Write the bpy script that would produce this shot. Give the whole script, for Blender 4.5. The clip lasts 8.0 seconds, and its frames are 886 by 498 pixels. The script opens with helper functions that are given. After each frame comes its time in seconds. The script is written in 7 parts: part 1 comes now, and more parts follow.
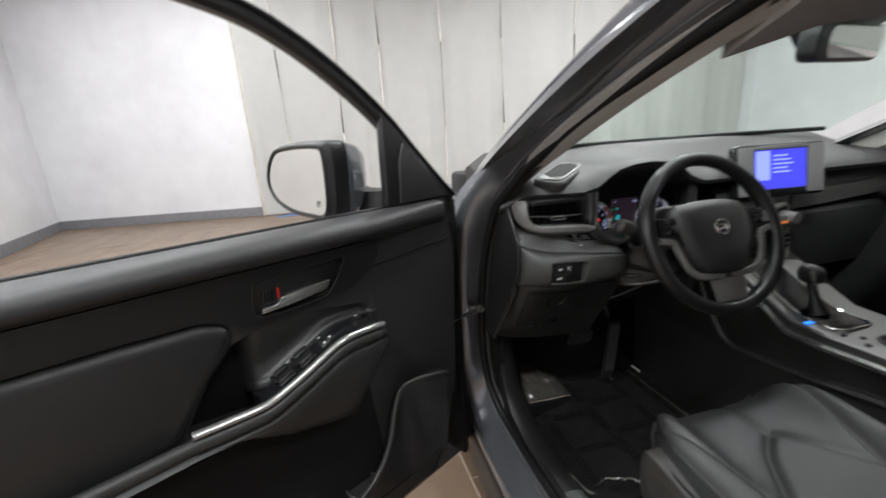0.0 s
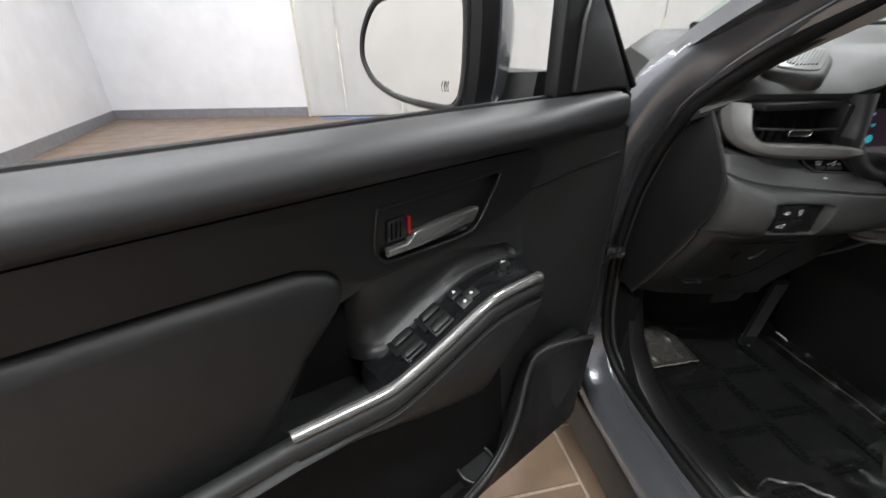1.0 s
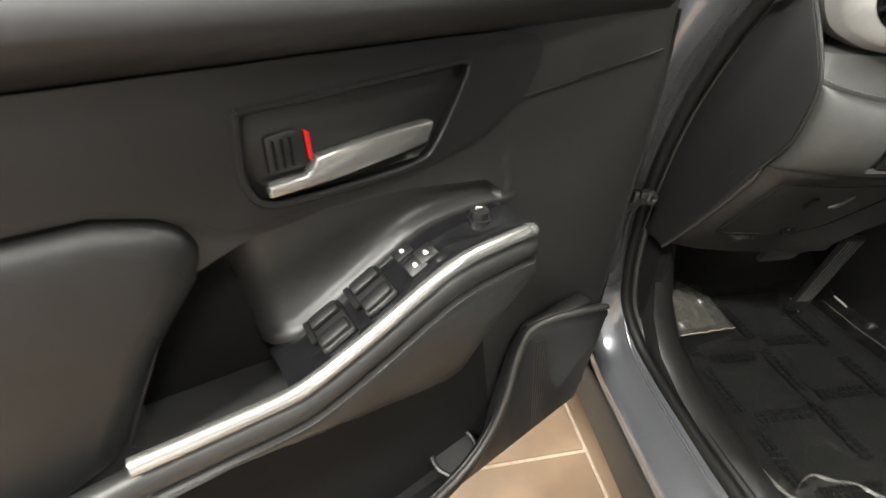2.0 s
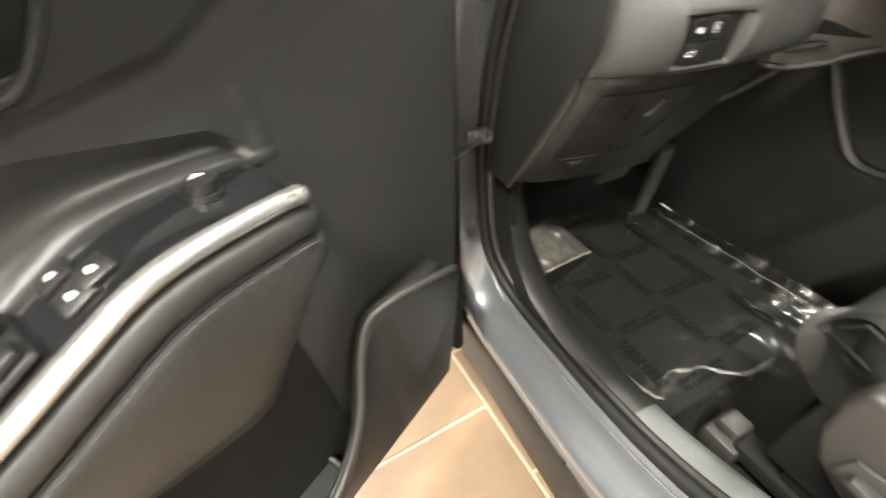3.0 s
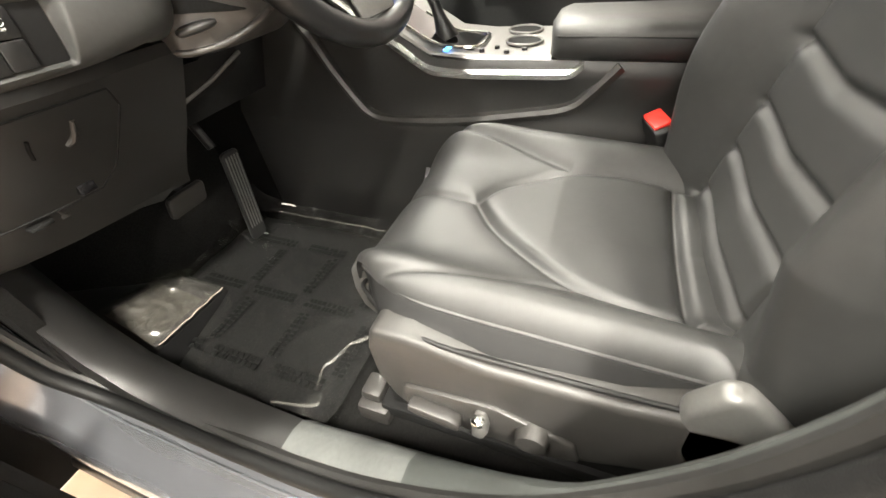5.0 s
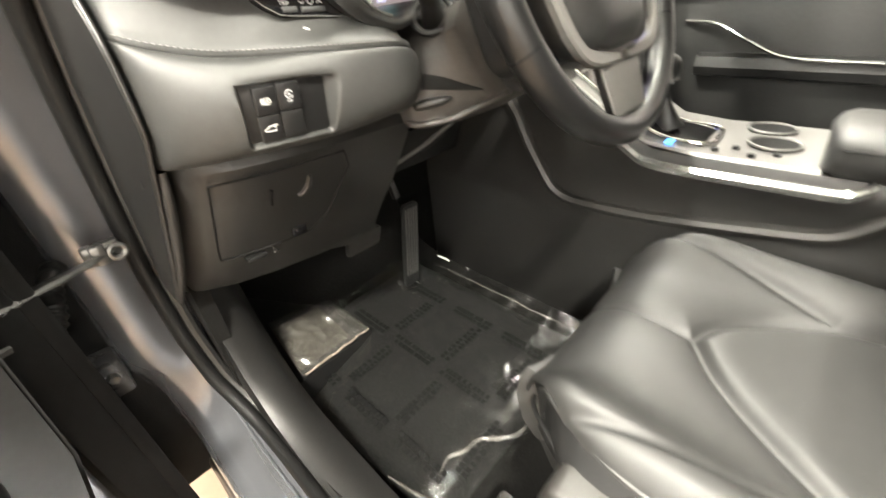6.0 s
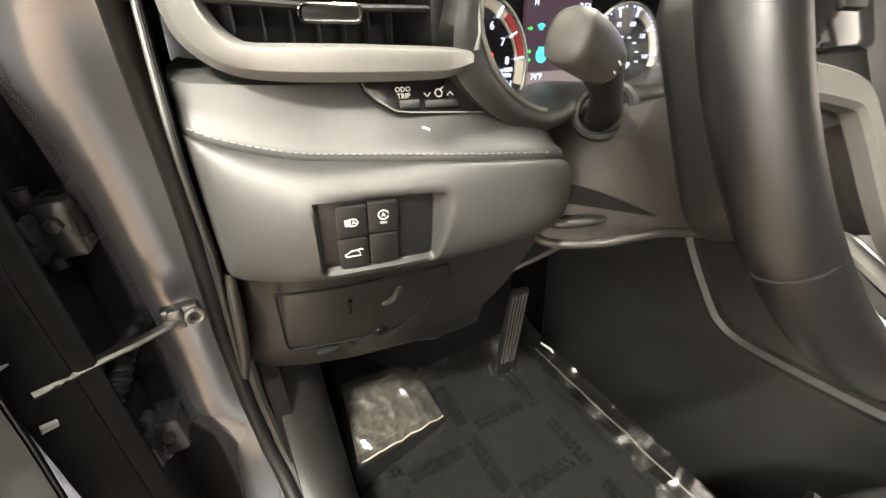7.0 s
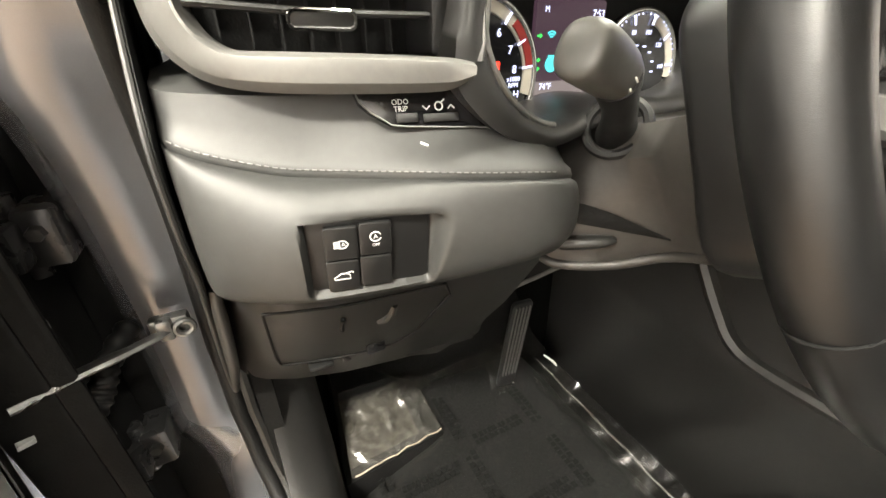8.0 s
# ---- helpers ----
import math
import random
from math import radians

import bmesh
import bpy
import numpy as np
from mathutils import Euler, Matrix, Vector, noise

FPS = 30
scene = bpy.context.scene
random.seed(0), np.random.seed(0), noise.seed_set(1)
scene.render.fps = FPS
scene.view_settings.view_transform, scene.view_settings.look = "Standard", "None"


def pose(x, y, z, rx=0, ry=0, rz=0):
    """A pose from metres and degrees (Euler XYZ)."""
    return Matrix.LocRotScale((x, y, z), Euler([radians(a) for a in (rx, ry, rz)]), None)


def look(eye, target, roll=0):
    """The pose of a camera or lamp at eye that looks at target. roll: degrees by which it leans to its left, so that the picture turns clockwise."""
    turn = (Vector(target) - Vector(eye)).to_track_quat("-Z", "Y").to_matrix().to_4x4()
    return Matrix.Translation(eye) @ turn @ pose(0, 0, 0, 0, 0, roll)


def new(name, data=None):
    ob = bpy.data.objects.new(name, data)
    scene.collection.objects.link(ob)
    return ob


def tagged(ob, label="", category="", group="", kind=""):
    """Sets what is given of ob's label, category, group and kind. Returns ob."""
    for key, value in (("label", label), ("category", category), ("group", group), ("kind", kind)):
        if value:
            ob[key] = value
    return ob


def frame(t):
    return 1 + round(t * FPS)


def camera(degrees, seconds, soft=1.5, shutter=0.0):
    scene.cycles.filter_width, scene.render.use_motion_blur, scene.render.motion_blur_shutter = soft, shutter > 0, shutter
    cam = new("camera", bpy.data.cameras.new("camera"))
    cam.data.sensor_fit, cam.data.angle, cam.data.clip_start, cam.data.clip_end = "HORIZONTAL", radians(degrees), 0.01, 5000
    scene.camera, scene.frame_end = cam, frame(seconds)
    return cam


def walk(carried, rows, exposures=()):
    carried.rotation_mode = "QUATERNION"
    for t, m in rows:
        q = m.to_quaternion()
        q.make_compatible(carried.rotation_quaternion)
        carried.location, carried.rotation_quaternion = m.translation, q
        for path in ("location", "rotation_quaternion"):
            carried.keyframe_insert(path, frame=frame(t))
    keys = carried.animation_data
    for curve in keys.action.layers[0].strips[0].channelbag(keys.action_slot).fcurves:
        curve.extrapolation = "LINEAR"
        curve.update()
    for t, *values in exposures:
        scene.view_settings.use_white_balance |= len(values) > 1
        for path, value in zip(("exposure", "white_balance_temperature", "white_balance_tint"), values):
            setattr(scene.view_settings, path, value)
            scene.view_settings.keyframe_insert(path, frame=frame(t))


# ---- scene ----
cam = camera(97.1, 8.0, 1.5, 0.35)
PATH = [
    (0, (-0.3698, -1.1063, 1.3241), (-0.1420, -0.1676, 1.0654), -3.81),
    (0.5, (-0.4802, -0.9129, 1.2933), (-0.3374, 0.0079, 0.9303), -2.78),
    (1, (-0.5260, -0.7833, 1.2565), (-0.4104, 0.0998, 0.8018), -1.44),
    (2.3, (-0.4046, -0.6287, 1.1418), (-0.3630, 0.1708, 0.5425), -3.00),
    (2.5, (-0.3900, -0.6201, 1.1217), (-0.3156, 0.1627, 0.5040), -3.40),
    (3, (-0.3274, -0.5682, 1.0948), (-0.0224, 0.1388, 0.4568), -3.44),
    (3.5, (-0.2462, -0.5704, 1.0946), (0.2972, -0.0512, 0.4350), -5.18),
    (4, (-0.1709, -0.6629, 1.0722), (0.4905, -0.3275, 0.4013), -6.20),
    (4.2, (-0.1416, -0.6993, 1.0625), (0.5444, -0.4266, 0.3880), -5.53),
    (5.3, (-0.0442, -0.7493, 1.0357), (0.6482, -0.3929, 0.4084), -5.23),
    (5.5, (-0.0453, -0.7202, 1.0375), (0.6303, -0.2954, 0.4349), -5.09),
    (6, (-0.0157, -0.6215, 1.0605), (0.5841, -0.0330, 0.5183), -4.07),
    (6.5, (0.0486, -0.5279, 1.0968), (0.5480, 0.1762, 0.5920), -2.14),
    (7, (0.0936, -0.4877, 1.1029), (0.5013, 0.2874, 0.6201), -0.98),
    (7.5, (0.1199, -0.4758, 1.1013), (0.4891, 0.3197, 0.6208), -0.37),
    (8, (0.1113, -0.4673, 1.1081), (0.5067, 0.3141, 0.6253), -0.02),
]
# the camera brightens and warms its picture as it nears the dark interior
EXPOSURES = [(0.0, 0.0, 6200, 8), (1.2, 0.25, 6150, 8), (2.3, 1.85, 6950, 5), (3.0, 2.15, 7050, 5), (4.2, 2.7, 7200, 7), (5.3, 2.45, 7100, 7), (6.0, 2.6, 7200, 6), (7.0, 2.5, 7300, 6), (8.0, 2.4, 7300, 6)]
walk(cam, [(t, look(eye, target, roll)) for t, eye, target, roll in PATH], EXPOSURES)


# ---- world and light ----
world = bpy.data.worlds.new("world")
scene.world = world
world.use_nodes = True
world.node_tree.nodes["Background"].inputs[0].default_value = (1.0, 0.99, 0.98, 1)
world.node_tree.nodes["Background"].inputs[1].default_value = 0.05


def ceiling_lamp(x, y, z, watts, sx=1.2, sy=0.35):
    """The light of one fluorescent fitting."""
    data = bpy.data.lights.new("fluorescent", "AREA")
    data.shape, data.size, data.size_y, data.energy, data.color = "RECTANGLE", sx, sy, watts, (1.0, 0.985, 0.96)
    ob = new("fluorescent_light", data)
    ob.matrix_world = look((x, y, z), (x, y, 0))
    return ob


CEIL = 5.2
# where the ceiling lights hang, and their power
LAMPS = [(-2.3, -2.6, 260), (-2.3, 0.4, 125), (-2.3, 3.4, 80), (-2.3, 6.2, 75), (-5.0, -1.0, 55), (-5.0, 2.5, 75), (-5.0, 6.0, 70), (1.6, -3.2, 75), (1.6, 0.4, 70), (1.6, 3.6, 140), (4.8, 1.0, 110), (4.8, 4.2, 170)]
for lx, ly, watts in LAMPS:
    ceiling_lamp(lx, ly, CEIL - 0.10, watts)


# ---- materials ----
def material(name, color, rough=0.5, metal=0.0, vary=0.12, scale=60.0, bump=0.1, fine=400.0, coat=0.0, spec=0.5, stain=0.0, stain_scale=4.0, rough_vary=0.1):
    """A surface with variation at two scales: a broad one (stains, wear) and a fine one (grain)."""
    m = bpy.data.materials.new(name)
    m.use_nodes = True
    nt = m.node_tree
    b = nt.nodes["Principled BSDF"]
    tc = nt.nodes.new("ShaderNodeTexCoord")
    n1, n2, n3 = (nt.nodes.new("ShaderNodeTexNoise") for _ in range(3))
    for n, s, d in ((n1, stain_scale, 4), (n2, scale, 3), (n3, fine, 2)):
        n.inputs["Scale"].default_value, n.inputs["Detail"].default_value = s, d
        nt.links.new(tc.outputs["Object"], n.inputs["Vector"])
    ramp = nt.nodes.new("ShaderNodeMapRange")
    ramp.inputs[1].default_value, ramp.inputs[2].default_value = 0.3, 0.7
    ramp.inputs[3].default_value, ramp.inputs[4].default_value = 1 - vary, 1 + vary
    nt.links.new(n2.outputs["Fac"], ramp.inputs[0])
    ramp2 = nt.nodes.new("ShaderNodeMapRange")
    ramp2.inputs[1].default_value, ramp2.inputs[2].default_value = 0.35, 0.75
    ramp2.inputs[3].default_value, ramp2.inputs[4].default_value = 1.0, 1.0 - stain
    nt.links.new(n1.outputs["Fac"], ramp2.inputs[0])
    mul = nt.nodes.new("ShaderNodeMath")
    mul.operation = "MULTIPLY"
    nt.links.new(ramp.outputs[0], mul.inputs[0])
    nt.links.new(ramp2.outputs[0], mul.inputs[1])
    mix = nt.nodes.new("ShaderNodeVectorMath")
    mix.operation = "SCALE"
    mix.inputs[0].default_value = color
    nt.links.new(mul.outputs[0], mix.inputs["Scale"])
    nt.links.new(mix.outputs[0], b.inputs["Base Color"])
    rr = nt.nodes.new("ShaderNodeMapRange")
    rr.inputs[3].default_value, rr.inputs[4].default_value = max(0.02, rough - rough_vary), min(1, rough + rough_vary)
    nt.links.new(n1.outputs["Fac"], rr.inputs[0])
    nt.links.new(rr.outputs[0], b.inputs["Roughness"])
    b.inputs["Metallic"].default_value = metal
    b.inputs["Specular IOR Level"].default_value = spec
    b.inputs["Coat Weight"].default_value = coat
    b.inputs["Coat Roughness"].default_value = 0.08
    if bump:
        bp = nt.nodes.new("ShaderNodeBump")
        bp.inputs["Strength"].default_value, bp.inputs["Distance"].default_value = bump, 0.002
        nt.links.new(n3.outputs["Fac"], bp.inputs["Height"])
        nt.links.new(bp.outputs[0], b.inputs["Normal"])
    return m


def glow(name, color, strength):
    m = bpy.data.materials.new(name)
    m.use_nodes = True
    b = m.node_tree.nodes["Principled BSDF"]
    b.inputs["Base Color"].default_value = (0.01, 0.01, 0.01, 1)
    b.inputs["Roughness"].default_value = 0.2
    b.inputs["Emission Color"].default_value = (*color, 1)
    b.inputs["Emission Strength"].default_value = strength
    return m


def clear(name, color, rough, mixture, milky=0.0):
    """Thin clear film or pane: mostly see-through, with a glossy face; milky: its share of dull white."""
    m = bpy.data.materials.new(name)
    m.use_nodes = True
    nt = m.node_tree
    nt.nodes.remove(nt.nodes["Principled BSDF"])
    out = nt.nodes["Material Output"]
    t, g, mx = nt.nodes.new("ShaderNodeBsdfTransparent"), nt.nodes.new("ShaderNodeBsdfGlossy"), nt.nodes.new("ShaderNodeMixShader")
    t.inputs[0].default_value = (*color, 1)
    g.inputs["Roughness"].default_value = rough
    lw = nt.nodes.new("ShaderNodeLayerWeight")
    lw.inputs["Blend"].default_value = 0.12
    add = nt.nodes.new("ShaderNodeMath")
    add.operation = "MULTIPLY_ADD"
    add.inputs[1].default_value, add.inputs[2].default_value = 0.3, mixture
    nt.links.new(lw.outputs["Facing"], add.inputs[0])
    nt.links.new(add.outputs[0], mx.inputs[0])
    nt.links.new(g.outputs[0], mx.inputs[2])
    nt.links.new(mx.outputs[0], out.inputs["Surface"])
    if milky:
        d, mm = nt.nodes.new("ShaderNodeBsdfDiffuse"), nt.nodes.new("ShaderNodeMixShader")
        d.inputs[0].default_value = (0.62, 0.60, 0.56, 1)
        mm.inputs[0].default_value = milky
        nt.links.new(t.outputs[0], mm.inputs[1])
        nt.links.new(d.outputs[0], mm.inputs[2])
        nt.links.new(mm.outputs[0], mx.inputs[1])
    else:
        nt.links.new(t.outputs[0], mx.inputs[1])
    return m


M_PAINT = material("car_paint", (0.180, 0.187, 0.203), 0.26, 0.62, 0.03, 900, 0.0, coat=1.0, rough_vary=0.02)
M_VINYL = material("black_vinyl", (0.0250, 0.0253, 0.0250), 0.40, 0, 0.10, 120, 0.12, 2600, rough_vary=0.06)
M_PLASTIC = material("black_plastic", (0.008, 0.008, 0.0082), 0.44, 0, 0.12, 160, 0.12, 2600, rough_vary=0.08)
# near-black for dark parts and for shade painted into gaps and hollows
M_DARK = material("dark_part_and_shade", (0.006, 0.006, 0.006), 0.8, 0, 0.2, 60, 0.2, spec=0.2)
M_PAD = material("shoulder_vinyl", (0.020, 0.020, 0.021), 0.48, 0, 0.08, 140, 0.12, 2400, rough_vary=0.05, spec=0.5)
M_FIELD = material("black_door_leather", (0.0150, 0.0153, 0.0155), 0.38, 0, 0.10, 60, 0.16, 1600, rough_vary=0.06)
M_STRIP = material("bright_satin_strip", (0.46, 0.46, 0.45), 0.22, 0.85, 0.02, 60, 0.0, rough_vary=0.02)
M_LOWER = material("lower_dash_plastic", (0.0115, 0.0113, 0.0108), 0.38, 0, 0.10, 150, 0.16, 2200, rough_vary=0.07)
M_SOFT = material("soft_dash_vinyl", (0.030, 0.0304, 0.0292), 0.50, 0, 0.08, 140, 0.16, 2200, rough_vary=0.06, spec=0.5)
M_KNOB = material("stalk_knob_plastic", (0.058, 0.057, 0.052), 0.40, 0, 0.08, 140, 0.10, 2600, rough_vary=0.06)
# cream stands in for what the silver dial band reflects
M_BAND = material("reflecting_dial_cream", (0.42, 0.39, 0.33), 0.45, 0.2, 0.03, 200, 0.0)
M_REDBAND = material("dull_red_dial_paint", (0.22, 0.020, 0.018), 0.45, 0, 0.03, 200, 0.0)
M_HARD = material("grey_hard_plastic", (0.0150, 0.0147, 0.0141), 0.40, 0, 0.10, 150, 0.14, 2600, rough_vary=0.07)
M_LEATHER = material("seat_leather", (0.0205, 0.0206, 0.0200), 0.47, 0, 0.10, 90, 0.20, 1500, rough_vary=0.07, stain=0.08, stain_scale=9, spec=0.5)
M_VALANCE = material("seat_valance_plastic", (0.0245, 0.0232, 0.0218), 0.42, 0, 0.1, 160, 0.12, 2400)
M_GLOSS = material("gloss_black", (0.008, 0.008, 0.009), 0.12, 0, 0.05, 60, 0.0, coat=0.6, rough_vary=0.04)
M_RUBBER = material("rubber", (0.006, 0.006, 0.006), 0.55, 0, 0.15, 120, 0.2, 800, spec=0.3)
M_CHROME = material("chrome", (0.78, 0.78, 0.76), 0.10, 1.0, 0.03, 40, 0.0, rough_vary=0.05)
M_SATIN = material("satin_silver", (0.128, 0.125, 0.118), 0.48, 0.40, 0.05, 200, 0.03, 1500, rough_vary=0.05)
M_SILVERP = material("silver_paint", (0.13, 0.128, 0.123), 0.38, 0.45, 0.05, 300, 0.03, 1500, rough_vary=0.05)
M_CONSOLE = material("console_top_paint", (0.204, 0.201, 0.194), 0.36, 0.35, 0.05, 300, 0.03, 1500, rough_vary=0.05)
M_PILLAR = material("pillar_trim_plastic", (0.036, 0.039, 0.037), 0.42, 0.0, 0.1, 120, 0.15, 2000)
M_HINGE = material("painted_steel", (0.07, 0.07, 0.072), 0.28, 0.5, 0.15, 60, 0.1, 300, stain=0.3, stain_scale=40)
M_STEEL = material("zinc_steel", (0.20, 0.20, 0.195), 0.30, 0.9, 0.2, 90, 0.2, 500, stain=0.4, stain_scale=30)
M_CARPET = material("black_carpet", (0.0085, 0.0083, 0.0080), 0.95, 0, 0.5, 300, 1.0, 900, spec=0.1)
M_MAT = material("mat_carpet", (0.030, 0.030, 0.030), 0.85, 0, 0.3, 240, 0.6, 700, spec=0.2)
M_INK = material("film_print", (0.004, 0.004, 0.004), 0.7, 0, 0.1, 60, 0.0, spec=0.2)
M_HEAD = material("light_grey_fabric", (0.34, 0.325, 0.305), 0.85, 0, 0.08, 400, 0.4, 900)
M_SCUFF = material("scuff_plate_plastic", (0.095, 0.099, 0.096), 0.36, 0.0, 0.1, 120, 0.15, 2000, stain=0.2, stain_scale=14)
M_KICK = material("kick_trim_plastic", (0.0125, 0.0123, 0.012), 0.42, 0, 0.12, 160, 0.14, 2400)
M_WALL = material("white_wall_paint", (0.76, 0.76, 0.78), 0.6, 0, 0.03, 3, 0.1, 40, stain=0.11, stain_scale=0.8)
M_CURTAIN = material("white_vinyl_curtain", (0.86, 0.855, 0.835), 0.5, 0, 0.015, 4, 0.05, 30, stain=0.02, stain_scale=1.1)
M_BASE = material("grey_baseboard", (0.20, 0.20, 0.215), 0.55, 0, 0.1, 10, 0.1, 60)
M_GROUT = material("grout", (0.34, 0.27, 0.205), 0.85, 0, 0.15, 60, 0.4, 200)
M_WHITE = material("white_print", (0.75, 0.75, 0.73), 0.5, 0, 0.02, 60, 0.0)
M_RED = material("red_plastic", (0.55, 0.012, 0.012), 0.35, 0, 0.08, 80, 0.1)
M_REDBUCKLE = material("red_buckle_button", (0.75, 0.03, 0.022), 0.35, 0, 0.05, 80, 0.1)
M_YELLOW = material("yellow_label", (0.280, 0.192, 0.012), 0.45, 0, 0.03, 60, 0.0)
M_COLUMN = material("column_plastic", (0.040, 0.0375, 0.0350), 0.42, 0, 0.1, 160, 0.12, 2400)
M_EDGE = clear("curled_film_edge", (0.92, 0.92, 0.90), 0.15, 0.30, 0.22)
M_THREAD = material("grey_thread", (0.15, 0.15, 0.146), 0.7, 0, 0.1, 60, 0.1)
M_CREAM = material("clear_bag_paper", (0.085, 0.078, 0.064), 0.35, 0, 0.3, 60, 0.2)
M_MIRROR = material("mirror_glass", (0.70, 0.685, 0.65), 0.02, 1.0, 0.0, 10, 0.0, rough_vary=0.0)
M_GLASS = clear("windscreen_glass", (0.84, 0.95, 0.91), 0.0, 0.03)
M_FILM = clear("clear_film", (0.95, 0.95, 0.94), 0.21, 0.10)
M_BAG = clear("crumpled_bag", (0.90, 0.89, 0.87), 0.24, 0.20, 0.06)
M_RIM = material("rim_leather", (0.0060, 0.0060, 0.0062), 0.34, 0, 0.08, 140, 0.10, 3000, rough_vary=0.05)
M_SCREEN = glow("screen_blue", (0.055, 0.055, 0.75), 1.25)
M_SCREEN2 = glow("screen_pale", (0.25, 0.30, 0.95), 1.6)
M_GAUGE = glow("gauge_white", (0.55, 0.60, 1.0), 0.7)
M_DISPLAY = glow("cluster_display", (0.10, 0.055, 0.09), 0.13)
M_GREEN = glow("green_mark", (0.02, 0.75, 0.12), 0.35)
M_CYAN = glow("cyan_mark", (0.05, 0.60, 0.70), 0.45)
M_REDLIT = glow("red_mark", (0.9, 0.03, 0.02), 1.0)
M_BLUELIT = glow("blue_mark", (0.03, 0.22, 1.0), 2.0)
M_LAMP = glow("lamp_diffuser", (1.0, 0.985, 0.96), 9.0)


def tile_material():
    """Terracotta-beige tiles, each a little different."""
    m = material("beige_tile", (0.190, 0.132, 0.088), 0.34, 0, 0.10, 9, 0.12, 60, stain=0.16, stain_scale=3.0)
    nt = m.node_tree
    b = nt.nodes["Principled BSDF"]
    src = b.inputs["Base Color"].links[0].from_socket
    info = nt.nodes.new("ShaderNodeObjectInfo")
    mr = nt.nodes.new("ShaderNodeMapRange")
    mr.inputs[3].default_value, mr.inputs[4].default_value = 0.88, 1.10
    nt.links.new(info.outputs["Random"], mr.inputs[0])
    sc = nt.nodes.new("ShaderNodeVectorMath")
    sc.operation = "SCALE"
    nt.links.new(src, sc.inputs[0])
    nt.links.new(mr.outputs[0], sc.inputs["Scale"])
    nt.links.new(sc.outputs[0], b.inputs["Base Color"])
    return m


M_TILE = tile_material()


# ---- building helpers ----
def thing(name, label, category, at=(0, 0, 0), group="", turn=0.0):
    """An Empty at the base of a thing. Its parts are given in its own frame."""
    ob = new(name)
    ob.empty_display_size = 0.05
    ob.matrix_basis = pose(*at, 0, 0, turn)
    return tagged(ob, label, category, group)


def mesh_of(name, bm, mat, smooth=True, angle=40):
    bmesh.ops.recalc_face_normals(bm, faces=bm.faces)
    me = bpy.data.meshes.new(name)
    if smooth:
        limit = math.radians(angle)
        for f in bm.faces:
            f.smooth = True
        for e in bm.edges:
            if len(e.link_faces) == 2 and e.calc_face_angle(0) > limit:
                e.smooth = False
    bm.to_mesh(me)
    bm.free()
    me.materials.append(mat)
    return me


def part(name, bm, mat, parent=None, label="", smooth=True, angle=40):
    ob = new(name, mesh_of(name, bm, mat, smooth, angle))
    if parent is not None:
        ob.parent = parent
        base = parent if parent.type == "EMPTY" else parent.parent
        if parent.type == "EMPTY" and base.rotation_euler.z == 0:
            ob.matrix_parent_inverse = Matrix.Translation(-Vector(base.location))
    return tagged(ob, label)


def structure(name, bm, mat, label="", smooth=False):
    ob = part(name, bm, mat, None, label, smooth)
    return tagged(ob, label, kind="structure")


def bevelled(bm, width, segments=2, angle=30):
    edges = [e for e in bm.edges if len(e.link_faces) == 2 and e.calc_face_angle(0) > math.radians(angle)]
    if edges and width > 0:
        bmesh.ops.bevel(bm, geom=edges, offset=width, segments=segments, profile=0.5, affect="EDGES", clamp_overlap=True)
    return bm


def box(lo, hi, bevel=0.0, segments=2):
    bm = bmesh.new()
    bmesh.ops.create_cube(bm, size=1)
    for v in bm.verts:
        v.co = Vector([lo[k] + (v.co[k] + 0.5) * (hi[k] - lo[k]) for k in range(3)])
    return bevelled(bm, bevel, segments)


def prism(points, to3, d0, d1, bevel=0.0, segments=2):
    """A flat outline given thickness: to3(a, b, d) lays it into space."""
    bm = bmesh.new()
    a = [bm.verts.new(to3(*p, d0)) for p in points]
    b = [bm.verts.new(to3(*p, d1)) for p in points]
    bm.faces.new(a)
    bm.faces.new(b[::-1])
    for i in range(len(points)):
        j = (i + 1) % len(points)
        bm.faces.new((a[j], a[i], b[i], b[j]))
    bmesh.ops.recalc_face_normals(bm, faces=bm.faces)
    return bevelled(bm, bevel, segments)


def loft(rows, closed=True, caps=True):
    """A skin over rows of points; closed: each row is a ring."""
    bm = bmesh.new()
    vs = [[bm.verts.new(p) for p in row] for row in rows]
    n = len(rows[0])
    for r in range(len(rows) - 1):
        for i in range(n if closed else n - 1):
            j = (i + 1) % n
            bm.faces.new((vs[r][i], vs[r][j], vs[r + 1][j], vs[r + 1][i]))
    if closed and caps:
        bm.faces.new(vs[0][::-1])
        bm.faces.new(vs[-1])
    return bm


def spline(points, n):
    """n points on a smooth curve through the given ones."""
    pts = [Vector(p) for p in points]
    size = len(pts[0])
    seg = len(pts) - 1
    out = []
    for k in range(n):
        s = k / (n - 1) * seg
        i = min(int(s), seg - 1)
        f = s - i
        p0, p1, p2, p3 = pts[max(i - 1, 0)], pts[i], pts[i + 1], pts[min(i + 2, seg)]
        out.append(tuple(0.5 * ((2 * p1[c]) + (-p0[c] + p2[c]) * f + (2 * p0[c] - 5 * p1[c] + 4 * p2[c] - p3[c]) * f * f + (-p0[c] + 3 * p1[c] - 3 * p2[c] + p3[c]) * f ** 3) for c in range(size)))
    return out


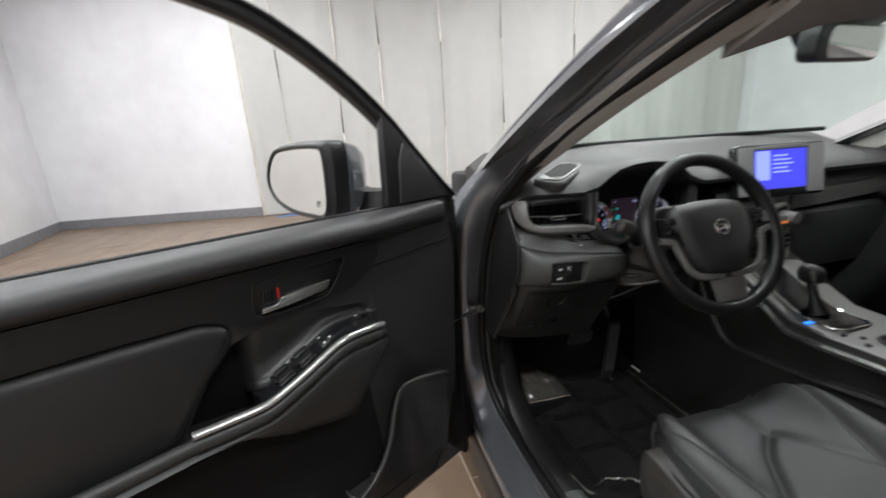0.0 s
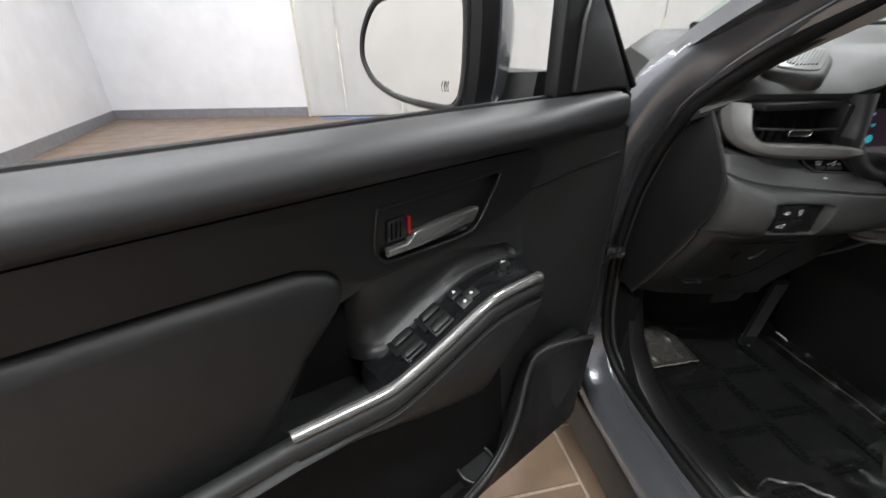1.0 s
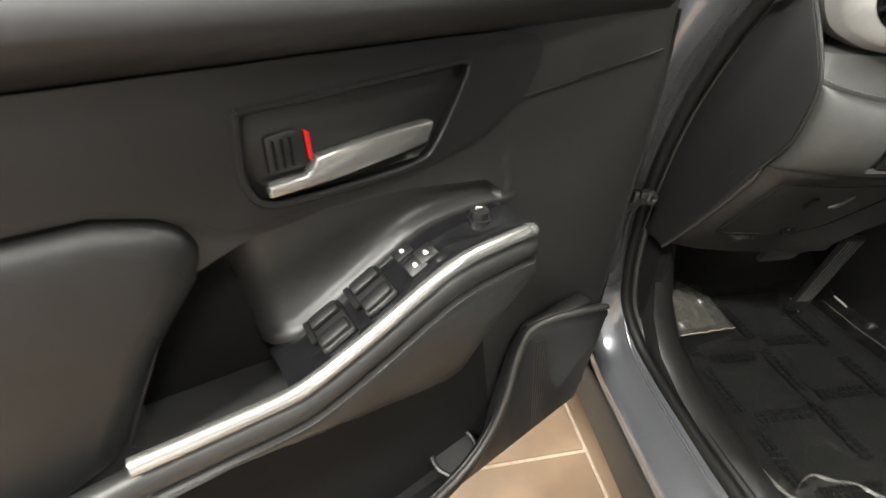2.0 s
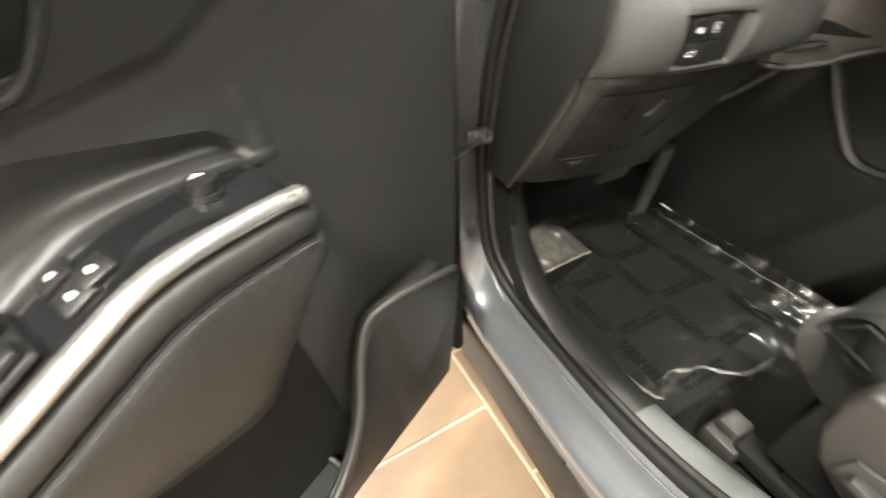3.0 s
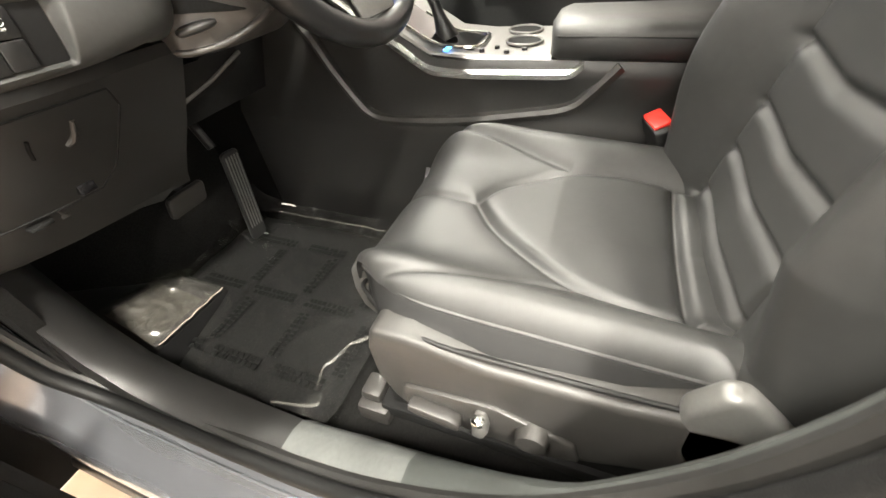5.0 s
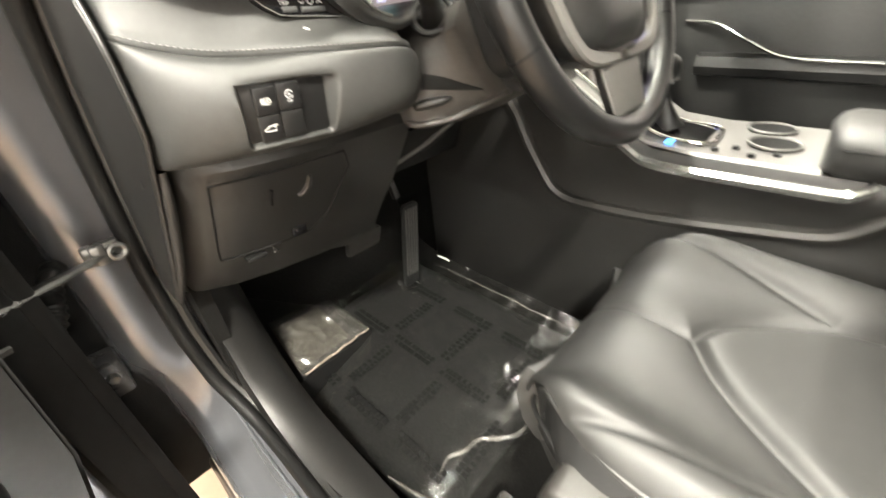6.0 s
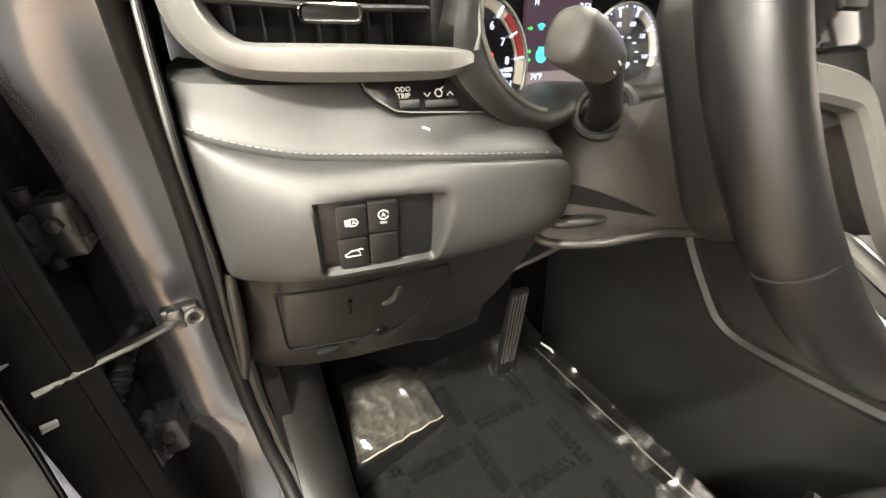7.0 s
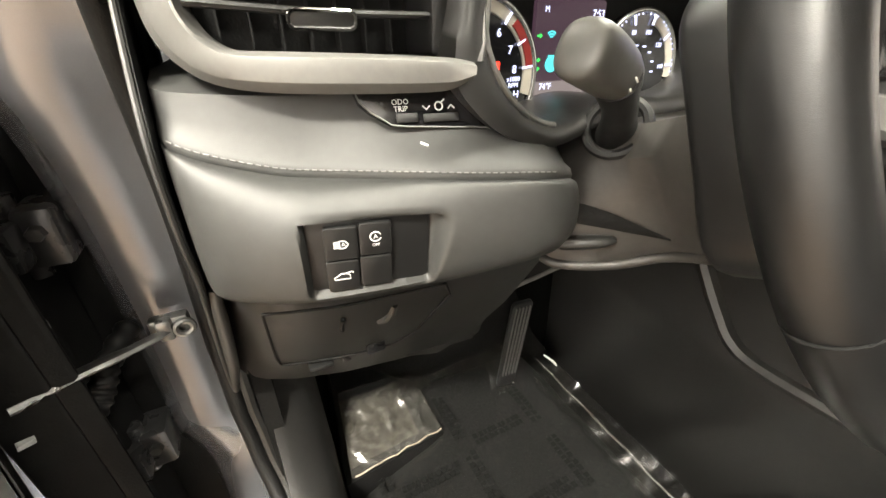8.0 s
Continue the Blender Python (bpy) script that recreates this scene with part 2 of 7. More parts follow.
def tube(path, radius, sides=10, flat=1.0, up=(0, 0, 1), caps=True):
    """A bar along a path. radius: one or one a point; flat squeezes it along up."""
    pts = [Vector(p) for p in path]
    rows = []
    for i, p in enumerate(pts):
        d = (pts[min(i + 1, len(pts) - 1)] - pts[max(i - 1, 0)]).normalized()
        side = d.cross(Vector(up))
        side = side.normalized() if side.length > 1e-6 else Vector((1, 0, 0))
        top = side.cross(d).normalized()
        r = radius[i] if isinstance(radius, (list, tuple)) else radius
        rows.append([p + side * (r * math.cos(a)) + top * (r * flat * math.sin(a)) for a in (2 * math.pi * k / sides for k in range(sides))])
    return loft(rows, True, caps)


def ring(center, axis, major, minor, n=48, sides=10, start=0.0, end=360.0, up=(0, 0, 1)):
    c, ax = Vector(center), Vector(axis).normalized()
    e1 = Vector(up) - ax * ax.dot(Vector(up))
    if e1.length < 1e-4:
        e1 = ax.orthogonal()
    e1.normalize()
    e2 = ax.cross(e1)
    rows = []
    full = end - start >= 360
    for k in range(n if full else n + 1):
        a = math.radians(start + (end - start) * k / n)
        d = e1 * math.cos(a) + e2 * math.sin(a)
        rows.append([c + d * (major + minor * math.cos(b)) + ax * (minor * math.sin(b)) for b in (2 * math.pi * q / sides for q in range(sides))])
    if full:
        rows.append(rows[0])
    bm = loft(rows, True, not full)
    if full:
        bmesh.ops.remove_doubles(bm, verts=bm.verts, dist=1e-6)
    return bm


def rod(p0, p1, r0, r1=None, sides=16, bevel=0.0):
    p0, p1 = Vector(p0), Vector(p1)
    r1 = r0 if r1 is None else r1
    d = (p1 - p0).normalized()
    e1 = d.orthogonal().normalized()
    e2 = d.cross(e1)
    rows = [[p + e1 * (r * math.cos(a)) + e2 * (r * math.sin(a)) for a in (2 * math.pi * k / sides for k in range(sides))] for p, r in ((p0, r0), (p1, r1))]
    return bevelled(loft(rows), bevel)


def blob(center, radii, rot=None, sub=3, power=1.0):
    """A rounded body; power below 1 squares it."""
    bm = bmesh.new()
    bmesh.ops.create_icosphere(bm, subdivisions=sub, radius=1)
    m = rot.to_3x3() if rot else Matrix.Identity(3)
    for v in bm.verts:
        q = Vector([math.copysign(abs(v.co[k]) ** power, v.co[k]) * radii[k] for k in range(3)])
        v.co = Vector(center) + m @ q
    return bm


def merged(*bms):
    out = bmesh.new()
    for b in bms:
        me = bpy.data.meshes.new("tmp")
        b.to_mesh(me)
        b.free()
        out.from_mesh(me)
        bpy.data.meshes.remove(me)
    return out


def moved(bm, m):
    bm.transform(m)
    return bm


def rounded(x0, y0, x1, y1, r, n=5):
    """The outline of a rectangle with round corners."""
    out = []
    for cx, cy, a0 in ((x1 - r, y1 - r, 0), (x0 + r, y1 - r, 90), (x0 + r, y0 + r, 180), (x1 - r, y0 + r, 270)):
        out += [(cx + r * math.cos(math.radians(a0 + 90 * k / n)), cy + r * math.sin(math.radians(a0 + 90 * k / n))) for k in range(n + 1)]
    return out


def lettering(text, size, m, mat, parent, name="lettering"):
    """Writing in the built-in font, as a thin mesh in the plane of m."""
    cu = bpy.data.curves.new(name, "FONT")
    cu.body, cu.size, cu.align_x, cu.align_y, cu.extrude, cu.resolution_u = text, size, "CENTER", "CENTER", 0.0001, 2
    tmp = bpy.data.objects.new("tmp_text", cu)
    scene.collection.objects.link(tmp)
    dg = bpy.context.evaluated_depsgraph_get()
    me = bpy.data.meshes.new_from_object(tmp.evaluated_get(dg))
    bpy.data.objects.remove(tmp)
    bm = bmesh.new()
    bm.from_mesh(me)
    bpy.data.meshes.remove(me)
    bm.transform(m)
    return part(name, bm, mat, parent, smooth=False)


def facing(at, right, up):
    """The frame of a flat thing: x to its right, y to its top."""
    r, u = Vector(right).normalized(), Vector(up)
    z = r.cross(u).normalized()
    u = z.cross(r)
    return Matrix(((r.x, u.x, z.x, at[0]), (r.y, u.y, z.y, at[1]), (r.z, u.z, z.z, at[2]), (0, 0, 0, 1)))


def XY(a, b, d):
    return Vector((a, b, d))


def XZ(a, b, d):
    return Vector((a, d, b))


def YZ(a, b, d):
    return Vector((d, a, b))

# ---- the room ----
CORNER, SEAM, LEFT = Vector((-6.6, 9.45, 0)), Vector((-2.2, 8.62, 0)), Vector((-5.0, 3.2, 0))
BACK_DIR = (SEAM - CORNER).normalized()
LEFT_DIR = (LEFT - CORNER).normalized()


def wall_between(name, a, b, z0, z1, thick, mat, label, outward):
    d = (b - a).normalized()
    n = Vector((-d.y, d.x, 0)) * outward
    pts = [a, b, b + n * thick, a + n * thick]
    return structure(name, prism([(p.x, p.y) for p in pts], XY, z0, z1), mat, label)


FAR_RIGHT = CORNER + BACK_DIR * 16
NEAR_LEFT = CORNER + LEFT_DIR * 17
wall_between("wall_north", CORNER, FAR_RIGHT, 0, CEIL, 0.2, M_WALL, "white painted wall with faint smudges", 1)
wall_between("wall_west", CORNER, NEAR_LEFT, 0, CEIL, 0.2, M_WALL, "white painted wall with grey scuff marks", -1)
wall_between("wall_east", FAR_RIGHT, FAR_RIGHT + Vector((0, -15, 0)), 0, CEIL, 0.2, M_WALL, "plain white painted wall", 1)
wall_between("wall_south", NEAR_LEFT, NEAR_LEFT + Vector((13.4, -0.6, 0)), 0, CEIL, 0.2, M_WALL, "plain white painted wall", -1)
structure("ceiling", box((-8, -9, CEIL), (11, 10.5, CEIL + 0.2)), M_WALL, "plain white ceiling")


def strip(name, a, b, h, t, mat, label, inward):
    d = (b - a).normalized()
    n = Vector((-d.y, d.x, 0)) * inward
    pts = [a + n * 0.003, b + n * 0.003, b + n * t, a + n * t]
    return structure(name, prism([(p.x, p.y) for p in pts], XY, 0, h, 0.006), mat, label)


strip("baseboard", CORNER, SEAM, 0.20, 0.03, M_BASE, "grey baseboard under the white wall", -1)
strip("baseboard", CORNER, NEAR_LEFT, 0.20, 0.03, M_BASE, "grey baseboard under the white wall", 1)

# upright joint of the wall sheets, and the hanging vinyl beside it
structure("trim", prism([(-2.2, 8.60), (-2.14, 8.59), (-2.14, 8.53), (-2.2, 8.54)], XY, 0, CEIL, 0.004), material("joint_strip", (0.55, 0.53, 0.47), 0.5, 0, 0.1, 12, 0.1), "beige upright joint strip of the wall")


def curtain():
    """Hanging sheets with soft uneven folds."""
    rows = []
    rng = random.Random(5)
    ph = [rng.uniform(0, 6.28) for _ in range(6)]
    side = Vector((-BACK_DIR.y, BACK_DIR.x, 0)) * -1
    n = 260
    for z in [0.03 + (CEIL - 0.05) * k / 14 for k in range(15)]:
        row = []
        for i in range(n):
            s = 0.1 + 11.0 * i / (n - 1)
            w = 0.45 * 0.035 * math.sin(s * 9.0 + ph[0] + 0.15 * z) + 0.45 * 0.03 * math.sin(s * 4.1 + ph[1] + 0.25 * z) + 0.005 * math.sin(s * 23 + ph[2]) * (0.6 + 0.4 * math.sin(z * 1.3 + ph[3])) + 0.004 * math.sin(z * 5 + s * 2 + ph[4])
            p = SEAM + BACK_DIR * s + side * (0.16 + w)
            row.append((p.x, p.y, z))
        rows.append(row)
    bm = loft(rows, False)
    bmesh.ops.solidify(bm, geom=bm.faces[:], thickness=0.004)
    return bm


hanging = thing("vinyl_curtain", "white hanging vinyl curtain with soft folds along the wall", "curtain", (3.0, 7.4, 0))
part("sheet", curtain(), M_CURTAIN, hanging)
for k in (0.9, 2.1, 3.0, 4.3, 5.6, 7.2):
    p = SEAM + BACK_DIR * k + Vector((BACK_DIR.y, -BACK_DIR.x, 0)) * 0.23
    part("batten", tube([(p.x + 0.02 * math.sin(z * 1.3 + k), p.y + 0.03, z) for z in (0.03, 1.7, 3.4, CEIL - 0.03)], 0.016, 8), material("beige_batten", (0.76, 0.73, 0.66), 0.5, 0, 0.15, 10, 0.1), hanging, "beige upright batten")

# loose blue tape scraps on the floor by the wall
for k, (px, py, tw, a) in enumerate(((-1.55, 8.15, 0.30, 8), (-1.0, 7.98, 0.22, -6))):
    scrap = thing("tape_scrap", "blue plastic tape scrap lying on the tiled floor", "tape", (px, py, 0.0), turn=a)
    part("strip", box((-tw, -0.05, 0.002), (tw, 0.05, 0.014), 0.003), material("blue_tape", (0.10, 0.24, 0.62), 0.4, 0, 0.15, 12, 0.1), scrap)

for lx, ly, watts in LAMPS:
    fit_ = thing("ceiling_light", "white fluorescent ceiling light with a bright diffuser", "ceiling light", (lx, ly, CEIL), "ceiling lights")
    part("housing", box((lx - 0.63, ly - 0.2, CEIL - 0.055), (lx + 0.63, ly + 0.2, CEIL), 0.01), M_WHITE, fit_)
    part("diffuser", box((lx - 0.58, ly - 0.15, CEIL - 0.075), (lx + 0.58, ly + 0.15, CEIL - 0.053), 0.008), M_LAMP, fit_)

# ---- the body of the car ----
# the edge of the door opening in its upright plane (y, z)
OPENING = [(-0.900, 0.93), (-0.886, 0.85), (-0.855, 0.765), (-0.790, 0.655), (-0.720, 0.578), (-0.640, 0.520), (-0.55, 0.472), (-0.45, 0.443), (-0.35, 0.432), (-0.25, 0.430), (-0.13, 0.432), (-0.05, 0.455), (0.005, 0.52), (0.027, 0.62), (0.035, 0.74), (0.030, 0.86), (0.012, 0.97), (-0.030, 1.08), (-0.085, 1.165), (-0.18, 1.245), (-0.32, 1.325), (-0.50, 1.405), (-0.70, 1.475), (-0.95, 1.535), (-1.2, 1.56)]
EDGE = spline(OPENING, 110)


def edge_frames():
    out = []
    for i, p in enumerate(EDGE):
        a, b = Vector(EDGE[max(i - 1, 0)]), Vector(EDGE[min(i + 1, len(EDGE) - 1)])
        d = (b - a).normalized()
        out.append((Vector(p), Vector((d.y, -d.x))))
    return out


SILL_PROFILE = [(-0.004, 0.050), (0.000, 0.036), (0.016, 0.026), (0.030, 0.010), (0.040, -0.010), (0.046, -0.026), (0.060, -0.036), (0.085, -0.038), (0.14, -0.030), (0.15, 0.05), (0.02, 0.06)]
PILLAR_PROFILE = [(-0.004, 0.050), (0.000, 0.036), (-0.002, 0.020), (-0.008, 0.000), (-0.012, -0.020), (-0.010, -0.042), (0.000, -0.062), (0.024, -0.070), (0.08, -0.074), (0.12, 0.05), (0.02, 0.06)]
ROOF_PROFILE = [(-0.004, 0.050), (0.000, 0.036), (0.010, 0.028), (0.014, 0.016), (0.024, 0.010), (0.030, -0.004), (0.044, -0.010), (0.058, -0.014), (0.070, -0.004), (0.075, 0.05), (0.02, 0.06)]


def aperture_ring():
    """The painted frame round the door opening: sill, hinge pillar and roof pillar in one sweep."""
    rows = []
    for (p, n) in edge_frames():
        up_pillar = min(1, max(0, (p.y - 0.47) / 0.14)) if p.x > -0.4 else 0.0
        roof = min(1, max(0, (p.y - 1.08) / 0.14)) if p.x > -1.5 and p.y > 1.0 else 0.0
        prof = []
        for s, q, r in zip(SILL_PROFILE, PILLAR_PROFILE, ROOF_PROFILE):
            a = Vector(s).lerp(Vector(q), up_pillar)
            prof.append(a.lerp(Vector(r), roof))
        lean = 0.22 * max(0, p.y - 1.15)
        rows.append([(x + lean, p.x + n.x * d, p.y + n.y * d) for d, x in prof])
    return loft(rows)


body = thing("car_body", "dark grey metallic car body with the driver's door open", "car", (0.8, -0.9, 0.0))
part("door_aperture", aperture_ring(), M_PAINT, body, "glossy dark grey painted sill and pillar", angle=50)
lean_x = lambda z: 0.22 * max(0, z - 1.15)


def seal_x(p):
    """The seal bows outward along the hinge pillar."""
    if p.x < -0.35:
        return 0.050 + lean_x(p.y)
    table = [(0.43, 0.050), (0.46, 0.042), (0.52, 0.028), (0.62, 0.020), (0.75, 0.019), (0.90, 0.026), (1.00, 0.031), (1.09, 0.036), (1.18, 0.046), (1.26, 0.052)]
    z = min(max(p.y, 0.43), 1.26)
    for (z0, x0), (z1, x1) in zip(table, table[1:]):
        if z <= z1:
            return x0 + (x1 - x0) * (z - z0) / (z1 - z0) + lean_x(p.y)
    return 0.052 + lean_x(p.y)


weather = part("door_seal", tube([(seal_x(p), p.x - n.x * 0.010, p.y - n.y * 0.010) for p, n in edge_frames()], 0.0115, 12, up=(1, 0, 0)), M_RUBBER, body, "black rubber door seal")
part("seal_lip", tube([(seal_x(p) + 0.018, p.x - n.x * 0.013, p.y - n.y * 0.013) for p, n in edge_frames()], 0.0085, 8, up=(1, 0, 0)), M_HARD, weather)
# bright seam line of the painted flange
part("flange", tube([(0.030 + lean_x(p.y), p.x + n.x * 0.004, p.y + n.y * 0.004) for p, n in edge_frames()], 0.0030, 6, up=(1, 0, 0)), M_PAINT, body)
# rocker cover under the sill
part("rocker_cover", prism([(-0.040, 0.20), (-0.046, 0.335), (-0.040, 0.350), (-0.030, 0.352), (0.10, 0.345), (0.10, 0.20)], lambda a, b, d: Vector((a, d, b)), -0.98, 0.02, 0.005), M_KICK, body, "dark grey plastic rocker cover")
part("clip", rod((-0.038, -0.382, 0.347), (-0.038, -0.382, 0.356), 0.005, 0.004, 10), M_RUBBER, body)
# floor pan, firewall, roof, right side and tail of the body
part("floor_pan", box((0.06, -3.2, 0.30), (1.54, 0.30, 0.345)), M_CARPET, body)
part("firewall", prism([(0.16, 0.345), (0.30, 0.50), (0.32, 1.10), (0.40, 1.10), (0.40, 0.30), (0.16, 0.30)], YZ, 0.05, 1.56), M_CARPET, body, "black carpeted firewall")
part("kick_side", box((0.052, -0.03, 0.345), (0.075, 0.32, 1.0)), M_CARPET, body)
roof_rows = []
for y, z, w in ((-0.62, 1.52, 0.56), (-0.80, 1.575, 0.60), (-1.1, 1.61, 0.62), (-1.8, 1.63, 0.62), (-2.6, 1.60, 0.60), (-3.2, 1.50, 0.56)):
    roof_rows.append([(0.8 + s * w, y, z - 0.05 * abs(s) ** 3 + h) for h in (0.03,) for s in (-1.12, -0.8, -0.4, 0, 0.4, 0.8, 1.12)] + [(0.8 + s * w, y, z - 0.05 * abs(s) ** 3) for s in (1.12, 0.8, 0.4, 0, -0.4, -0.8, -1.12)])
part("roof", loft(roof_rows), M_PAINT, body, "dark grey painted roof")
part("headliner", loft([[(p[0], p[1], p[2] - 0.035) for p in row] for row in roof_rows]), M_HEAD, body, "light grey fabric headliner")
for sx, nm in ((1.60, "right_side"), (0.0, "left_quarter")):
    y1 = 0.2 if sx > 1 else -1.14
    prof = [(-3.2, 0.30), (y1, 0.30), (y1, 1.10), (-3.2, 1.12)]
    part(nm, prism(prof, YZ, sx - 0.05, sx + 0.05, 0.02), M_PAINT, body, "dark grey painted body side")
for sx in (0.10, 1.50):
    s = 1 if sx < 1 else -1
    for y0, y1 in ((-1.02, -1.14), (-1.95, -2.1), (-3.0, -3.2)):
        part("pillar", loft([[(sx - 0.03 * s, y0, 1.05), (sx + 0.05 * s, y0, 1.05), (sx + 0.05 * s, y1, 1.05), (sx - 0.03 * s, y1, 1.05)], [(sx + 0.09 * s, y0 - 0.03, 1.60), (sx + 0.15 * s, y0 - 0.03, 1.60), (sx + 0.15 * s, y1 - 0.03, 1.60), (sx + 0.09 * s, y1 - 0.03, 1.60)]]), M_HEAD if s > 0 else M_PLASTIC, body)
part("tail", prism([(-3.2, 0.3), (-3.1, 0.3), (-3.1, 1.15), (-3.2, 1.15)], YZ, 0.0, 1.6, 0.02), M_PAINT, body)

# B-pillar foot with its labels, darkened for what its paint reflects
foot = part("pillar_foot", loft([[(-0.035, -0.86 - o, z), (0.03, -0.86 - o, z), (0.06, -1.16, z), (-0.05, -1.16, z)] for z, o in ((0.36, -0.10), (0.50, -0.05), (0.65, 0.0), (0.78, 0.05), (0.90, 0.14), (1.05, 0.20))]), M_PILLAR, body, "pillar foot, dark grey for its paint's dark reflection")
lab = facing((-0.012, -0.833, 0.772), (0.25, 0.2, -0.6), (0, -0.8, 0.6))
part("label", moved(box((-0.012, -0.004, 0.0), (0.006, 0.004, 0.0010), 0.0004), lab), M_YELLOW, foot, "small yellow warning label")
part("label_plate", moved(box((0.008, -0.004, 0.0), (0.013, 0.004, 0.0010), 0.0004), lab), M_WHITE, foot, "small white label")

# left roof pillar trim on the inside, windscreen and its surround
PILLAR_LINE = [(0.12, 0.06, 1.10), (0.105, -0.04, 1.165), (0.105, -0.18, 1.235), (0.115, -0.33, 1.305), (0.135, -0.53, 1.392), (0.160, -0.72, 1.462), (0.19, -0.95, 1.53)]


def pillar_trim(flip):
    rows = []
    for p in spline(PILLAR_LINE, 24):
        x, y, z = p
        prof = [(x - 0.045, y + 0.012, z + 0.014), (x - 0.025, y - 0.002, z + 0.000), (x - 0.002, y - 0.006, z - 0.006), (x + 0.022, y + 0.010, z + 0.008), (x + 0.028, y + 0.06, z + 0.05), (x - 0.045, y + 0.06, z + 0.055)]
        rows.append([(1.6 - a, b, c) if flip else (a, b, c) for a, b, c in prof])
    return loft(rows)


part("pillar_trim", pillar_trim(False), M_HEAD, body, "light grey fabric pillar trim")
part("pillar_trim", pillar_trim(True), M_HEAD, body, "light grey fabric pillar trim")
outer = [[(x - 0.11, y + 0.05, z + 0.03), (x - 0.085, y + 0.075, z + 0.065), (x - 0.02, y + 0.09, z + 0.075), (x + 0.06, y + 0.07, z + 0.05), (x - 0.03, y + 0.03, z + 0.02)] for x, y, z in spline(PILLAR_LINE, 24)]
part("roof_pillar", loft(outer), M_PAINT, body, "dark grey painted windscreen pillar")
part("roof_pillar", loft([[(1.6 - a, b, c) for a, b, c in row] for row in outer]), M_PAINT, body)
glass_rows = []
for f in range(9):
    s = f / 8
    y, z, w = 0.20 - 0.90 * s + 0.05 * math.sin(3.14 * s), 1.276 + 0.289 * s + 0.035 * math.sin(3.14 * s), 0.70 - 0.10 * s
    glass_rows.append([(0.8 + w * q, y - 0.12 * (q * q) * (1 - 0.3 * s), z) for q in (-1, -0.75, -0.5, -0.25, 0, 0.25, 0.5, 0.75, 1)])
gb = loft(glass_rows, False)
pane = part("windscreen", gb, M_GLASS, body, "clear slightly green windscreen")
pane.visible_shadow = False
part("windscreen_seal", tube([(0.8 + 0.68 * q, 0.188 - 0.12 * q * q, 1.288) for q in (-1, -0.75, -0.5, -0.25, 0, 0.25, 0.5, 0.75, 1)], 0.008, 8), M_RUBBER, body, "black seal at the foot of the windscreen")
# bonnet, wing and the black cowl
part("cowl", box((0.06, 0.18, 1.10), (1.54, 0.46, 1.215), 0.02), M_RUBBER, body, "black cowl panel under the windscreen")
hood_rows = []
for y, z, w in ((0.42, 1.16, 0.86), (0.60, 1.15, 0.87), (0.85, 1.12, 0.86), (1.10, 1.06, 0.82), (1.25, 0.98, 0.76)):
    hood_rows.append([(0.8 + q * w, y, z - 0.07 * abs(q) ** 4) for q in (-1, -0.9, -0.7, -0.4, 0, 0.4, 0.7, 0.9, 1)] + [(0.8 + q * w, y, 0.45) for q in (1, 0, -1)])
part("bonnet", loft(hood_rows), M_PAINT, body, "dark grey painted bonnet and wings")
part("wing", loft([[(-0.105, y, 0.24), (-0.118, y, 0.60), (-0.115, y, 0.85), (-0.09, y, 1.06), (-0.03, y, 1.135), (0.10, y, 1.15), (0.10, y, 0.24)] for y in (0.16, 0.30, 0.45, 0.62)]), M_PAINT, body, "dark grey painted front wing")
# road wheels
for wx, side in ((0.02, -1), (1.58, 1)):
    for wy in (0.72, -2.35):
        road = part("road_wheel", merged(ring((wx, wy, 0.36), (1, 0, 0), 0.275, 0.085, 48, 12, up=(0, 0, 1))), M_RUBBER, body, "black rubber tyre on an alloy rim")
        part("rim", merged(rod((wx + side * 0.055, wy, 0.36), (wx + side * 0.07, wy, 0.36), 0.215, 0.205, 40), rod((wx + side * 0.06, wy, 0.36), (wx + side * 0.085, wy, 0.36), 0.045, 0.035, 20)), M_SILVERP, road, "grey alloy rim")
# the shaded gap between door and wing, a near-black block, with the hinges in it
part("hinge_gap_shade", prism([(-0.112, 0.062), (-0.09, 0.035), (0.03, 0.035), (0.03, 0.16), (-0.112, 0.16)], XY, 0.30, 1.10), M_DARK, body, "near-black block for the shaded gap between pillar and wing")
for hz in (0.628, 0.940):
    hg = part("hinge", merged(box((-0.092, -0.012, hz - 0.030), (-0.060, 0.040, hz + 0.030), 0.006), box((-0.125, -0.038, hz - 0.022), (-0.085, 0.010, hz + 0.022), 0.006), rod((-0.094, 0.004, hz - 0.042), (-0.094, 0.004, hz + 0.042), 0.009, sides=14, bevel=0.002), box((-0.128, 0.006, hz - 0.034), (-0.100, 0.030, hz - 0.020), 0.004), box((-0.128, 0.006, hz + 0.020), (-0.100, 0.030, hz + 0.034), 0.004)), M_HINGE, body, "dark painted steel door hinge")
    for bx, by in ((-0.076, -0.012), (-0.108, -0.040)):
        part("bolt", rod((bx, by, hz + 0.008), (bx, by - 0.008, hz + 0.008), 0.008, 0.007, 6), M_STEEL, hg, "bare steel bolt")

boot_line = spline([(-0.060, 0.030, 0.800), (-0.075, -0.020, 0.790), (-0.082, -0.042, 0.772), (-0.094, -0.056, 0.758), (-0.118, -0.064, 0.752)], 44)
part("wiring_boot", tube(boot_line, [0.0115 + 0.0022 * (k % 4 in (1, 2)) for k in range(44)], 14), M_RUBBER, body, "ribbed black rubber wiring boot")
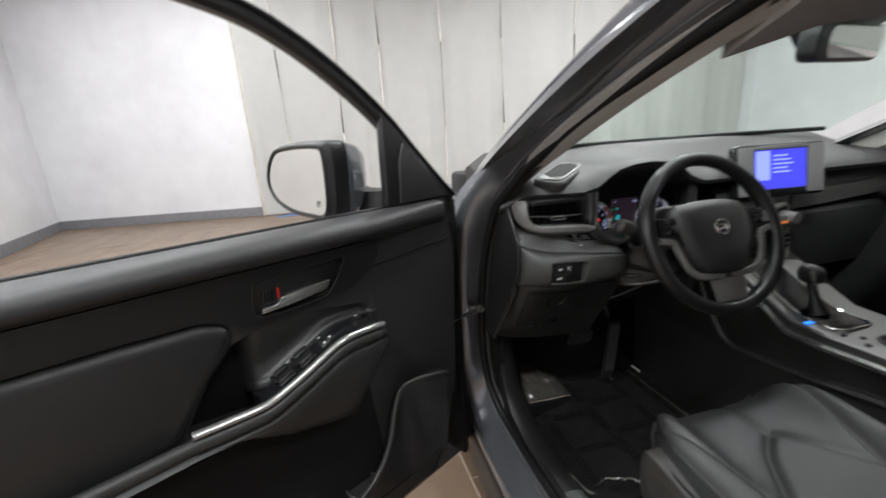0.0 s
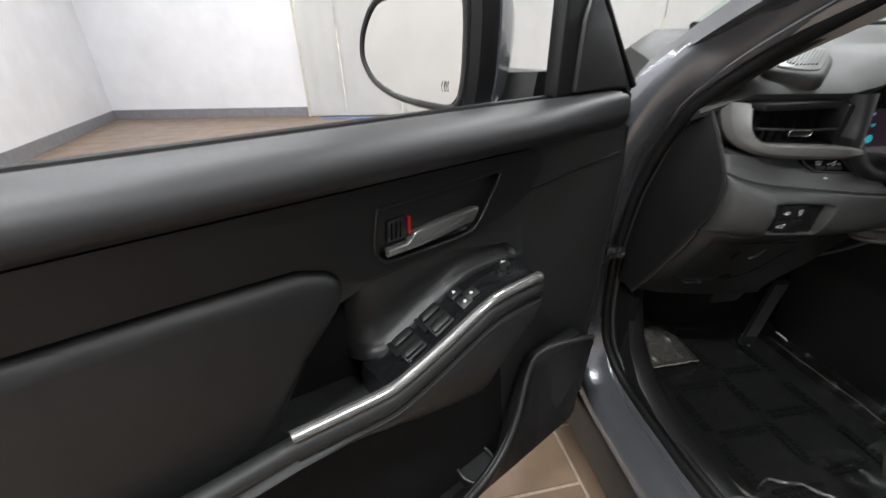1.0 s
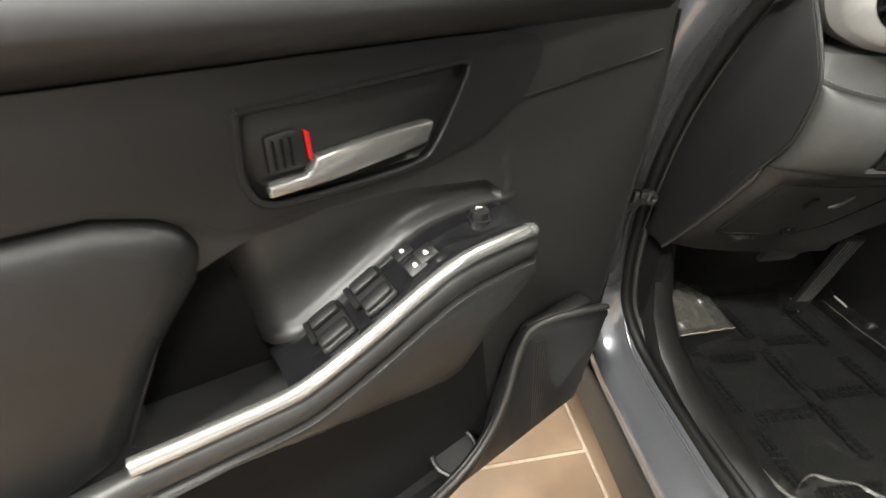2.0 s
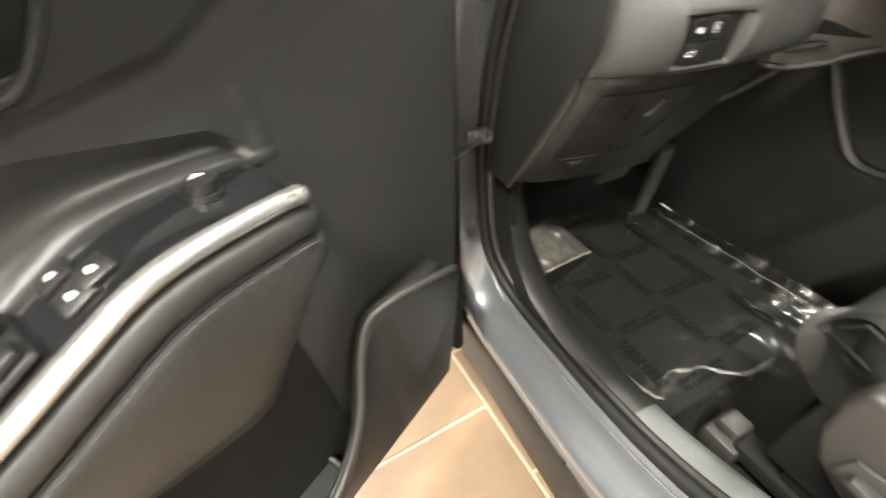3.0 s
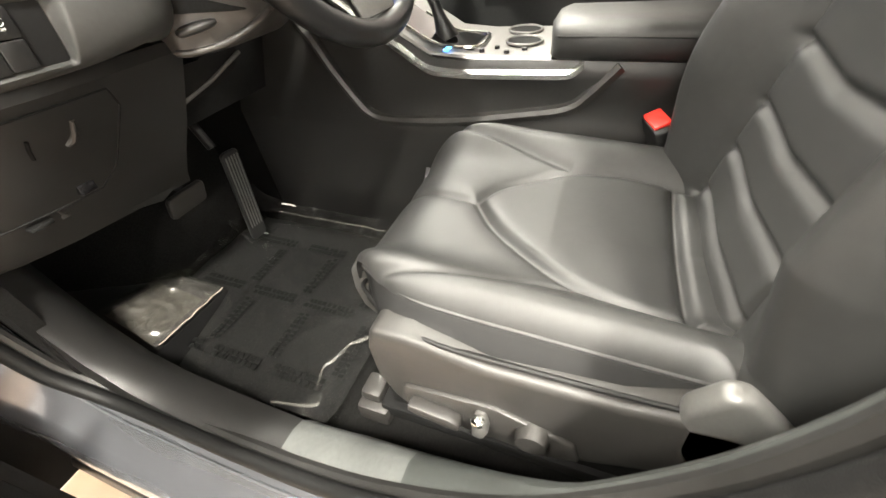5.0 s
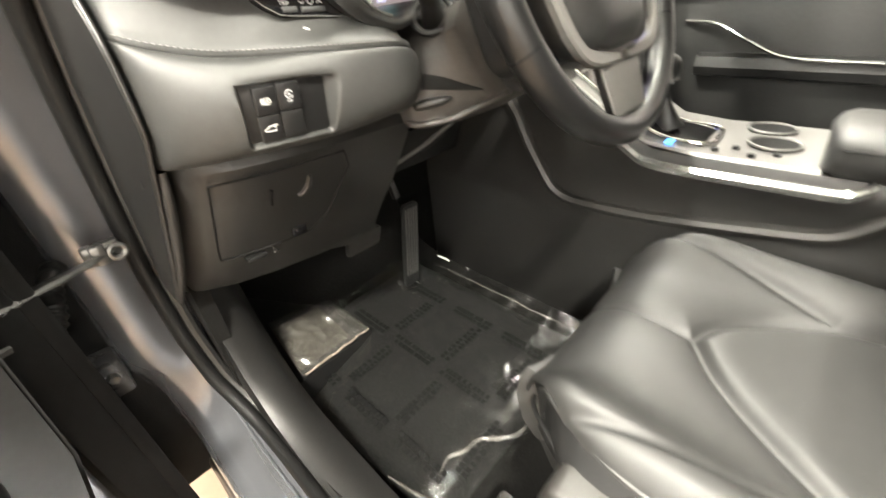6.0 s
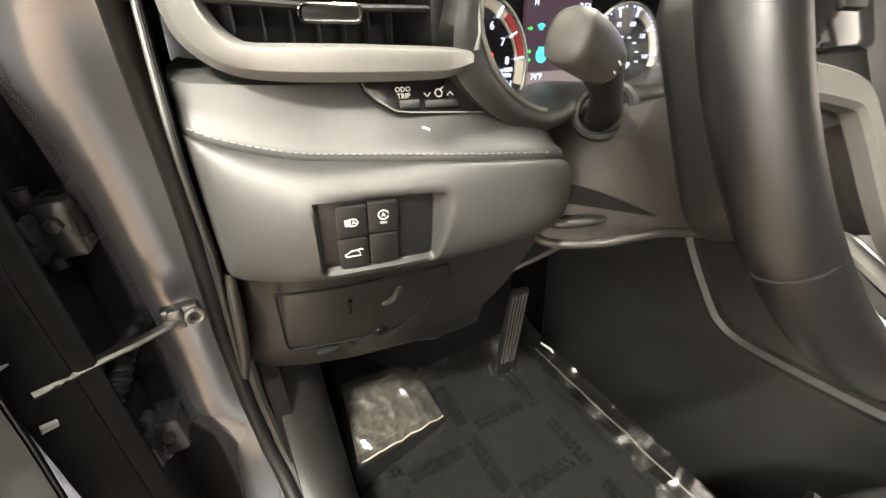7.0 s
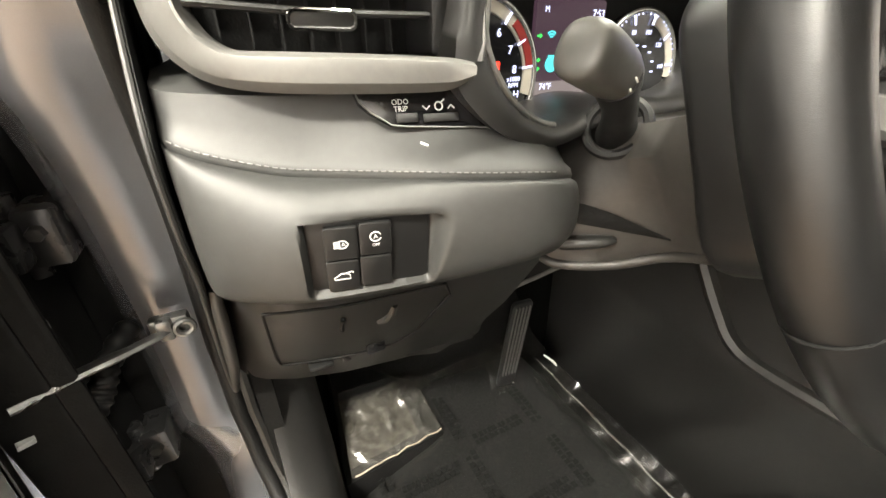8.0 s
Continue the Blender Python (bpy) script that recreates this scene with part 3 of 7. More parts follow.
# door check strap
strap = thing("door_check_strap", "bare steel door check strap bolted to the painted pillar", "door check", (0.0, 0.0, 0.811))
part("bracket", merged(box((-0.030, -0.016, 0.798), (0.010, 0.000, 0.826), 0.004), box((-0.022, -0.024, 0.800), (-0.006, -0.010, 0.828), 0.004)), M_STEEL, strap)
part("bolt", ring((0.004, -0.018, 0.811), (0.15, -1, 0.1), 0.0085, 0.0040, 20, 8), M_STEEL, strap, "bright ring bolt")
part("bar", tube(spline([(-0.008, -0.016, 0.812), (-0.04, -0.040, 0.815), (-0.080, -0.066, 0.820), (-0.122, -0.093, 0.824)], 12), [0.006, 0.006, 0.0075, 0.0075, 0.007, 0.0085, 0.0085, 0.008, 0.009, 0.009, 0.0105, 0.0105], 8, 0.55), M_STEEL, strap)
part("nut", rod((-0.122, -0.094, 0.862), (-0.132, -0.101, 0.864), 0.006, 0.006, 6), M_STEEL, strap)
part("nut", rod((-0.118, -0.094, 0.786), (-0.128, -0.101, 0.788), 0.006, 0.006, 6), M_STEEL, strap)

# ---- the open driver's door: local x runs away from the hinge, y to the inside, z up ----
DOOR_TURN = 209.95
door = thing("driver_door", "open driver's door with black vinyl trim and a chrome armrest strip", "car door", (-0.0510, -0.0985, 0.0), turn=DOOR_TURN)
UZ = lambda a, b, d: Vector((a, d, b))

part("outer_shell", loft([[(u, n, z) for u, z, n in ((0.02, zz, nn), (0.35, zz, nn - 0.012), (0.7, zz, nn - 0.012), (1.10, zz, nn))] + [(u, n, z) for u, z, n in ((1.10, zz, -0.058), (0.7, zz, -0.058), (0.35, zz, -0.058), (0.02, zz, -0.058))] for zz, nn in ((0.34, -0.105), (0.45, -0.140), (0.70, -0.165), (0.95, -0.165), (1.12, -0.140), (1.160, -0.110))]), M_PAINT, door, "dark grey painted door skin")
PANEL_OUTLINE = [(1.09, 0.40), (0.20, 0.42), (0.130, 0.50), (0.090, 0.66), (0.080, 0.80), (0.074, 0.92), (0.064, 1.05), (0.072, 1.13), (0.092, 1.180), (1.09, 1.180)]
# the hollow of the panel over the armrest: switches in front, grab cup behind
HOLLOW = [(0.334, 0.950), (0.338, 0.980), (0.360, 0.998), (0.45, 1.016), (0.53, 1.022), (0.590, 1.018), (0.628, 1.006), (0.668, 0.962), (0.700, 0.912), (0.722, 0.876), (0.715, 0.866), (0.60, 0.850), (0.45, 0.880)]


def plate_with_hole(outer, hole, d0, d1):
    """A plate with an opening: faces filled between the two outlines."""
    bm = bmesh.new()
    edges = []
    for pts in (outer, hole):
        vs = [bm.verts.new(UZ(a, b, d1)) for a, b in pts]
        edges += [bm.edges.new((vs[i], vs[(i + 1) % len(vs)])) for i in range(len(vs))]
    bmesh.ops.triangle_fill(bm, use_beauty=True, edges=edges)
    geom = bmesh.ops.extrude_face_region(bm, geom=bm.faces[:])
    for v in [g for g in geom["geom"] if isinstance(g, bmesh.types.BMVert)]:
        v.co.y = d0
    return bm


part("trim_panel", plate_with_hole(PANEL_OUTLINE, HOLLOW, -0.056, -0.002), M_VINYL, door, "black grained vinyl door panel", smooth=False)
# hinge edge kept near-black, its shade put in the colour
part("hinge_flange", prism([(-0.052, -0.180), (0.05, -0.180), (0.05, -0.100), (0.000, -0.100), (-0.052, -0.160)], XY, 0.34, 1.12, 0.004), M_DARK, door, "hinge edge of the door skin, black for its shade")


def roll():
    """The soft rolled shoulder under the window."""
    rows = []
    for u in [0.095 + 1.0 * k / 40 for k in range(41)]:
        f = min(1, max(0, (u - 0.11) / 0.26))
        f = f * f * (3 - 2 * f)
        e = 0.012 + 0.024 * f
        arc = [(e * math.cos(math.radians(q)) ** 0.9, 1.158 + 0.027 * math.sin(math.radians(q))) for q in (0, 15, 30, 45, 60, 75)]
        rows.append([(u, -0.050, 1.184), (u, -0.034, 1.188), (u, -0.016, 1.188)] + [(u, n, z) for n, z in arc[::-1]] + [(u, e * 0.985, 1.154), (u, e * 0.93, 1.150), (u, e * 0.80, 1.145), (u, e * 0.55, 1.140), (u, e * 0.22, 1.136), (u, 0.000, 1.133), (u, -0.010, 1.131), (u, -0.05, 1.131)])
    return loft(rows)


part("shoulder_pad", roll(), M_PAD, door, "soft charcoal vinyl shoulder pad", angle=75)
part("belt_seal", tube([(u, -0.053, 1.185) for u in (0.10, 0.4, 0.7, 1.08)], 0.0055, 8), M_RUBBER, door, "black rubber belt seal")
BAND = [(1.08, 1.1335), (0.42, 1.1335), (0.345, 1.132), (0.315, 1.127), (0.304, 1.118), (0.306, 1.100), (0.326, 1.072), (0.37, 1.05), (0.45, 1.036), (0.58, 1.030), (0.605, 1.036), (0.632, 1.058), (0.66, 1.0685), (0.78, 1.0735), (1.08, 1.080)]
# the hollow behind the inner handle, cut as a ring of two outlines
HOLE = [(0.572, 1.108), (0.580, 1.066), (0.573, 1.046), (0.545, 1.041), (0.456, 1.041), (0.428, 1.052), (0.398, 1.094), (0.390, 1.110), (0.396, 1.115), (0.42, 1.1145)]


part("trim_band", plate_with_hole(BAND, HOLE, -0.004, 0.007), M_PLASTIC, door, "smooth black trim band", smooth=False)
cup = part("handle_bowl", prism(HOLE, UZ, -0.030, -0.001, 0.001), M_PLASTIC, door, "black handle recess")
part("bowl_rim", tube([UZ(a, b, 0.008) for a, b in spline(HOLE + HOLE[:1], 60)], 0.0026, 6, up=(0, 1, 0)), M_PLASTIC, cup)
part("bowl_back", loft([[(u, 0.003 - 0.02 * math.sin(math.pi * k / 8), 1.112 - 0.066 * k / 8) for k in range(9)] for u in (0.50, 0.44, 0.41)], False), M_PLASTIC, cup)
HANDLE = [(0.5680, 1.0500), (0.5660, 1.0585), (0.5400, 1.0590), (0.5340, 1.0640), (0.5300, 1.0700), (0.4980, 1.0735), (0.4620, 1.0755), (0.4320, 1.0765), (0.4305, 1.0740), (0.4370, 1.0600), (0.4700, 1.0560), (0.5200, 1.0510)]
part("inner_handle", prism(HANDLE, UZ, 0.000, 0.013, 0.0030), M_STRIP, door, "satin chrome inner door handle")
tab = part("lock_tab", prism([(0.563, 1.062), (0.560, 1.089), (0.540, 1.091), (0.533, 1.088), (0.535, 1.062)], UZ, -0.012, 0.004, 0.003), M_PLASTIC, door, "black lock tab with a red edge")
part("lock_mark", prism([(0.5335, 1.066), (0.5325, 1.088), (0.5285, 1.086), (0.5300, 1.068)], UZ, -0.010, 0.0035, 0.001), M_RED, tab, "red lock mark")
for k in range(3):
    part("grip_rib", tube([(0.557 - 0.006 * k, 0.0045, 1.066), (0.555 - 0.006 * k, 0.0045, 1.086)], 0.0012, 6, up=(0, 1, 0)), M_GLOSS, tab)
part("panel_seam", tube([UZ(a, b, -0.001) for a, b in ((0.326, 1.071), (0.20, 1.079), (0.085, 1.088))], 0.0016, 6, up=(0, 1, 0)), M_RUBBER, door)

# leather field behind the armrest
FIELD = [(1.08, 1.076), (0.78, 1.0695), (0.665, 1.0645), (0.636, 1.054), (0.612, 1.036), (0.630, 1.000), (0.672, 0.955), (0.706, 0.905), (0.724, 0.872), (0.80, 0.850), (1.08, 0.850)]
part("leather_field", prism(FIELD, UZ, -0.040, 0.013, 0.022, 5), M_FIELD, door, "soft black leather door field")

# armrest
CHROME = [(0.345, 0.050, 0.9600), (0.360, 0.052, 0.9635), (0.417, 0.053, 0.9655), (0.451, 0.053, 0.9610), (0.486, 0.051, 0.9460), (0.522, 0.049, 0.9290), (0.560, 0.047, 0.9130), (0.590, 0.045, 0.9020), (0.612, 0.043, 0.8985), (0.645, 0.040, 0.8985), (0.680, 0.037, 0.8990), (0.715, 0.034, 0.9000)]
CH = spline(CHROME, 60)
# lower edge of the leather side and its depth
LOWER = [(0.335, 0.046, 0.915), (0.350, 0.042, 0.872), (0.385, 0.036, 0.820), (0.424, 0.030, 0.772), (0.470, 0.030, 0.776), (0.520, 0.031, 0.790), (0.585, 0.032, 0.812), (0.650, 0.032, 0.845), (0.715, 0.032, 0.866)]
CH_ALL = CH + [(0.80, 0.034, 0.900), (0.95, 0.034, 0.902), (1.08, 0.034, 0.905)]
lows = spline(LOWER, 80)


def lower_at(u):
    q = min(lows, key=lambda p: abs(p[0] - u))
    return (q[1], q[2]) if u < 0.72 else (0.032, 0.868)


arm_rows = []
for u, n, z in CH_ALL:
    ln, lz = lower_at(u)
    seam = z - 0.036
    arm_rows.append([(u, n - 0.016, z - 0.050), (u, n - 0.010, z - 0.014), (u, n + 0.002, z - 0.011), (u, n + 0.008, z - 0.016), (u, n + 0.0105, z - 0.024), (u, n + 0.0085, z - 0.031), (u, n + 0.0050, seam), (u, n + 0.0090, seam - 0.004)] + [(u, n + 0.009 + (ln - n - 0.009) * f + 0.008 * math.sin(math.pi * min(1, f * 1.05)), seam - 0.004 + (min(lz, seam - 0.012) - seam + 0.004) * f) for f in (0.15, 0.35, 0.6, 0.85, 1.0)] + [(u, ln - 0.016, min(lz, seam - 0.012) - 0.003), (u, -0.02, min(lz, seam - 0.012))])
arm = part("armrest", loft(arm_rows), M_VINYL, door, "black padded armrest with grey stitching", angle=70)
tip_rows = []
for du, k in ((0.0, 1.0), (-0.006, 0.96), (-0.011, 0.80), (-0.014, 0.5), (-0.0150, 0.1)):
    mid = Vector((CH[0][0], 0.020, 0.925))
    tip_rows.append([mid + (Vector(p) - mid) * k + Vector((du - (Vector(p) - mid).x * k, 0, 0)) for p in arm_rows[0]])
part("armrest_tip", loft(tip_rows), M_VINYL, arm, angle=70)
part("stitch_seam", tube([(u, n + 0.0072, z - 0.036) for u, n, z in CH], 0.0012, 6), M_RUBBER, arm)
stitches = merged(*[tube([(CH[k][0], CH[k][1] + 0.0105, CH[k][2] - 0.0395), (CH[k][0] + 0.0040, CH[k][1] + 0.0105, CH[k][2] - 0.0395 + 0.66 * (CH[min(k + 1, 59)][2] - CH[k][2]))], 0.0006, 5) for k in range(2, 59)])
tagged(part("stitching", stitches, material("dark_thread", (0.040, 0.040, 0.040), 0.6, 0, 0.1, 60, 0.1), arm, "dark grey stitching"), kind="stuff")
part("chrome_strip", loft([[(u, n - 0.008, z - 0.004), (u, n - 0.003, z + 0.0020), (u, n + 0.002, z + 0.0018), (u, n + 0.006, z - 0.0015), (u, n + 0.0080, z - 0.0050), (u, n + 0.0070, z - 0.0085), (u, n - 0.004, z - 0.0110)] for u, n, z in CH]), M_STRIP, door, "polished silver armrest strip", angle=75)
part("chrome_end", loft([[(CH[0][0] + du, CH[0][1] - 0.001 + 0.010 * k * math.cos(a), CH[0][2] - 0.005 + 0.0085 * k * math.sin(a)) for a in (2 * math.pi * q / 14 for q in range(14))] for du, k in ((0.002, 0.95), (-0.004, 0.9), (-0.008, 0.65), (-0.010, 0.1))]), M_STRIP, door)

# switch panel on the armrest, following the strip, and the hollow vinyl above it
PANEL, SWELL = [], []
for k in range(0, 42):
    u, n, z = CH[k]
    s = k / 41
    back_n, zb = -0.006 - 0.0120 * s, z + 0.009 - 0.014 * s * s
    PANEL.append([(u, n - 0.006, z - 0.001), (u, n * 0.5 + back_n * 0.5, (z + zb) / 2 + 0.003), (u + 0.002, back_n, zb), (u + 0.002, back_n - 0.004, z - 0.06), (u, n - 0.008, z - 0.06)])
    zt = 0.990 + 0.034 * math.sin(math.pi * min(0.75, 0.06 + s * 0.75))
    lerp = lambda a, b, f: a + (b - a) * f
    deep = back_n - 0.008
    rise = min(1, 0.1 + s * 2.2)
    if k < 36:
        SWELL.append([(u, -0.0040, zt + 0.024), (u, -0.0021, zt + 0.018), (u, -0.0019, zt + 0.010), (u, lerp(-0.002, deep, 0.06), zt), (u, lerp(-0.002, deep, 0.28), lerp(zt, zb, 0.18)), (u, lerp(-0.002, deep, 0.62), lerp(zt, zb, 0.38)), (u, lerp(-0.002, deep, 0.90), lerp(zt, zb, 0.60)), (u, lerp(-0.002, deep, 0.90) + 0.003, zb + 0.004 + 0.010 * rise), (u, back_n + 0.003 + 0.002 * rise, zb + 0.002 + 0.0075 * rise), (u, back_n + 0.004 + 0.007 * rise, zb + 0.001 + 0.0065 * rise), (u, back_n + 0.005 + 0.0085 * rise, zb + 0.004 * rise), (u, back_n + 0.004 + 0.0085 * rise, zb - 0.006), (u, -0.055, zb - 0.01), (u, -0.055, zt)])
first = SWELL[0]
flush = lambda uu, d: [(uu, max(n, d) if k < 12 else n, z) for k, (u, n, z) in enumerate(first)]
SWELL = [[(0.312, min(n, -0.0032), z) for u, n, z in flush(0.312, -0.0032)], flush(0.322, -0.0012), flush(0.334, -0.0016), flush(0.340, -0.0050)] + SWELL
for du, dn in ((0.005, 0.001), (0.011, 0.004), (0.018, 0.010), (0.025, 0.020), (0.031, 0.036)):
    SWELL.append([(p[0] + du, max(-0.055, p[1] - dn), p[2] - dn * 0.3) for p in SWELL[39]])
panel = part("switch_panel", loft(PANEL), M_GLOSS, door, "glossy black switch panel")
part("panel_swell", loft(SWELL), M_VINYL, door, "black vinyl hollow above the switches", angle=70)


def on_panel(u, f):
    """A point on the switch panel: f runs from the strip (0) to the door (1)."""
    k = min(range(42), key=lambda q: abs(CH[q][0] - u))
    a, c = Vector(PANEL[k][0]), Vector(PANEL[k][2])
    b = Vector(PANEL[k][1])
    return (a.lerp(b, f * 2) if f < 0.5 else b.lerp(c, f * 2 - 1))


def panel_frame(u, f):
    du = on_panel(u + 0.015, f) - on_panel(u - 0.015, f)
    df = on_panel(u, min(1, f + 0.2)) - on_panel(u, max(0, f - 0.2))
    return facing(on_panel(u, f), -du, df)


for u in (0.508, 0.553):
    fr = panel_frame(u, 0.5)
    sw = part("window_switch", moved(box((-0.017, -0.022, -0.002), (0.017, 0.022, 0.004), 0.003), fr), M_PLASTIC, panel, "black window switch")
    # near-black bar on the switch paints the shade of its well
    part("switch_well", moved(box((-0.022, -0.006, 0.001), (-0.016, 0.022, 0.0045), 0.001), fr), M_DARK, sw)
    part("switch_lip", moved(box((-0.015, -0.020, 0.0035), (0.015, -0.006, 0.010), 0.003), fr), M_PLASTIC, sw)
    part("switch_lip", moved(box((-0.015, 0.004, 0.0035), (0.015, 0.018, 0.010), 0.003), fr), M_PLASTIC, sw)
for u, f in ((0.468, 0.68), (0.454, 0.36), (0.471, 0.30)):
    fr = panel_frame(u, f)
    lk = part("lock_button", moved(box((-0.0095, -0.0085, -0.001), (0.0095, 0.0085, 0.003), 0.0015), fr), M_PLASTIC, panel)
    part("padlock_mark", moved(merged(box((-0.0020, -0.0024, 0.003), (0.0020, 0.0004, 0.0034)), ring((0, 0.0006, 0.0032), (0, 0, 1), 0.0015, 0.0004, 16, 6, -90, 90, up=(0, 1, 0))), fr), M_WHITE, lk, "white padlock mark")
kf = panel_frame(0.386, 0.55)
knob = part("mirror_knob", moved(merged(rod((0, 0, 0), (0, 0, 0.0095), 0.0100, 0.0090, 24, 0.0015), rod((0, 0, -0.001), (0, 0, 0.002), 0.0125, 0.0120, 24)), kf), M_PLASTIC, panel, "black mirror adjuster knob")
part("knob_mark", moved(merged(ring((0, 0, 0.0098), (0, 0, 1), 0.0042, 0.0006, 18, 6, -60, 60, up=(0, 1, 0)), box((-0.0006, 0.002, 0.0095), (0.0006, 0.0062, 0.0101))), kf), M_WHITE, knob, "white mark on the knob")

# grab cup behind the switch panel, its inner shade painted near-black
part("grab_cup", merged(box((0.515, -0.0565, 0.835), (0.735, -0.050, 1.03)), box((0.585, -0.05, 0.835), (0.735, 0.030, 0.842)), box((0.728, -0.05, 0.835), (0.735, -0.032, 1.0))), M_DARK, door, "deep grab cup, black for the shade inside")
part("cup_liner", box((0.640, -0.012, 0.842), (0.672, 0.012, 0.848), 0.002), M_PLASTIC, door)

# map pocket and speaker cover low on the door
LIP = spline([(0.160, 0.050, 0.742), (0.175, 0.054, 0.756), (0.215, 0.046, 0.764), (0.262, 0.032, 0.766), (0.296, 0.022, 0.755), (0.318, 0.024, 0.720), (0.345, 0.034, 0.660), (0.380, 0.042, 0.610), (0.430, 0.048, 0.575), (0.500, 0.052, 0.560), (0.600, 0.052, 0.552), (0.80, 0.050, 0.548), (1.06, 0.040, 0.545)], 70)
pocket = part("map_pocket", loft([[(u, n - 0.010, z - 0.004), (u, n - 0.004, z + 0.004), (u, n + 0.004, z + 0.003), (u, n + 0.009, z - 0.006), (u + 0.002, n + 0.008, z - 0.016), (u + 0.003, min(0.052, n + 0.012), 0.5 * z + 0.27), (max(u, 0.178), 0.046, 0.525), (max(u, 0.178), 0.030, 0.515), (max(u, 0.178), 0.018, 0.53), (u, n - 0.014, 0.5 * z + 0.26)] for u, n, z in LIP]), M_PLASTIC, door, "black plastic map pocket")
# lighter tube paints the highlight along the pocket's lip
part("pocket_lip", tube([(u, n + 0.004, z + 0.003) for u, n, z in LIP[4:]], 0.0048, 10, up=(0, 1, 0)), M_VALANCE, pocket, "lip of the pocket, lighter grey for its highlight")
# near-black faces darken the inside of the pocket
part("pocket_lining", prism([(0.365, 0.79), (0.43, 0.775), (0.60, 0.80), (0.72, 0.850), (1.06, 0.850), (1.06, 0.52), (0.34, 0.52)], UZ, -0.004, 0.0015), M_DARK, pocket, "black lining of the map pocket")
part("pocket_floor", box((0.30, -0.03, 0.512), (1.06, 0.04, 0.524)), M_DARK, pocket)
part("speaker_front", prism([(0.142, 0.720), (0.160, 0.745), (0.290, 0.748), (0.318, 0.70), (0.345, 0.60), (0.36, 0.52), (0.178, 0.520)], UZ, 0.0, 0.030, 0.006), M_PLASTIC, pocket)
grille = merged(*[tube([(0.163 + 0.0052 * k, 0.0553 - 0.0008 * k, 0.735), (0.188 + 0.0042 * k, 0.0533 - 0.0001 * k, 0.545)], 0.0006, 4) for k in range(26)])
tagged(part("speaker_grille", grille, M_PLASTIC, pocket, "finely ribbed speaker cover"), kind="stuff")
part("cup_ring", ring((0.425, 0.012, 0.560), (0, 0.15, 1), 0.036, 0.004, 36, 8), M_PLASTIC, pocket, "black bottle holder ring")
part("cup_wall", rod((0.425, 0.012, 0.525), (0.425, 0.012, 0.556), 0.033, 0.035, 28), M_PLASTIC, pocket)
part("pocket_clip", merged(box((0.474, -0.022, 0.520), (0.482, -0.012, 0.605), 0.002), box((0.470, -0.014, 0.585), (0.486, -0.008, 0.607), 0.002)), M_GLOSS, pocket, "black plastic clip")
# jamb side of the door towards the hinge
# added strip and door edge are near-black to paint the shade here
part("edge_shade", tube([(u - 0.003, -0.030, z) for u, z in PANEL_OUTLINE[1:8]], 0.031, 12, 0.10, up=(1, 0, 0)), M_DARK, door, "dull black strip that shades the edge of the panel")
part("door_edge", merged(prism([(0.008, 0.345), (0.030, 0.345), (0.030, 1.18), (0.008, 1.18)], UZ, -0.172, -0.034, 0.006), box((0.028, -0.060, 0.40), (0.074, -0.034, 1.17), 0.004)), M_DARK, door, "door edge painted black for its shade")
for z in (0.60, 0.70, 0.86, 0.93):
    part("edge_screw", rod((0.010, -0.085, z), (0.004, -0.085, z), 0.006, 0.005, 8), M_STEEL, door)

# window frame and sail corner
FRAME = spline([(0.008, -0.05, 1.190), (0.065, -0.05, 1.245), (0.140, -0.05, 1.322), (0.21, -0.05, 1.395), (0.300, -0.05, 1.470), (0.40, -0.05, 1.535), (0.50, -0.05, 1.578), (0.65, -0.05, 1.605), (0.85, -0.05, 1.610), (1.02, -0.05, 1.58), (1.07, -0.05, 1.19)], 60)
fr_rows = []
for i, (u, n, z) in enumerate(FRAME):
    a, b = Vector(FRAME[max(i - 1, 0)]), Vector(FRAME[min(i + 1, 59)])
    d = (b - a).normalized()
    o = Vector((d.z, 0, -d.x))
    p = Vector((u, n, z))
    fr_rows.append([p + Vector((0, 0.014, 0)), p + Vector((0, -0.026, 0)), p + o * 0.012 + Vector((0, -0.030, 0)), p + o * 0.026 + Vector((0, -0.024, 0)), p + o * 0.028 + Vector((0, 0.004, 0)), p + o * 0.020 + Vector((0, 0.014, 0))])
part("window_frame", loft(fr_rows), M_PLASTIC, door, "black window frame")
part("frame_seal", tube([Vector(p) + Vector((0.004, 0.016, 0)) for p in FRAME], 0.005, 8, up=(0, 1, 0)), M_RUBBER, door)
part("sail_panel", prism([(0.022, 1.186), (0.238, 1.186), (0.235, 1.300), (0.232, 1.405), (0.205, 1.380), (0.140, 1.314), (0.070, 1.240)], UZ, -0.058, -0.030, 0.008), M_PLASTIC, door, "black triangular sail panel")
part("tweeter_cover", prism([(0.055, 1.192), (0.205, 1.192), (0.200, 1.290), (0.185, 1.335), (0.135, 1.290)], UZ, -0.031, -0.020, 0.007), M_VINYL, door)

# door mirror
mirror_rows = []
GL = spline([(-0.130, 1.188), (-0.122, 1.225), (-0.118, 1.290), (-0.122, 1.326), (-0.140, 1.337), (-0.22, 1.340), (-0.305, 1.335), (-0.338, 1.322), (-0.366, 1.292), (-0.378, 1.262), (-0.374, 1.236), (-0.345, 1.205), (-0.28, 1.182), (-0.19, 1.173), (-0.148, 1.173), (-0.130, 1.188)], 64)[:-1]
cn, cz = -0.245, 1.255
face_u = lambda n: 0.326 - 0.115 * (n + 0.12)
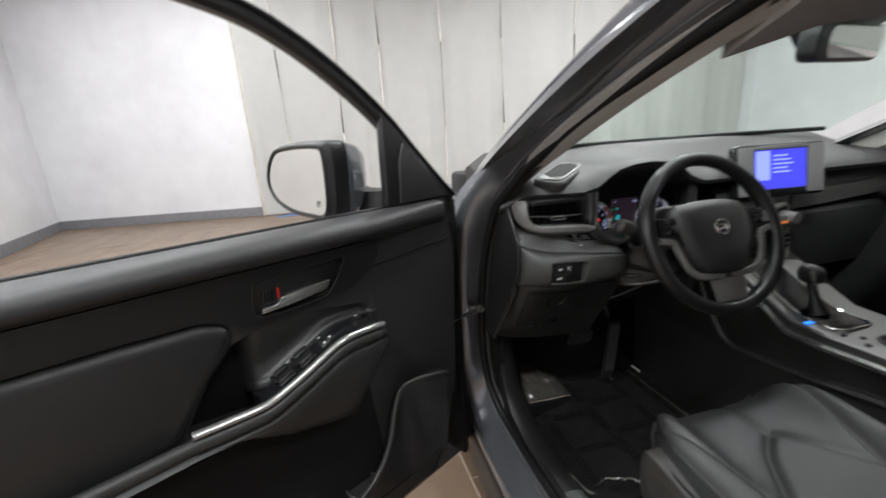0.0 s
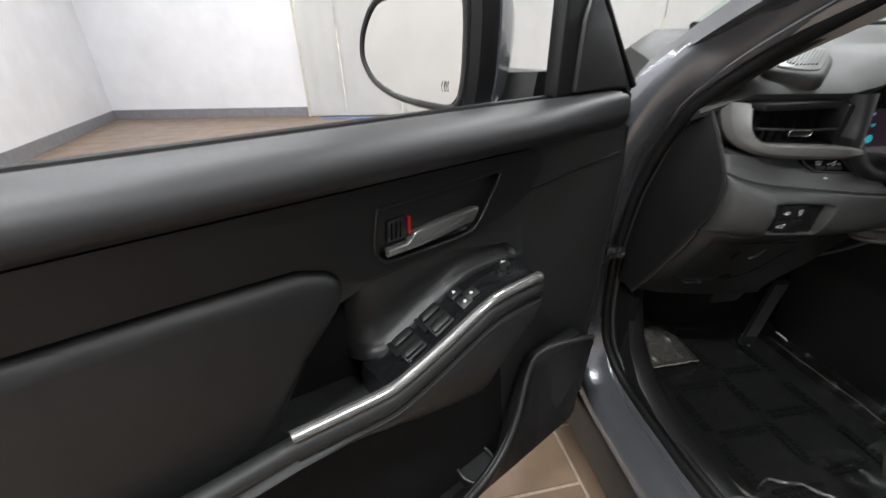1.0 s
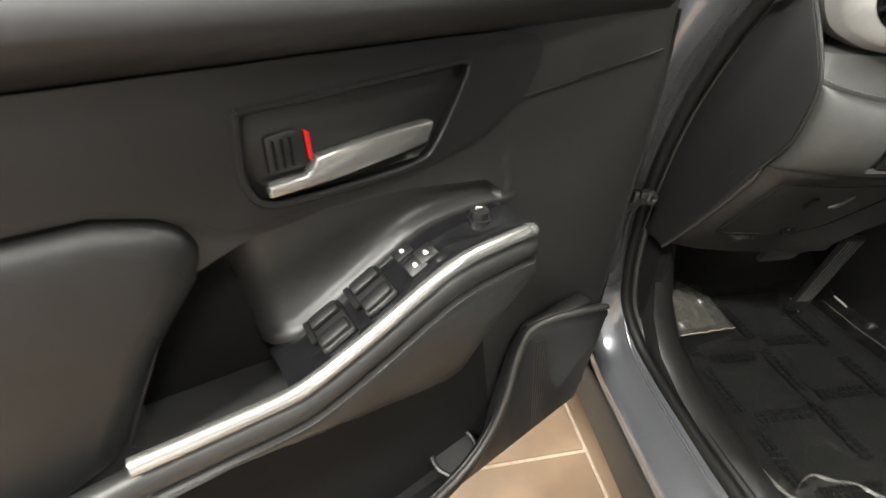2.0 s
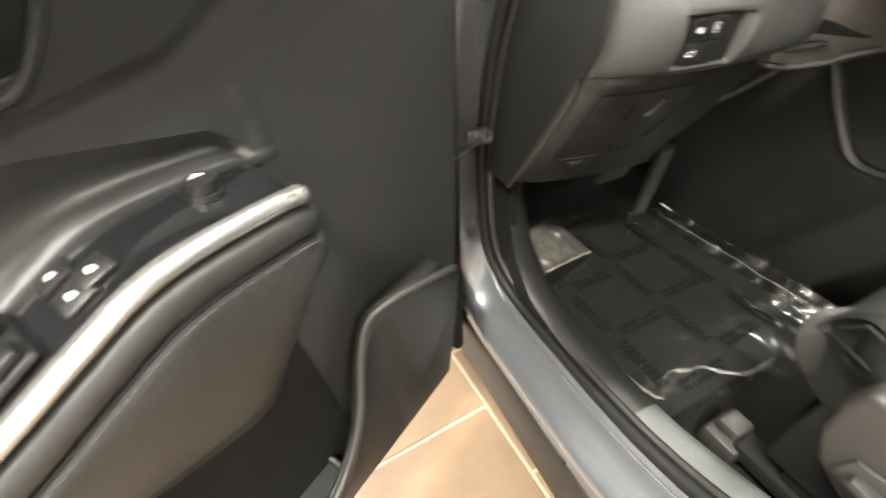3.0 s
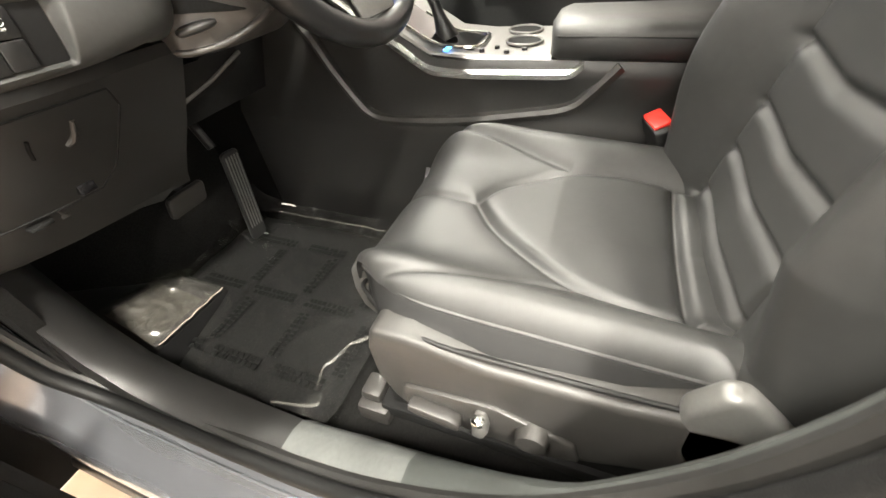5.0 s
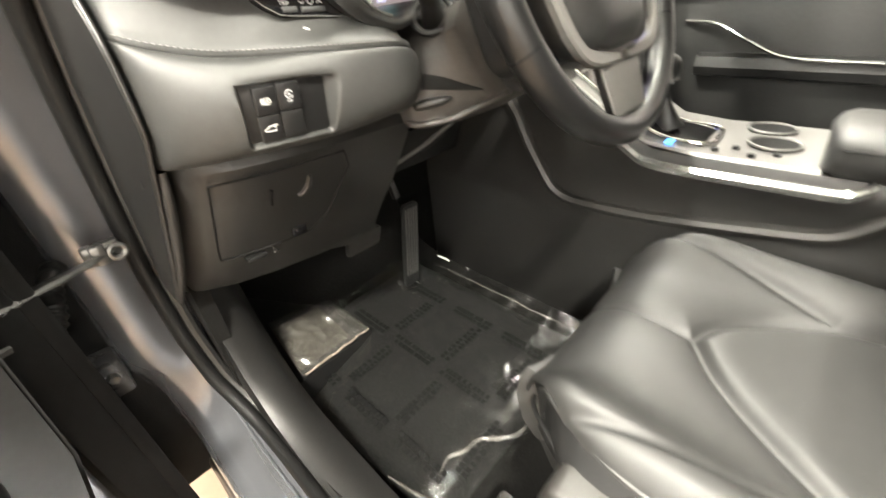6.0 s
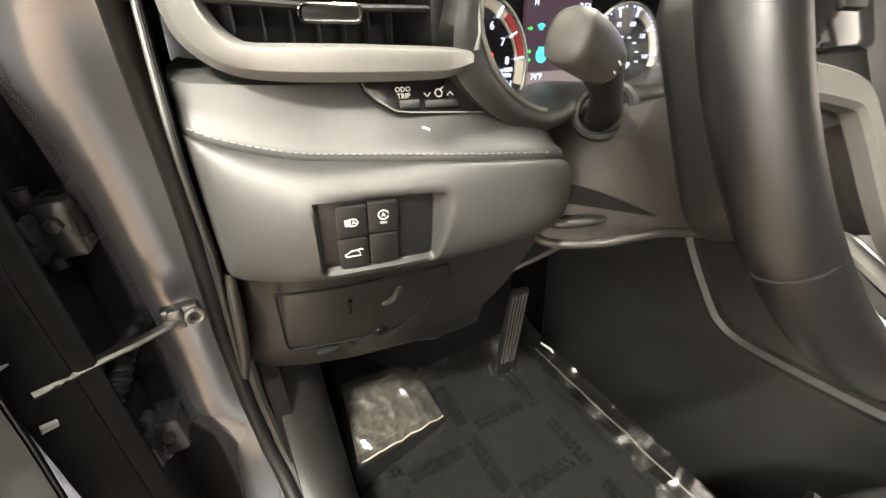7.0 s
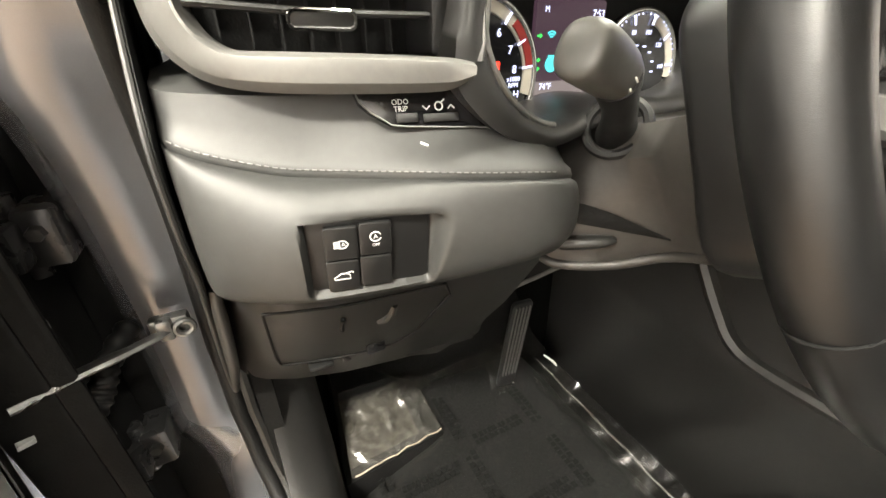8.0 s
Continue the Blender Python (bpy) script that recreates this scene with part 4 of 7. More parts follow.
for du, k in ((0.010, 0.96), (0.012, 1.06), (0.0, 1.13), (-0.035, 1.11), (-0.075, 0.98), (-0.105, 0.80), (-0.125, 0.50), (-0.130, 0.2)):
    mirror_rows.append([(face_u(n) + du, cn + (n - cn) * k, cz + (z - cz) * k) for n, z in GL])
house = part("mirror_housing", loft(mirror_rows), M_PLASTIC, door, "black mirror housing")
part("mirror_glass", loft([[(face_u(n) + du, cn + (n - cn) * k, cz + (z - cz) * k) for n, z in GL] for du, k in ((0.008, 0.94), (0.0130, 0.93))]), M_MIRROR, house, "plain mirror glass")
part("mirror_rim", tube([(face_u(n) + 0.012, cn + (n - cn) * 1.0, cz + (z - cz) * 1.0) for n, z in GL + GL[:1]], 0.006, 8, up=(1, 0, 0)), M_PLASTIC, house)
part("heater_mark", merged(*[tube([(face_u(-0.17) + 0.0125, -0.158 - 0.006 * k, 1.197), (face_u(-0.17) + 0.0125, -0.160 - 0.006 * k, 1.204), (face_u(-0.17) + 0.0125, -0.157 - 0.006 * k, 1.212)], 0.0007, 5) for k in range(3)]), M_SATIN, house, "small grey heater mark")
part("mirror_cap", loft([[(p[0] - 0.004, cn + (p[1] - cn) * 1.02, cz + (p[2] - cz) * 1.02) for p in row] for row in mirror_rows[3:]]), M_PAINT, house, "dark grey painted mirror cap")
part("mirror_arm", loft([[(u, n, z + h) for u, h in ((uu - w, -hh), (uu + w, -hh), (uu + w * 0.8, hh), (uu - w * 0.8, hh))] for uu, n, z, w, hh in ((0.16, -0.10, 1.200, 0.050, 0.020), (0.185, -0.14, 1.198, 0.048, 0.022), (0.22, -0.18, 1.196, 0.05, 0.028), (0.24, -0.23, 1.21, 0.05, 0.04))]), M_PLASTIC, house, "black mirror arm")

# ---- dashboard ----
dash = thing("dashboard", "charcoal soft-touch dashboard with silver trim and grey stitching", "dashboard", (0.8, 0.1, 0.72))


def along(table, x, k):
    """Column k of a table at the place x, smoothly between its rows."""
    for a, b in zip(table, table[1:]):
        if x <= b[0]:
            f = min(1, max(0, (x - a[0]) / (b[0] - a[0])))
            return a[k] + (b[k] - a[k]) * f
    return table[-1][k]


# x, top y z, stitch y z, nose y z, bottom y z
CUSHION = [(0.064, -0.138, 1.080, -0.162, 1.052, -0.172, 1.018, -0.152, 0.930), (0.070, -0.160, 1.078, -0.178, 1.049, -0.204, 1.016, -0.167, 0.931), (0.090, -0.172, 1.076, -0.189, 1.041, -0.232, 1.015, -0.190, 0.934), (0.127, -0.184, 1.074, -0.202, 1.0315, -0.257, 1.0120, -0.212, 0.936), (0.160, -0.189, 1.073, -0.212, 1.0280, -0.260, 1.0105, -0.222, 0.936), (0.209, -0.194, 1.072, -0.233, 1.0260, -0.264, 1.0085, -0.231, 0.937), (0.250, -0.199, 1.068, -0.251, 1.0245, -0.272, 1.0060, -0.236, 0.939), (0.298, -0.206, 1.056, -0.266, 1.0225, -0.282, 1.0040, -0.238, 0.944), (0.325, -0.210, 1.050, -0.258, 1.0165, -0.277, 1.0030, -0.216, 0.938), (0.343, -0.210, 1.040, -0.240, 1.0070, -0.258, 0.9960, -0.216, 0.952), (0.354, -0.204, 1.024, -0.218, 1.0000, -0.230, 0.9930, -0.208, 0.966)]
table_sm = spline(CUSHION, 80)
stitch_at = lambda x: (x, along(table_sm, x, 3), along(table_sm, x, 4))


def cushion_profile(x):
    """The section of the cushion: top, sewn crease, rounded face and underside."""
    ty, tz, sy, sz, ny, nz, by, bz = (along(table_sm, x, k) for k in range(1, 9))
    top_ = [(ty + 0.03, tz + 0.006), (ty, tz), (ty + 0.42 * (sy - ty) + 0.002, tz + 0.47 * (sz - tz)), (ty + 0.75 * (sy - ty) + 0.002, tz + 0.80 * (sz - tz)), (sy + 0.0030, sz + 0.0034), (sy + 0.0004, sz - 0.0010), (sy + 0.0014, sz - 0.0042), (sy - 0.0026, sz - 0.0046)]
    bulge, zc, s0, z0 = sy + 0.66 * (ny - sy), 0.984, sy - 0.0026, sz - 0.0046
    face = [(s0 + (bulge - s0) * math.sin(math.radians(a)), zc + (z0 - zc) * math.cos(math.radians(a))) for a in range(6, 91, 6)]
    face += [(by + (bulge - by) * math.cos(math.radians(b)), zc - (zc - bz) * math.sin(math.radians(b))) for b in range(5, 86, 5)]
    return top_, face, (by, bz)


# the frame of the switch plate sunk in the cushion
SW = facing((0.1720, -0.2345, 0.9750), (1, -0.17, -0.02), (0, -0.10, 1))


def ease(f):
    f = min(1.0, max(0.0, f))
    return f * f * (3 - 2 * f)


def sunk(p):
    """Presses a point of the face into the switch recess, whose right wall is broad and slanted."""
    q = SW.inverted() @ Vector(p)
    right = 0.0430 + 0.0125 * min(1, max(0, (q.y + 0.030) / 0.050))
    f = ease((q.x + 0.0430) / 0.0040) * ease((0.0305 - q.y) / 0.0040) * ease((q.y + 0.0295) / 0.0040) * ease((right + 0.002 - q.x) / (right - 0.0405))
    if f > 0 and q.z > -0.003:
        q.z += (-0.003 - q.z) * f
    return tuple(SW @ q)


def cushion_mesh():
    cols = [0.064, 0.0655, 0.068, 0.072, 0.078, 0.088, 0.10, 0.108, 0.114] + [0.118 + 0.0016 * k for k in range(75)] + [0.242, 0.25, 0.26, 0.27, 0.28, 0.29, 0.30, 0.315, 0.328, 0.338, 0.346, 0.351, 0.354]
    rows = []
    for x in cols:
        top_, face, (by, bz) = cushion_profile(x)
        row = [(x, y, z) for y, z in top_] + [sunk((x, y, z)) for y, z in face]
        row += [(x, by + 0.004, bz - 0.001), (x, by + 0.030, bz - 0.001), (x, 0.05, bz), (x, 0.05, row[0][2])]
        rows.append(row)
    return loft(rows)


pad = part("knee_cushion", cushion_mesh(), M_SOFT, dash, "charcoal soft vinyl cushion with grey stitching", angle=50)
line = [Vector(stitch_at(0.069 + 0.0046 * k)) + Vector((0, 0.0004, 0.0012)) for k in range(52)]
tagged(part("stitching", merged(*[tube([line[k], line[k].lerp(line[k + 1], 0.62)], 0.00052, 5) for k in range(len(line) - 1)]), M_THREAD, pad, "pale grey stitching"), kind="stuff")
part("lint", tube([(0.2195, -0.219, 1.0425), (0.2245, -0.2215, 1.0405)], 0.0009, 5), M_WHITE, pad, "white lint fleck")

# the dark end of the dashboard that the open door lays bare
END_CAP = spline([(-0.060, 1.200), (-0.105, 1.158), (-0.148, 1.105), (-0.181, 1.052), (-0.186, 1.010), (-0.181, 0.972), (-0.160, 0.934), (-0.128, 0.868), (-0.096, 0.806), (-0.064, 0.748), (-0.046, 0.722)], 34)
cap_x = lambda z: 0.0630 - 0.024 * max(0, (0.960 - z) / 0.22)
END_OUT = END_CAP + [(0.05, 0.722), (0.05, 1.200)]
cap = part("end_cap", prism([(a + 0.002, b) for a, b in END_OUT], lambda a, b, d: Vector((cap_x(b) + d, a, b)), -0.006, 0.0, 0.0015), M_PLASTIC, dash, "black plastic end of the dashboard")
part("cap_bead", tube([(cap_x(b) - 0.003, a, b) for a, b in END_CAP[4:]], 0.0022, 8, up=(1, 0, 0)), M_HARD, cap, "thin grey bead")
part("cap_cover", prism(rounded(-0.120, 0.905, -0.060, 0.965, 0.010), lambda a, b, d: Vector((cap_x(b) + d, a + 0.2 * (b - 0.935), b)), -0.0095, -0.004, 0.0015), M_PLASTIC, cap, "square black blanking cover")

# switch plate
part("switch_bezel", moved(prism(rounded(-0.0400, -0.0268, 0.0425, 0.0280, 0.004), XY, -0.010, -0.0005, 0.0008), SW), M_PLASTIC, pad, "black switch plate")
for bx, by, kind_ in ((-0.0180, 0.0125, "lamp"), (0.0045, 0.0138, "stop"), (-0.0185, -0.0135, "car"), (0.0040, -0.0122, "")):
    key = part("button", moved(prism(rounded(bx - 0.0108, by - 0.0125, bx + 0.0108, by + 0.0125, 0.002), XY, 0.0005, 0.0042, 0.0010), SW), M_PLASTIC, pad, "black push button" if kind_ else "plain blank switch cover")
    K = SW @ Matrix.Translation((bx, by, 0.0046)) @ Matrix.Scale(0.72, 4)
    if kind_ == "lamp":
        marks = [box((-0.0070, -0.0034 + 0.0020 * k, -0.0004), (-0.0024, -0.0026 + 0.0020 * k, 0)) for k in range(4)]
        marks.append(tube([(a, b, -0.0002) for a, b in ((-0.0016, -0.0040), (-0.0016, 0.0040), (0.0035, 0.0036), (0.0062, 0), (0.0035, -0.0036), (-0.0016, -0.0040))], 0.0005, 5))
        part("lamp_mark", moved(merged(*marks), K), M_WHITE, key)
        lettering("A", 0.0062, K @ Matrix.Translation((0.0018, 0, 0)), M_WHITE, key)
    if kind_ == "stop":
        part("stop_mark", moved(ring((0, 0.003, -0.0002), (0, 0, 1), 0.0050, 0.0005, 30, 5, 20, 340, up=(1, 0, 0)), K), M_WHITE, key)
        lettering("A", 0.0060, K @ Matrix.Translation((0, 0.003, 0)), M_WHITE, key)
        lettering("OFF", 0.0042, K @ Matrix.Translation((0, -0.0060, 0)), M_WHITE, key)
    if kind_ == "car":
        outline_ = [(-0.0085, -0.0030), (-0.0092, -0.0006), (-0.0060, 0.0008), (-0.0026, 0.0034), (0.0030, 0.0036), (0.0056, 0.0012), (0.0062, -0.0030), (-0.0085, -0.0030)]
        hatch = [(0.0030, 0.0036), (0.0076, 0.0052), (0.0092, 0.0036)]
        part("tailgate_mark", moved(merged(tube([(a, b, -0.0002) for a, b in outline_], 0.00055, 5), tube([(a, b, -0.0002) for a, b in hatch], 0.00055, 5)), K), M_WHITE, key)

# lower panel with the fuse cover
LOW_Y = [(0.036, -0.126), (0.066, -0.160), (0.10, -0.180), (0.16, -0.196), (0.25, -0.204), (0.36, -0.206)]


def low_profile(x):
    yt = along(LOW_Y, x, 1)
    return yt, [(0.932, yt + 0.002), (0.918, yt - 0.002), (0.870, yt + 0.026), (0.810, yt + 0.062), (0.760, yt + 0.098), (0.715, yt + 0.126)]


low_rows = []
for x in (0.040, 0.043, 0.050, 0.060, 0.075, 0.11, 0.17, 0.24, 0.30, 0.345, 0.362):
    k = math.sqrt(max(0.0, 1 - (1 - min(1.0, (x - 0.040) / 0.022)) ** 2))
    yt, prof = low_profile(x)
    zb = 0.716 - 0.06 * max(0, x - 0.06)
    o = 0.022 * (1 - k)
    xs = lambda z: x + (0.022 - 0.028 * (0.932 - z) / 0.22) * max(0, 1 - (x - 0.04) / 0.20)
    row = [(xs(0.936), 0.06, 0.936), (xs(0.936), yt + 0.013 + o, 0.936)]
    row += [(xs(z), y + o, max(z, zb)) for z, y in prof]
    row += [(xs(0.71), yt + 0.133 + o, zb - 0.004), (xs(0.71), yt + 0.142 + o, zb - 0.004), (xs(0.71), 0.08, zb + 0.01)]
    low_rows.append(row)
low = part("lower_panel", loft(low_rows), M_LOWER, dash, "grey hard plastic lower panel with a fuse cover")


def on_low(x, z):
    """A point on the lower panel's face."""
    yt, prof = low_profile(x)
    for (z1, y1), (z0, y0) in zip(prof, prof[1:]):
        if z0 <= z <= z1:
            return Vector((x, y0 + (y1 - y0) * (z - z0) / (z1 - z0), z))
    return Vector((x, prof[-1][1], z))


FUSE = [(0.094, 0.905), (0.250, 0.905), (0.262, 0.880), (0.240, 0.800), (0.218, 0.775), (0.094, 0.775), (0.092, 0.80)]
gap = []
for (x0, z0), (x1, z1) in zip(FUSE, FUSE[1:] + FUSE[:1]):
    for k in range(8):
        gap.append(on_low(x0 + (x1 - x0) * k / 8, z0 + (z1 - z0) * k / 8) + Vector((0, -0.0003, 0)))
gap.append(gap[0])
part("fuse_cover_gap", tube(gap, 0.0013, 6), M_DARK, low)
part("fuse_slot", tube([on_low(0.157, 0.878), on_low(0.156, 0.868), on_low(0.157, 0.856)], 0.0022, 8), M_DARK, low)
part("fuse_grip", tube([on_low(0.205, 0.884), on_low(0.204, 0.868), on_low(0.199, 0.860), on_low(0.192, 0.856)], [0.003, 0.0045, 0.0045, 0.003], 8), M_VALANCE, low, "worn grey pull grip")
part("diagnostic_socket", merged(box((0.186, -0.128, 0.782), (0.208, -0.108, 0.797), 0.002), rod((0.195, -0.131, 0.791), (0.195, -0.120, 0.791), 0.0042, 0.0036, 12)), M_GLOSS, low, "black socket cap")
part("cover_slot", box((0.122, -0.106, 0.762), (0.150, -0.085, 0.768), 0.002), M_DARK, low)
part("cover_catch", merged(tube([(0.160, -0.104, 0.775), (0.162, -0.103, 0.766), (0.166, -0.101, 0.762)], 0.0022, 8), box((0.160, -0.100, 0.756), (0.172, -0.086, 0.762), 0.002)), M_VALANCE, low, "worn grey catch")
part("screw", rod((0.173, -0.040, 0.712), (0.173, -0.048, 0.704), 0.005, 0.004, 8), M_STEEL, low)
part("flap", prism([(0.245, 0.735), (0.330, 0.745), (0.335, 0.700), (0.300, 0.690), (0.250, 0.705)], XZ, -0.075, -0.062, 0.003), M_HARD, low)
lipx = spline([(0.0640, -0.152, 0.928), (0.0620, -0.146, 0.905), (0.056, -0.118, 0.850), (0.048, -0.086, 0.790), (0.040, -0.060, 0.745), (0.036, -0.044, 0.718)], 24)
# paler than the panel, so the end's highlight is in its colour
part("end_lip", tube(lipx, [0.004 + 0.0025 * math.sin(math.pi * k / 23) for k in range(24)], 10, up=(1, 0, 0)), M_VALANCE, low, "rounded end of the lower panel, lighter for its highlight")
# open tray right of the cushion
tray = part("coin_tray", loft([[(x, -0.185, 0.895 - 0.03 * s), (x, -0.17, 0.868 - 0.03 * s), (x, -0.155, 0.838 - 0.03 * s), (x, -0.05, 0.838 - 0.03 * s), (x, -0.05, 0.935), (x, -0.06, 0.935), (x, -0.06, 0.850 - 0.03 * s), (x, -0.145, 0.850 - 0.03 * s), (x, -0.16, 0.872 - 0.03 * s)] for x, s in ((0.362, 0), (0.40, 0), (0.44, -0.2), (0.485, -0.6))]), M_DARK, dash, "open black tray")
part("tray_lip", tube([(0.362, -0.158, 0.842), (0.42, -0.164, 0.856), (0.486, -0.175, 0.882)], 0.0035, 8), M_SILVERP, tray)
part("tray_card", box((0.405, -0.13, 0.854), (0.430, -0.09, 0.860), 0.002), M_CREAM, tray, "cream paper scrap")
part("under_dash", loft([[(x, 0.02, 0.74), (x, 0.20, 0.70), (x, 0.30, 0.90), (x, 0.10, 1.05), (x, -0.05, 0.935)] for x in (0.05, 0.5, 1.0, 1.55)]), M_DARK, dash)

# silver trim that runs under the air vent and up beside it
BAND_OUT = [(0.070, -0.115, 1.164), (0.0705, -0.130, 1.128), (0.076, -0.146, 1.104), (0.090, -0.169, 1.0885), (0.109, -0.186, 1.0800), (0.14, -0.201, 1.0765), (0.18, -0.211, 1.0750), (0.215, -0.218, 1.0745), (0.240, -0.223, 1.0755), (0.252, -0.232, 1.083)]
BAND_IN = [(0.100, -0.155, 1.161), (0.093, -0.172, 1.128), (0.097, -0.181, 1.112), (0.105, -0.189, 1.1030), (0.116, -0.196, 1.0985), (0.14, -0.204, 1.0975), (0.18, -0.213, 1.0962), (0.215, -0.220, 1.0945), (0.240, -0.226, 1.0930), (0.253, -0.2335, 1.0905)]
bo, bi = spline(BAND_OUT, 46), spline(BAND_IN, 46)
band_rows = []
for a, b in zip(bo, bi):
    a, b = Vector(a), Vector(b)
    out = Vector((-0.25, -1, 0.0)).normalized()
    n = out
    band_rows.append([a - n * 0.030, a - n * 0.003, a + n * 0.0005, a.lerp(b, 0.26) + n * 0.0052, a.lerp(b, 0.32) + n * 0.0058, a.lerp(b, 0.55) + n * 0.0052, a.lerp(b, 0.86) + n * 0.0036, a.lerp(b, 0.95) + n * 0.0026, b + n * 0.0004, b - n * 0.005 + Vector((0, 0, 0.0015)), b - n * 0.028])
band = part("vent_trim", loft(band_rows), M_SATIN, dash, "satin silver air vent trim", angle=28)
part("trim_end", loft([[(x0, y0, z), (x0 - 0.002, y0 - 0.004, z), (x1, y1, z), (x1 + 0.004, y1 + 0.004, z), (x1 + 0.004, y0 + 0.03, z), (x0, y0 + 0.03, z)] for x0, y0, x1, y1, z in ((0.250, -0.205, 0.262, -0.226, 1.092), (0.252, -0.200, 0.268, -0.220, 1.105), (0.254, -0.195, 0.270, -0.212, 1.130), (0.254, -0.188, 0.272, -0.204, 1.160))]), M_SILVERP, band, "grey end of the vent trim")
vent = part("air_vent", box((0.100, -0.150, 1.094), (0.285, -0.050, 1.160), 0.003), M_DARK, dash, "black air vent with slats")
part("vent_surround", merged(box((0.096, -0.185, 1.152), (0.290, -0.120, 1.164), 0.003), box((0.240, -0.196, 1.094), (0.256, -0.120, 1.160), 0.004), box((0.125, -0.190, 1.084), (0.250, -0.12, 1.0940), 0.003)), M_PLASTIC, vent)
part("vane", tube([(0.098, -0.176, 1.1235), (0.17, -0.186, 1.1190), (0.250, -0.190, 1.1185)], 0.0042, 8, 0.6), M_PLASTIC, vent)
for k in range(8):
    part("slat", box((0.112 + 0.0185 * k, -0.162, 1.096), (0.1132 + 0.0185 * k, -0.150, 1.156)), M_DARK, vent)
tabm = facing((0.170, -0.190, 1.1158), (1, -0.10, -0.02), (0, -0.2, 1))
part("vane_tab", moved(prism(rounded(-0.0195, -0.0048, 0.0195, 0.0048, 0.004), XY, -0.004, 0.003, 0.001), tabm), M_PLASTIC, vent, "black vane tab with a chrome edge")
part("tab_edge", moved(tube([(a, b, 0.0032) for a, b in rounded(-0.0195, -0.0048, 0.0195, 0.0048, 0.004) + rounded(-0.0195, -0.0048, 0.0195, 0.0048, 0.004)[:1]], 0.0013, 6), tabm), M_CHROME, vent, "chrome tab edge")

# small switch strip under the vent
TRIP = facing((0.230, -0.2110, 1.0625), (1, -0.12, -0.01), (0, 0.38, 1))
STRIP = [(-0.050, 0.016), (-0.047, 0.006), (-0.040, -0.001), (-0.027, -0.0095), (-0.016, -0.0110), (0.054, -0.0155), (0.034, 0.016)]
strip_ = part("trip_switch_strip", moved(prism(STRIP, XY, -0.016, 0.0010, 0.0006), TRIP), M_GLOSS, dash, "glossy black strip with two small switches")
part("strip_edge", moved(tube([(a, b, 0.001) for a, b in STRIP[:6]], 0.0006, 5), TRIP), M_SILVERP, strip_)
part("trip_key", moved(box((-0.024, -0.0085, 0.001), (-0.009, -0.0025, 0.0032), 0.0008), TRIP), M_PLASTIC, strip_)
part("trip_key", moved(box((-0.005, -0.0090, 0.001), (0.021, -0.0035, 0.0032), 0.0008), TRIP), M_PLASTIC, strip_)
lettering("ODO", 0.0050, TRIP @ Matrix.Translation((-0.0200, 0.0050, 0.0012)), M_WHITE, strip_)
lettering("TRIP", 0.0050, TRIP @ Matrix.Translation((-0.0200, 0.0005, 0.0012)), M_WHITE, strip_)
part("arrow_mark", moved(merged(tube([(-0.0045, 0.002, 0.0012), (-0.002, -0.0005, 0.0012), (0.0005, 0.002, 0.0012)], 0.0005, 5), tube([(0.0135, -0.0005, 0.0012), (0.016, 0.002, 0.0012), (0.0185, -0.0005, 0.0012)], 0.0005, 5), ring((0.007, 0.0015, 0.0012), (0, 0, 1), 0.0027, 0.0005, 20, 5), tube([(0.009, 0.004, 0.0012), (0.0115, 0.006, 0.0012)], 0.0005, 5)), TRIP), M_WHITE, strip_)

# top of the dashboard from door to door
top_rows = []
for x, hood in ((0.045, 0.0), (0.10, 0.0), (0.17, 0.0), (0.25, 0.0), (0.285, 0.012), (0.31, 0.040), (0.34, 0.060), (0.39, 0.072), (0.44, 0.075), (0.49, 0.070), (0.54, 0.055), (0.58, 0.022), (0.63, 0.0), (0.75, 0.0), (0.95, 0.0), (1.2, 0.0), (1.5, 0.0), (1.555, 0.0)):
    yf = -0.135 - 0.25 * max(0, min(x, 0.3) - 0.06) if hood < 0.03 else -0.205
    yf = min(yf, -0.10)
    q = 0.035 if x < 0.06 or x > 1.54 else 0.0
    top_rows.append([(x, yf + 0.03 + q, 1.158 + 0.85 * hood - q), (x, yf + q, 1.166 + 0.9 * hood - q), (x, yf - 0.006 + q, 1.176 + 0.9 * hood - q), (x, yf + 0.010 + q, 1.190 + 0.80 * hood - q), (x, yf + 0.060, 1.206 + 0.55 * hood - q), (x, 0.02, 1.236 + 0.15 * hood - q), (x, 0.10, 1.268 - q), (x, 0.16, 1.286 - q), (x, 0.20, 1.274 - q), (x, 0.20, 1.14), (x, 0.02, 1.14)])
topd = part("dash_top", loft(top_rows), M_SOFT, dash, "dark charcoal dashboard top")
DEF = facing((0.245, -0.080, 1.2270), (0.75, 0.6, 0.15), (-0.6, 0.75, 0.12))
pod = part("demister_pod", moved(prism(rounded(-0.115, -0.046, 0.115, 0.046, 0.030), XY, -0.034, 0.0, 0.012, 4), DEF), M_SOFT, topd, "raised charcoal pod of the demister")
part("demister_grille", moved(prism(rounded(-0.098, -0.034, 0.098, 0.034, 0.024), XY, -0.004, 0.0030, 0.002), DEF), M_SILVERP, pod, "grey ribbed demister grille")
for k in range(11):
    part("rib", moved(box((-0.078 + 0.004 * abs(k - 5), -0.0255 + 0.0051 * k - 0.0011, 0.0025), (0.078 - 0.004 * abs(k - 5), -0.0255 + 0.0051 * k + 0.0011, 0.0055)), DEF), M_PLASTIC, pod)

